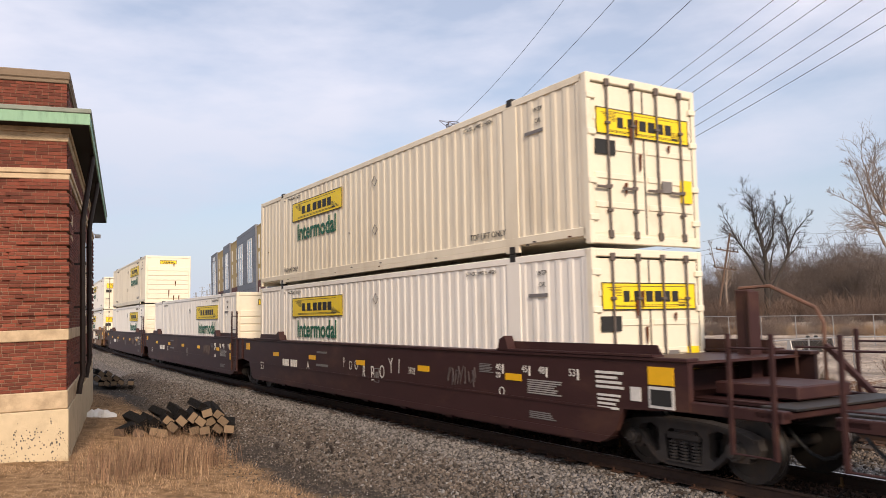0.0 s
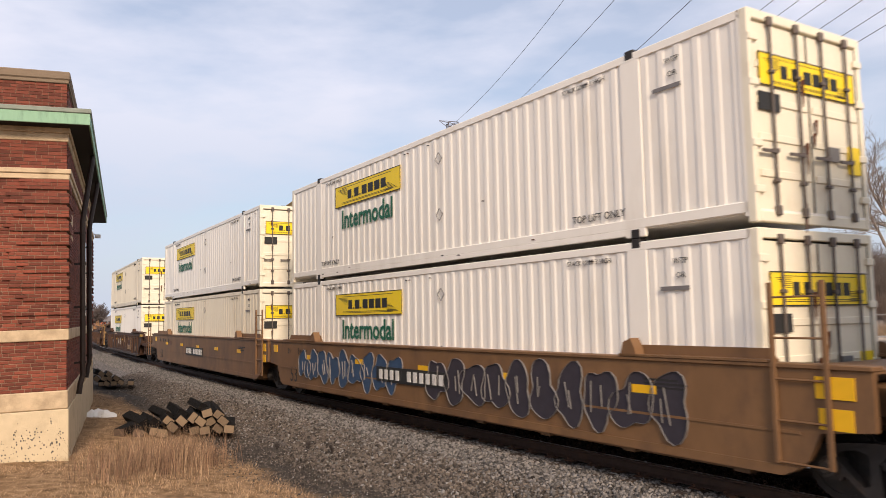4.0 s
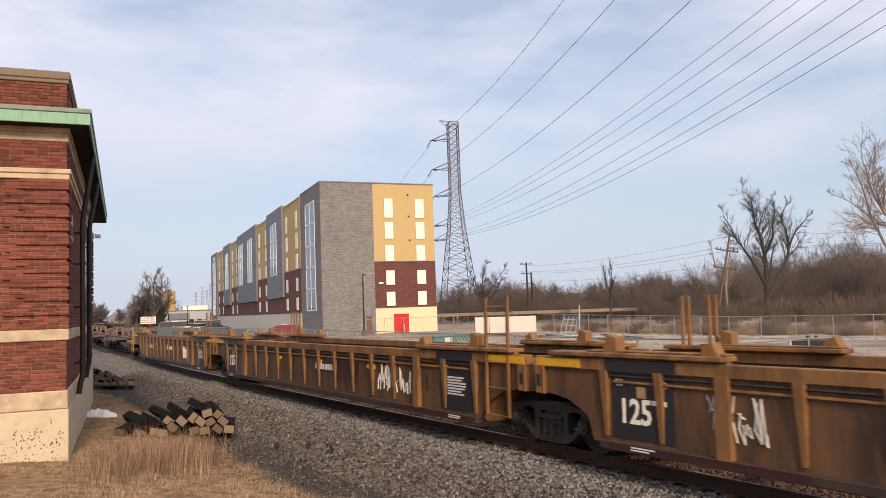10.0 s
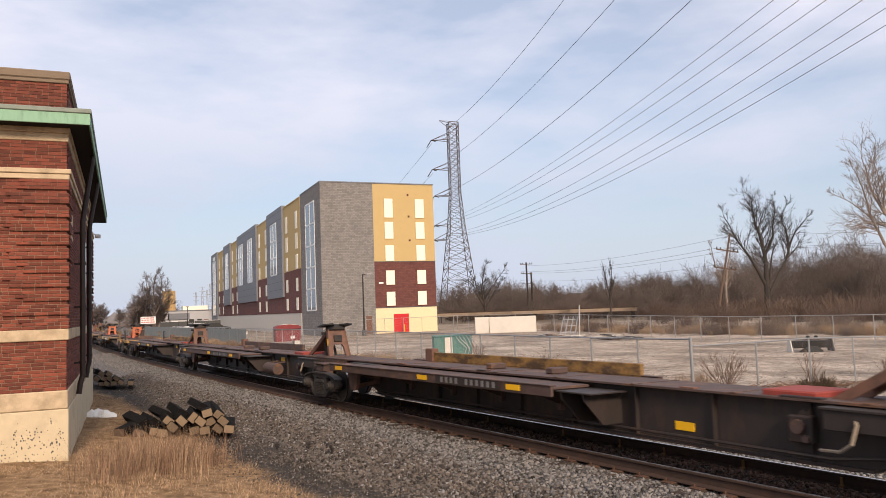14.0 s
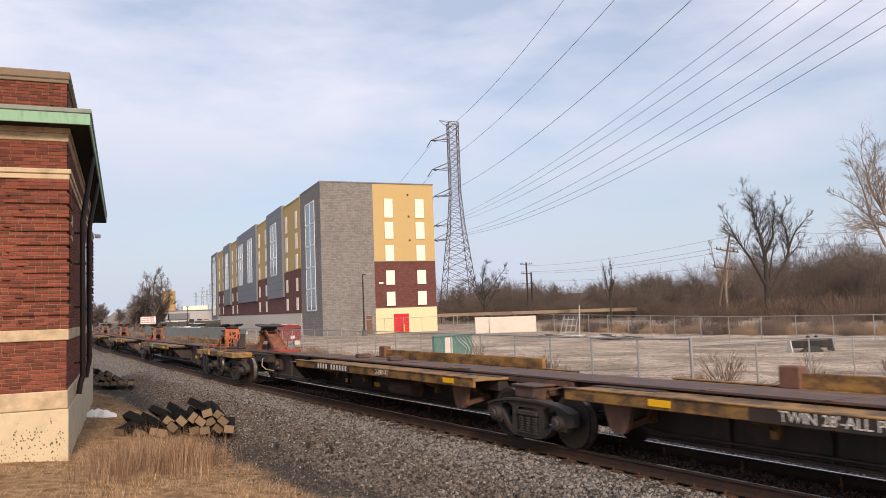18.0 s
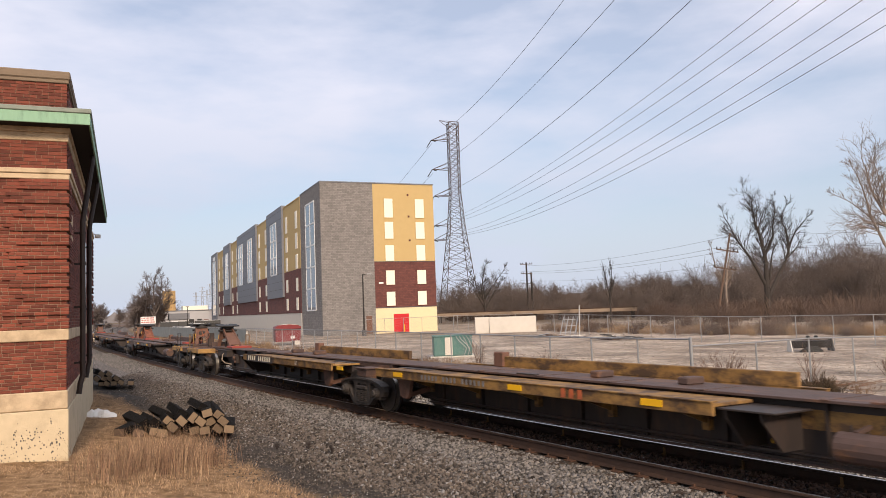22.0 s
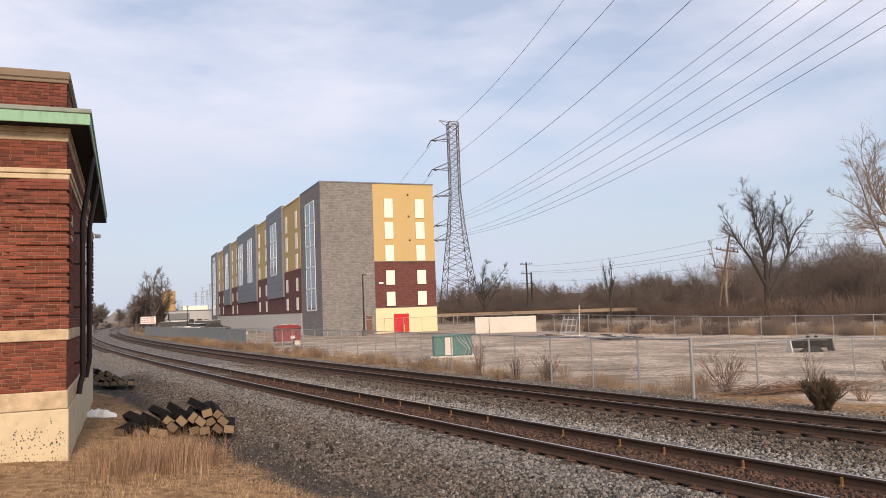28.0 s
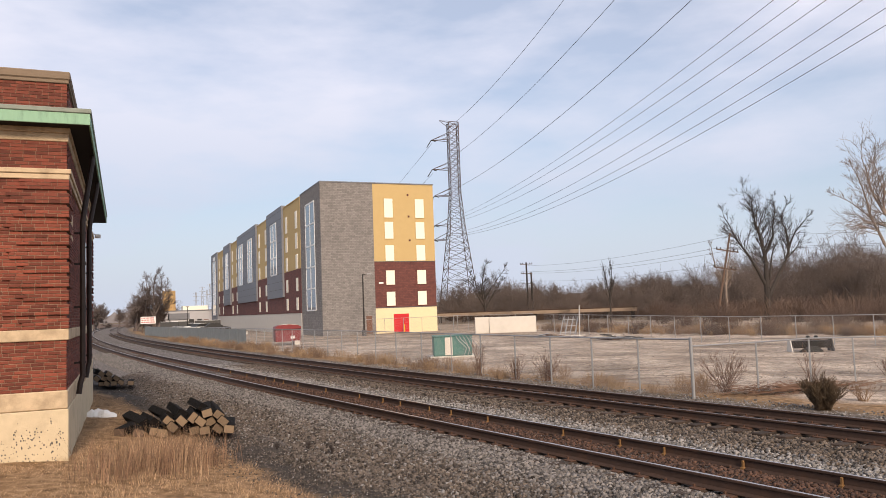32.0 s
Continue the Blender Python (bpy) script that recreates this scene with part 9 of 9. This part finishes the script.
def shrub(name, x, y, height, width, n, mat, label, seed, lean=0.35, fine=False):
    rng = random.Random(seed)
    s = thing(name, label, "shrub", m=Matrix.Translation((x, y, gz(x, y))))
    mb = MB()
    for i in range(n):
        a = rng.uniform(0, 2 * math.pi)
        q = Vector((rng.gauss(0, 0.08), rng.gauss(0, 0.08), -0.03))
        d = Vector((math.cos(a) * lean * rng.random() * width, math.sin(a) * lean * rng.random() * width, 1)).normalized()
        ln = height * rng.uniform(0.6, 1.0)
        for j in range(4):
            q2 = q + d * ln / 4
            mb.tube(q, q2, 0.009 * (1 - j * 0.2), 0.007 * (1 - j * 0.2), 3, caps=False)
            if j or fine:
                for b in range(3 if not fine else 9):
                    u = rng.uniform(0, 2 * math.pi)
                    e = (d + Vector((math.cos(u), math.sin(u), 0.5 if not fine else 0.2)) * 0.8).normalized()
                    st = q.lerp(q2, rng.random())
                    mb.tube(st, st + e * ln * rng.uniform(0.06, 0.2), 0.006, 0.003, 3, caps=False)
            d = (d + Vector((rng.gauss(0, 0.1), rng.gauss(0, 0.1), 0))).normalized()
            q = q2
    part("twig_tuft", mb.mesh("twig_tuft", mat, fix=False), mat, s)


STEM = material("stem_brown", (0.16, 0.095, 0.065), 0.9, vary=0.3, scale=4)
CONIFER = material("conifer", (0.085, 0.058, 0.034), 0.9, vary=0.4, scale=9)
shrub("evergreen_shrub", 9.35, 19.4, 0.92, 1.9, 150, CONIFER, "small brownish evergreen shrub by the far track", 4, 0.55, True)
shrub("bare_shrub", 8.6, 24.0, 1.45, 2.0, 46, STEM, "bare reddish-brown shrub by the chain-link fence", 5, 0.55)
shrub("bare_shrub", 3.75, 29.2, 1.2, 1.6, 44, STEM, "bare reddish-brown shrub by the chain-link fence", 6, 0.5)
shrub("bare_shrub", 2.7, 30.3, 1.1, 1.2, 30, STEM, "bare reddish-brown shrub by the chain-link fence", 7, 0.5)
shrub("bare_shrub", 1.3, 32.6, 1.5, 1.0, 16, STEM, "bare reddish-brown shrub by the chain-link fence", 8, 0.4)
shrub("bare_shrub", 12.5, 26.6, 1.3, 1.4, 14, STEM, "bare reddish-brown shrub by the chain-link fence", 9, 0.45)
shrub("bare_shrub", 16.0, 28.0, 0.9, 1.4, 30, STEM, "bare reddish-brown shrub by the chain-link fence", 10, 0.6)
shrub("bare_shrub", 11.2, 21.0, 0.6, 1.4, 26, SCRUB, "low dry shrub by the far track", 12, 0.9)


def brush_pile(x, y, seed):
    """Cut branches and leaf litter heaped by the fence."""
    rng = random.Random(seed)
    p = thing("brush_pile", "low heap of dead branches and brown leaves by the fence", "brush pile", m=Matrix.Translation((x, y, gz(x, y))))
    mb, lf = MB(), MB()
    for i in range(90):
        a, ln = rng.gauss(0.3, 0.7), rng.uniform(0.3, 1.1)
        u, v, z = rng.gauss(0, 0.75), rng.gauss(0, 0.35), rng.uniform(0.0, 0.22)
        mb.tube((u, v, z), (u + math.cos(a) * ln, v + math.sin(a) * ln * 0.5, z + rng.uniform(-0.05, 0.14)), 0.014, 0.006, 4)
    for i in range(900):
        u, v = rng.gauss(0, 0.95), rng.gauss(0, 0.4)
        z = max(0.0, 0.2 * math.exp(-u * u - v * v * 4)) + rng.uniform(0, 0.04)
        r = rng.uniform(0.02, 0.05)
        lf.add([(u - r, v, z), (u, v - r, z + 0.015), (u + r, v, z + rng.uniform(0, 0.03)), (u, v + r, z)], [(0, 1, 2, 3)])
    tagged(part("branches", mb.mesh("branches", STEM, fix=False), STEM, p), kind="stuff")
    tagged(part("leaf_litter", lf.mesh("leaf_litter", LITTER, fix=False), LITTER, p, "dead brown leaves"), kind="stuff")


LITTER = island_vary(material("leaf_litter", (0.15, 0.075, 0.045), 0.9, vary=0.3, scale=6), 0.6)
brush_pile(9.4, 23.2, 1)
brush_pile(11.0, 23.6, 2)


def dry_grass():
    """Matted and standing dry grass before the depot, and thin stalks."""
    rng = np.random.default_rng(4)
    V, T, k = [], [], 0

    def blades(n, place, h0, h1, w, bend):
        nonlocal k
        got = 0
        while got < n:
            x, y = place()
            z = gz(x, y)
            h = rng.uniform(h0, h1)
            a = rng.uniform(0, 2 * math.pi)
            dx, dy = math.cos(a), math.sin(a)
            b = rng.uniform(*bend) * h
            c = rng.uniform(0, 2 * math.pi)
            wx, wy = math.cos(c) * w, math.sin(c) * w
            V.extend([(x - wx, y - wy, z - 0.03), (x + wx, y + wy, z - 0.03), (x + dx * b * 0.4 + wx * 0.7, y + dy * b * 0.4 + wy * 0.7, z + h * 0.6),
                      (x + dx * b * 0.4 - wx * 0.7, y + dy * b * 0.4 - wy * 0.7, z + h * 0.6), (x + dx * b, y + dy * b, z + h)])
            T.extend([(k, k + 1, k + 2), (k, k + 2, k + 3), (k + 3, k + 2, k + 4)])
            k += 5
            got += 1

    def around(cx, cy, sx, sy):
        def f():
            return cx + rng.normal() * sx, cy + rng.normal() * sy
        return f

    def strip():
        while True:
            s, d = rng.uniform(-10, 22), rng.uniform(-11.5, -4.5)
            x, y, h = line(s, d)
            if y < 5.5 or (x * 0.922 + y * 0.387 < -1.02 and (x + 6.85) * -0.387 + (y - 13.9) * 0.922 > -0.05):
                continue
            edge = -5.15 + 0.6 * noise.noise((x * 0.6, y * 0.6, 9))
            if d < edge and noise.noise((x * 0.9, y * 0.9, 2)) > -0.32:
                return x, y

    blades(26000, strip, 0.015, 0.06, 0.004, (1.0, 3.4))
    clumps = [strip() for _ in range(190)]
    for cx, cy in clumps:
        blades(36, around(cx, cy, 0.10, 0.10), 0.04, 0.14, 0.0035, (0.4, 1.6))
    stand = [(-5.5, 13.2), (-5.2, 13.5), (-4.9, 13.8), (-4.7, 12.9), (-5.3, 14.3), (-4.4, 13.4), (-4.8, 14.2), (-5.0, 12.7), (-4.2, 12.6)]
    for cx, cy in stand:
        blades(40, around(cx, cy, 0.22, 0.26), 0.30, 0.80, 0.0026, (0.05, 0.4))
    me = bpy.data.meshes.new("dry_grass")
    me.from_pydata(V, [], T)
    me.materials.append(island_vary(material("dry_grass", (0.37, 0.25, 0.15), 0.85, vary=0.35, scale=1.2), 0.6))
    tagged(new("dry_grass", me), "dry straw-coloured grass before the depot", "grass", kind="stuff")
    # dead brown stalks standing before the heap of ties
    V, T, k = [], [], 0
    for _ in range(46):
        cx, cy = rng.normal(-5.05, 0.62), rng.normal(13.35, 0.75)
        if cx * 0.922 + cy * 0.387 < -0.55 or cy > 15.6:
            continue
        blades(38, around(cx, cy, 0.17, 0.2), 0.18, 0.74, 0.003, (0.08, 0.6))
    me = bpy.data.meshes.new("dead_stalks")
    me.from_pydata(V, [], T)
    me.materials.append(island_vary(material("dead_stalks", (0.20, 0.118, 0.072), 0.85, vary=0.35, scale=1.2), 0.7))
    tagged(new("dead_stalks", me), "dead brown weed stalks before the heap of ties", "weeds", kind="stuff")


dry_grass()

# ---- stacks of old ties, and scraps by the depot ----
def tie_pile(cx, cy, rows, seed, label):
    """Old ties in a heap: along it, height of the end's middle, roll, yaw and set-back of each."""
    rng = random.Random(seed)
    me = once("old_tie", lambda: MB().box(-0.115, 0.115, 0, 2.45, -0.09, 0.09, 0.014).mesh("old_tie", TIE_BLACK))
    cut = once("tie_cut", lambda: MB().box(-0.107, 0.107, -0.006, 0.0, -0.082, 0.082, 0.004).mesh("cut_end", TIE_CUT))
    dull = once("tie_dull", lambda: MB().box(-0.107, 0.107, -0.006, 0.0, -0.082, 0.082, 0.004).mesh("cut_end", TIE_DULL))
    for x, z, roll, yaw, back in rows:
        m = Matrix.Translation((cx + x, cy + back, z)) @ Matrix.Rotation(radians(yaw), 4, "Z") @ Matrix.Rotation(radians(rng.uniform(-3.2, -0.8)), 4, "X") @ Matrix.Rotation(radians(roll), 4, "Y")
        t = thing("railway_tie", label, "railway tie", "stacked ties", m=m)
        part("beam", me, TIE_BLACK, t)
        if back < 0.3:
            part("cut_end", cut if x > -0.75 else dull, TIE_CUT if x > -0.75 else TIE_DULL, t, "sawn end")


TIE_DULL = material("tie_dull_end", (0.10, 0.066, 0.045), 0.9, vary=0.3, scale=25, stain=(0.04, 0.03, 0.025), stain_scale=9, stain_amount=0.6, per_object=0.3)
tie_pile(-6.0, 17.3, [
    (1.09, -0.04, 8, 15, 0.0), (0.82, -0.03, 38, 17, 0.1), (0.55, -0.05, -6, 16, 0.0), (0.31, -0.05, -10, 18, 0.05), (0.06, -0.05, 20, 20, 0.35),
    (0.96, 0.14, 42, 19, 0.0), (0.64, 0.12, -30, 17, 0.1), (0.46, 0.15, 40, 18, 0.0), (0.25, 0.22, -50, 20, 0.15), (-0.17, 0.05, 44, 21, 0.0),
    (0.85, 0.27, 40, 20, 0.05), (0.61, 0.33, -14, 18, 0.0), (0.02, 0.17, 45, 22, 0.05), (-0.29, 0.17, 40, 23, 0.1), (0.38, 0.38, 35, 24, 0.5),
    (-0.60, -0.05, 12, 24, 0.1)], 1, "black creosoted railway tie with a sawn end, in a heap")
tie_pile(-6.0, 17.3, [
    (-0.93, -0.06, 20, 25, 0.0), (-1.36, -0.03, 0, 8, 0.0), (-0.42, -0.08, 10, 26, 0.05), (-0.72, 0.09, 42, 27, 0.45), (-1.02, 0.06, -30, 31, 0.6),
    (-0.15, 0.25, 30, 25, 0.6), (-0.52, 0.17, 45, 29, 0.8), (-1.1, -0.02, 10, 20, 0.3)], 2, "black weathered railway tie half sunk in dry grass, in a heap")
tie_pile(-13.4, 30.6, [
    (0.85, -0.03, 5, 22, 0.0), (0.42, 0.0, 35, 24, 0.1), (0.18, -0.02, 0, 22, 0.0), (-0.1, -0.02, 30, 25, 0.0), (-0.35, -0.04, 0, 24, 0.1),
    (0.28, 0.17, 40, 24, 0.0), (0.02, 0.17, 42, 26, 0.0), (-0.24, 0.17, 20, 24, 0.1), (-0.5, 0.18, 44, 25, 0.0), (-0.05, 0.34, 40, 26, 0.1), (-0.35, 0.36, 42, 27, 0.1), (-0.6, 0.42, 30, 28, 0.3)], 3,
    "black creosoted railway tie with a sawn end, in a heap")

rng_s = random.Random(3)
sheet = MB()
gv = []
for i in range(13):
    for j in range(9):
        u, w = i / 12, j / 8
        hgt = 0.27 * math.sin(math.pi * u) ** 0.6 * math.sin(math.pi * w) ** 0.6 * (0.62 + 0.75 * noise.noise((u * 5, w * 5, 1)))
        gv.append(((u - 0.5) * 0.95, (w - 0.5) * 0.75, max(hgt, 0.0)))
sheet.add(gv, [(i * 9 + j, i * 9 + j + 1, (i + 1) * 9 + j + 1, (i + 1) * 9 + j) for i in range(12) for j in range(8)])
solid("plastic_sheet", sheet, PLASTIC_WHITE, "crumpled white plastic sheet on the grass", "sheet", m=Matrix.Translation((-9.55, 21.1, gz(-9.55, 21.1) - 0.02)) @ Matrix.Rotation(0.4, 4, "Z"))


def weed(x, y, seed):
    rng = random.Random(seed)
    mb = MB()
    for i in range(16):
        a = rng.uniform(0, 6.28)
        mb.tube((0, 0, 0), (math.cos(a) * 0.1 * rng.random(), math.sin(a) * 0.1 * rng.random(), rng.uniform(0.1, 0.24)), 0.008, 0.004, 4)
    solid("dead_weed", mb, SPINE_DARK, "small dark dead weed in the gravel", "weed", m=Matrix.Translation((x, y, gz(x, y))))


weed(-3.61, 16.22, 1)
weed(-3.0, 16.5, 2)
weed(-2.4, 15.8, 3)

# ---- pieces of the setting ----
build_ties(near_track, 0.0, 0.0, 130, 150)
build_ties(far_track, TRACK_GAP, 0.02, 110, 150)
build_bricks()


def stones():
    """Loose ballast: broken stones, thick beside the near rail and thinner up the bank."""
    rng = np.random.default_rng(12)
    base = np.array([(-1, -1, -1), (1, -1, -1), (1, 1, -1), (-1, 1, -1), (-1, -1, 1), (1, -1, 1), (1, 1, 1), (-1, 1, 1)], float)
    tri = np.array([(0, 2, 1), (0, 3, 2), (4, 5, 6), (4, 6, 7), (0, 1, 5), (0, 5, 4), (1, 2, 6), (1, 6, 5), (2, 3, 7), (2, 7, 6), (3, 0, 4), (3, 4, 7)])

    def field(n, s0, s1, d0, d1, keep):
        s = s0 + (s1 - s0) * rng.random(n * 3) ** 1.5
        d = rng.uniform(d0, d1, n * 3)
        ok = rng.random(n * 3) < keep(s, d)
        s, d = s[ok][:n], d[ok][:n]
        x = np.interp(s, LINE_S, LINE_X)
        y = np.interp(s, LINE_S, LINE_Y)
        h = np.interp(s, LINE_S, _h)
        return x + d * np.sin(h), y - d * np.cos(h), d

    bed = [field(13000, -4, 26, -0.66, 0.66, lambda s, d: np.ones_like(s)), field(2500, -3, 26, 4.1, 5.4, lambda s, d: np.ones_like(s))]
    mid = [field(18000, -4, 34, 1.9, 3.9, lambda s, d: np.clip((d - 1.8) / 0.7, 0.15, 1)), field(3000, -2, 40, 5.6, 6.5, lambda s, d: np.ones_like(s))]
    shoulder = [field(46000, -6, 60, -2.7, -0.95, lambda s, d: np.clip((d + 2.8) / 0.6, 0.1, 1))]
    sets = [field(13000, -5, 36, 0.92, 2.5, lambda s, d: np.clip((2.7 - d) / 0.8, 0.1, 1)), field(6000, -4, 34, 6.5, 9.2, lambda s, d: np.ones_like(s)), field(4500, -5, 25, -5.2, -2.6, lambda s, d: np.clip((d + 5.4) / 2.0, 0.05, 1))]
    toe = [field(42000, -6, 34, -4.6, -2.1, lambda s, d: np.clip((d + 4.6) / 1.5, 0.08, 1) * np.clip((-1.9 - d) / 0.7, 0, 1)),
           field(20000, -5, 24, -6.0, -3.4, lambda s, d: np.clip((d + 6.2) / 1.5, 0.05, 1))]
    brown = island_vary(material("brown_gravel", (0.094, 0.076, 0.062), 0.9, vary=0.25, scale=30), 0.8)
    grey = island_vary(material("ballast_stone", (0.200, 0.188, 0.178), 0.9, vary=0.25, scale=30), 0.62)
    rusty = island_vary(material("rusty_ballast_stone", (0.070, 0.038, 0.026), 0.9, vary=0.25, scale=30), 0.75)
    buff = island_vary(material("buff_ballast_stone", (0.100, 0.080, 0.064), 0.9, vary=0.25, scale=30), 0.85)
    dusty = island_vary(material("shoulder_stone", (0.145, 0.132, 0.122), 0.9, vary=0.25, scale=30), 0.75)
    for name, group, m, words in (("shoulder_ballast", shoulder, dusty, "dusty grey-brown ballast stones on the shoulder"), ("ballast", sets, grey, "grey broken ballast stones beside the rails"), ("gravel", toe, brown, "dark brown gravel at the foot of the ballast"), ("rusty_ballast", bed, rusty, "rust-brown ballast stones between the rails"), ("buff_ballast", mid, buff, "buff and grey ballast stones between the two tracks")):
        X = np.concatenate([a[0] for a in group])
        Y = np.concatenate([a[1] for a in group])
        D = np.concatenate([a[2] for a in group])
        n = len(X)
        Z = ground_z(X, Y) - np.where((D > -3.6) & (D < 8), 0.055, 0.0) + rng.uniform(-0.01, 0.022, n)
        size = rng.uniform(0.010, 0.027, n) * np.clip((D + 5.6) / 2.2, 0.42, 1) * np.where(D > 6, 0.75, 1.0)
        P = base[None] * (1 + rng.uniform(-0.38, 0.38, (n, 8, 3)))
        P *= (size[:, None] * rng.uniform(0.65, 1.25, (n, 3)))[:, None, :]
        q = rng.normal(size=(n, 4))
        q /= np.linalg.norm(q, axis=1)[:, None]
        w, a, b, c = q.T
        Rm = np.stack([np.stack([1 - 2 * (b * b + c * c), 2 * (a * b - c * w), 2 * (a * c + b * w)], 1),
                       np.stack([2 * (a * b + c * w), 1 - 2 * (a * a + c * c), 2 * (b * c - a * w)], 1),
                       np.stack([2 * (a * c - b * w), 2 * (b * c + a * w), 1 - 2 * (a * a + b * b)], 1)], 1)
        P = np.einsum("nij,nkj->nki", Rm, P) + np.stack([X, Y, Z], 1)[:, None, :]
        T = (tri[None] + (np.arange(n) * 8)[:, None, None]).reshape(-1, 3)
        me = joined(name, [(P.reshape(-1, 3), T, Matrix())], m)
        tagged(new(name, me), words, "ballast", kind="stuff")



def lot_gravel():
    """Loose stones and crumbs of brick over the gravel lot."""
    rng = np.random.default_rng(21)
    n = 9000
    r = 24 + 60 * rng.random(n) ** 1.6
    a = rng.uniform(-0.12, 0.75, n)
    X, Y = r * a, r
    _, d = from_line(X, Y)
    ok = (d > 9.6) & (X + 0.55 * Y < 60)
    X, Y = X[ok], Y[ok]
    n = len(X)
    size = rng.uniform(0.008, 0.03, n) * (0.6 + 0.5 * Y / 40)
    base = np.array([(1, 0, 0), (0, 1, 0), (-1, 0, 0), (0, -1, 0), (0, 0, 0.7), (0, 0, -0.7)], float)
    tri = np.array([(0, 1, 4), (1, 2, 4), (2, 3, 4), (3, 0, 4), (1, 0, 5), (2, 1, 5), (3, 2, 5), (0, 3, 5)])
    P = base[None] * (1 + rng.uniform(-0.4, 0.4, (n, 6, 3))) * (size[:, None] * rng.uniform(0.6, 1.6, (n, 3)))[:, None, :]
    P = P + np.stack([X, Y, ground_z(X, Y) + size * 0.2], 1)[:, None, :]
    T = (tri[None] + (np.arange(n) * 6)[:, None, None]).reshape(-1, 3)
    m = island_vary(material("lot_stone", (0.30, 0.24, 0.19), 0.95, vary=0.2, scale=10), 0.65)
    tagged(new("lot_gravel", joined("lot_gravel", [(P.reshape(-1, 3), T, Matrix())], m)), "loose grey and tan stones on the gravel lot", "gravel", kind="stuff")


stones()
lot_gravel()


# ---- what moves ----
def motions():
    """The whole train runs by at one even speed."""
    times = [float(i) for i in range(33)]
    for ob, qa, qb, local in MOVING:
        walk(ob, [(t, car_pose(qa, qb, t) @ local) for t in times])
    # the wheels turn while they are in the camera's sight
    for w, x, q in WHEELS:
        t0 = max(0.0, (q - 24.0) / SPEED)
        t1 = min(32.0, (q + 7.0) / SPEED)
        rows = [(0.0, pose(x, 0, 0.457))]
        if t1 > t0:
            n0, n1 = math.ceil(t0 * FPS), math.floor(t1 * FPS)
            for k in range(max(n0, 1), n1 + 1):
                a = SPEED / 0.457 * (k / FPS - t0)
                rows.append((k / FPS, Matrix.Translation((x, 0, 0.457)) @ Matrix.Rotation(-a % (2 * math.pi), 4, "Y")))
            last = rows[-1][1]
        else:
            last = rows[0][1]
        if rows[-1][0] < 31.99:
            rows.append((32.0, last))
        walk(w, rows)


motions()
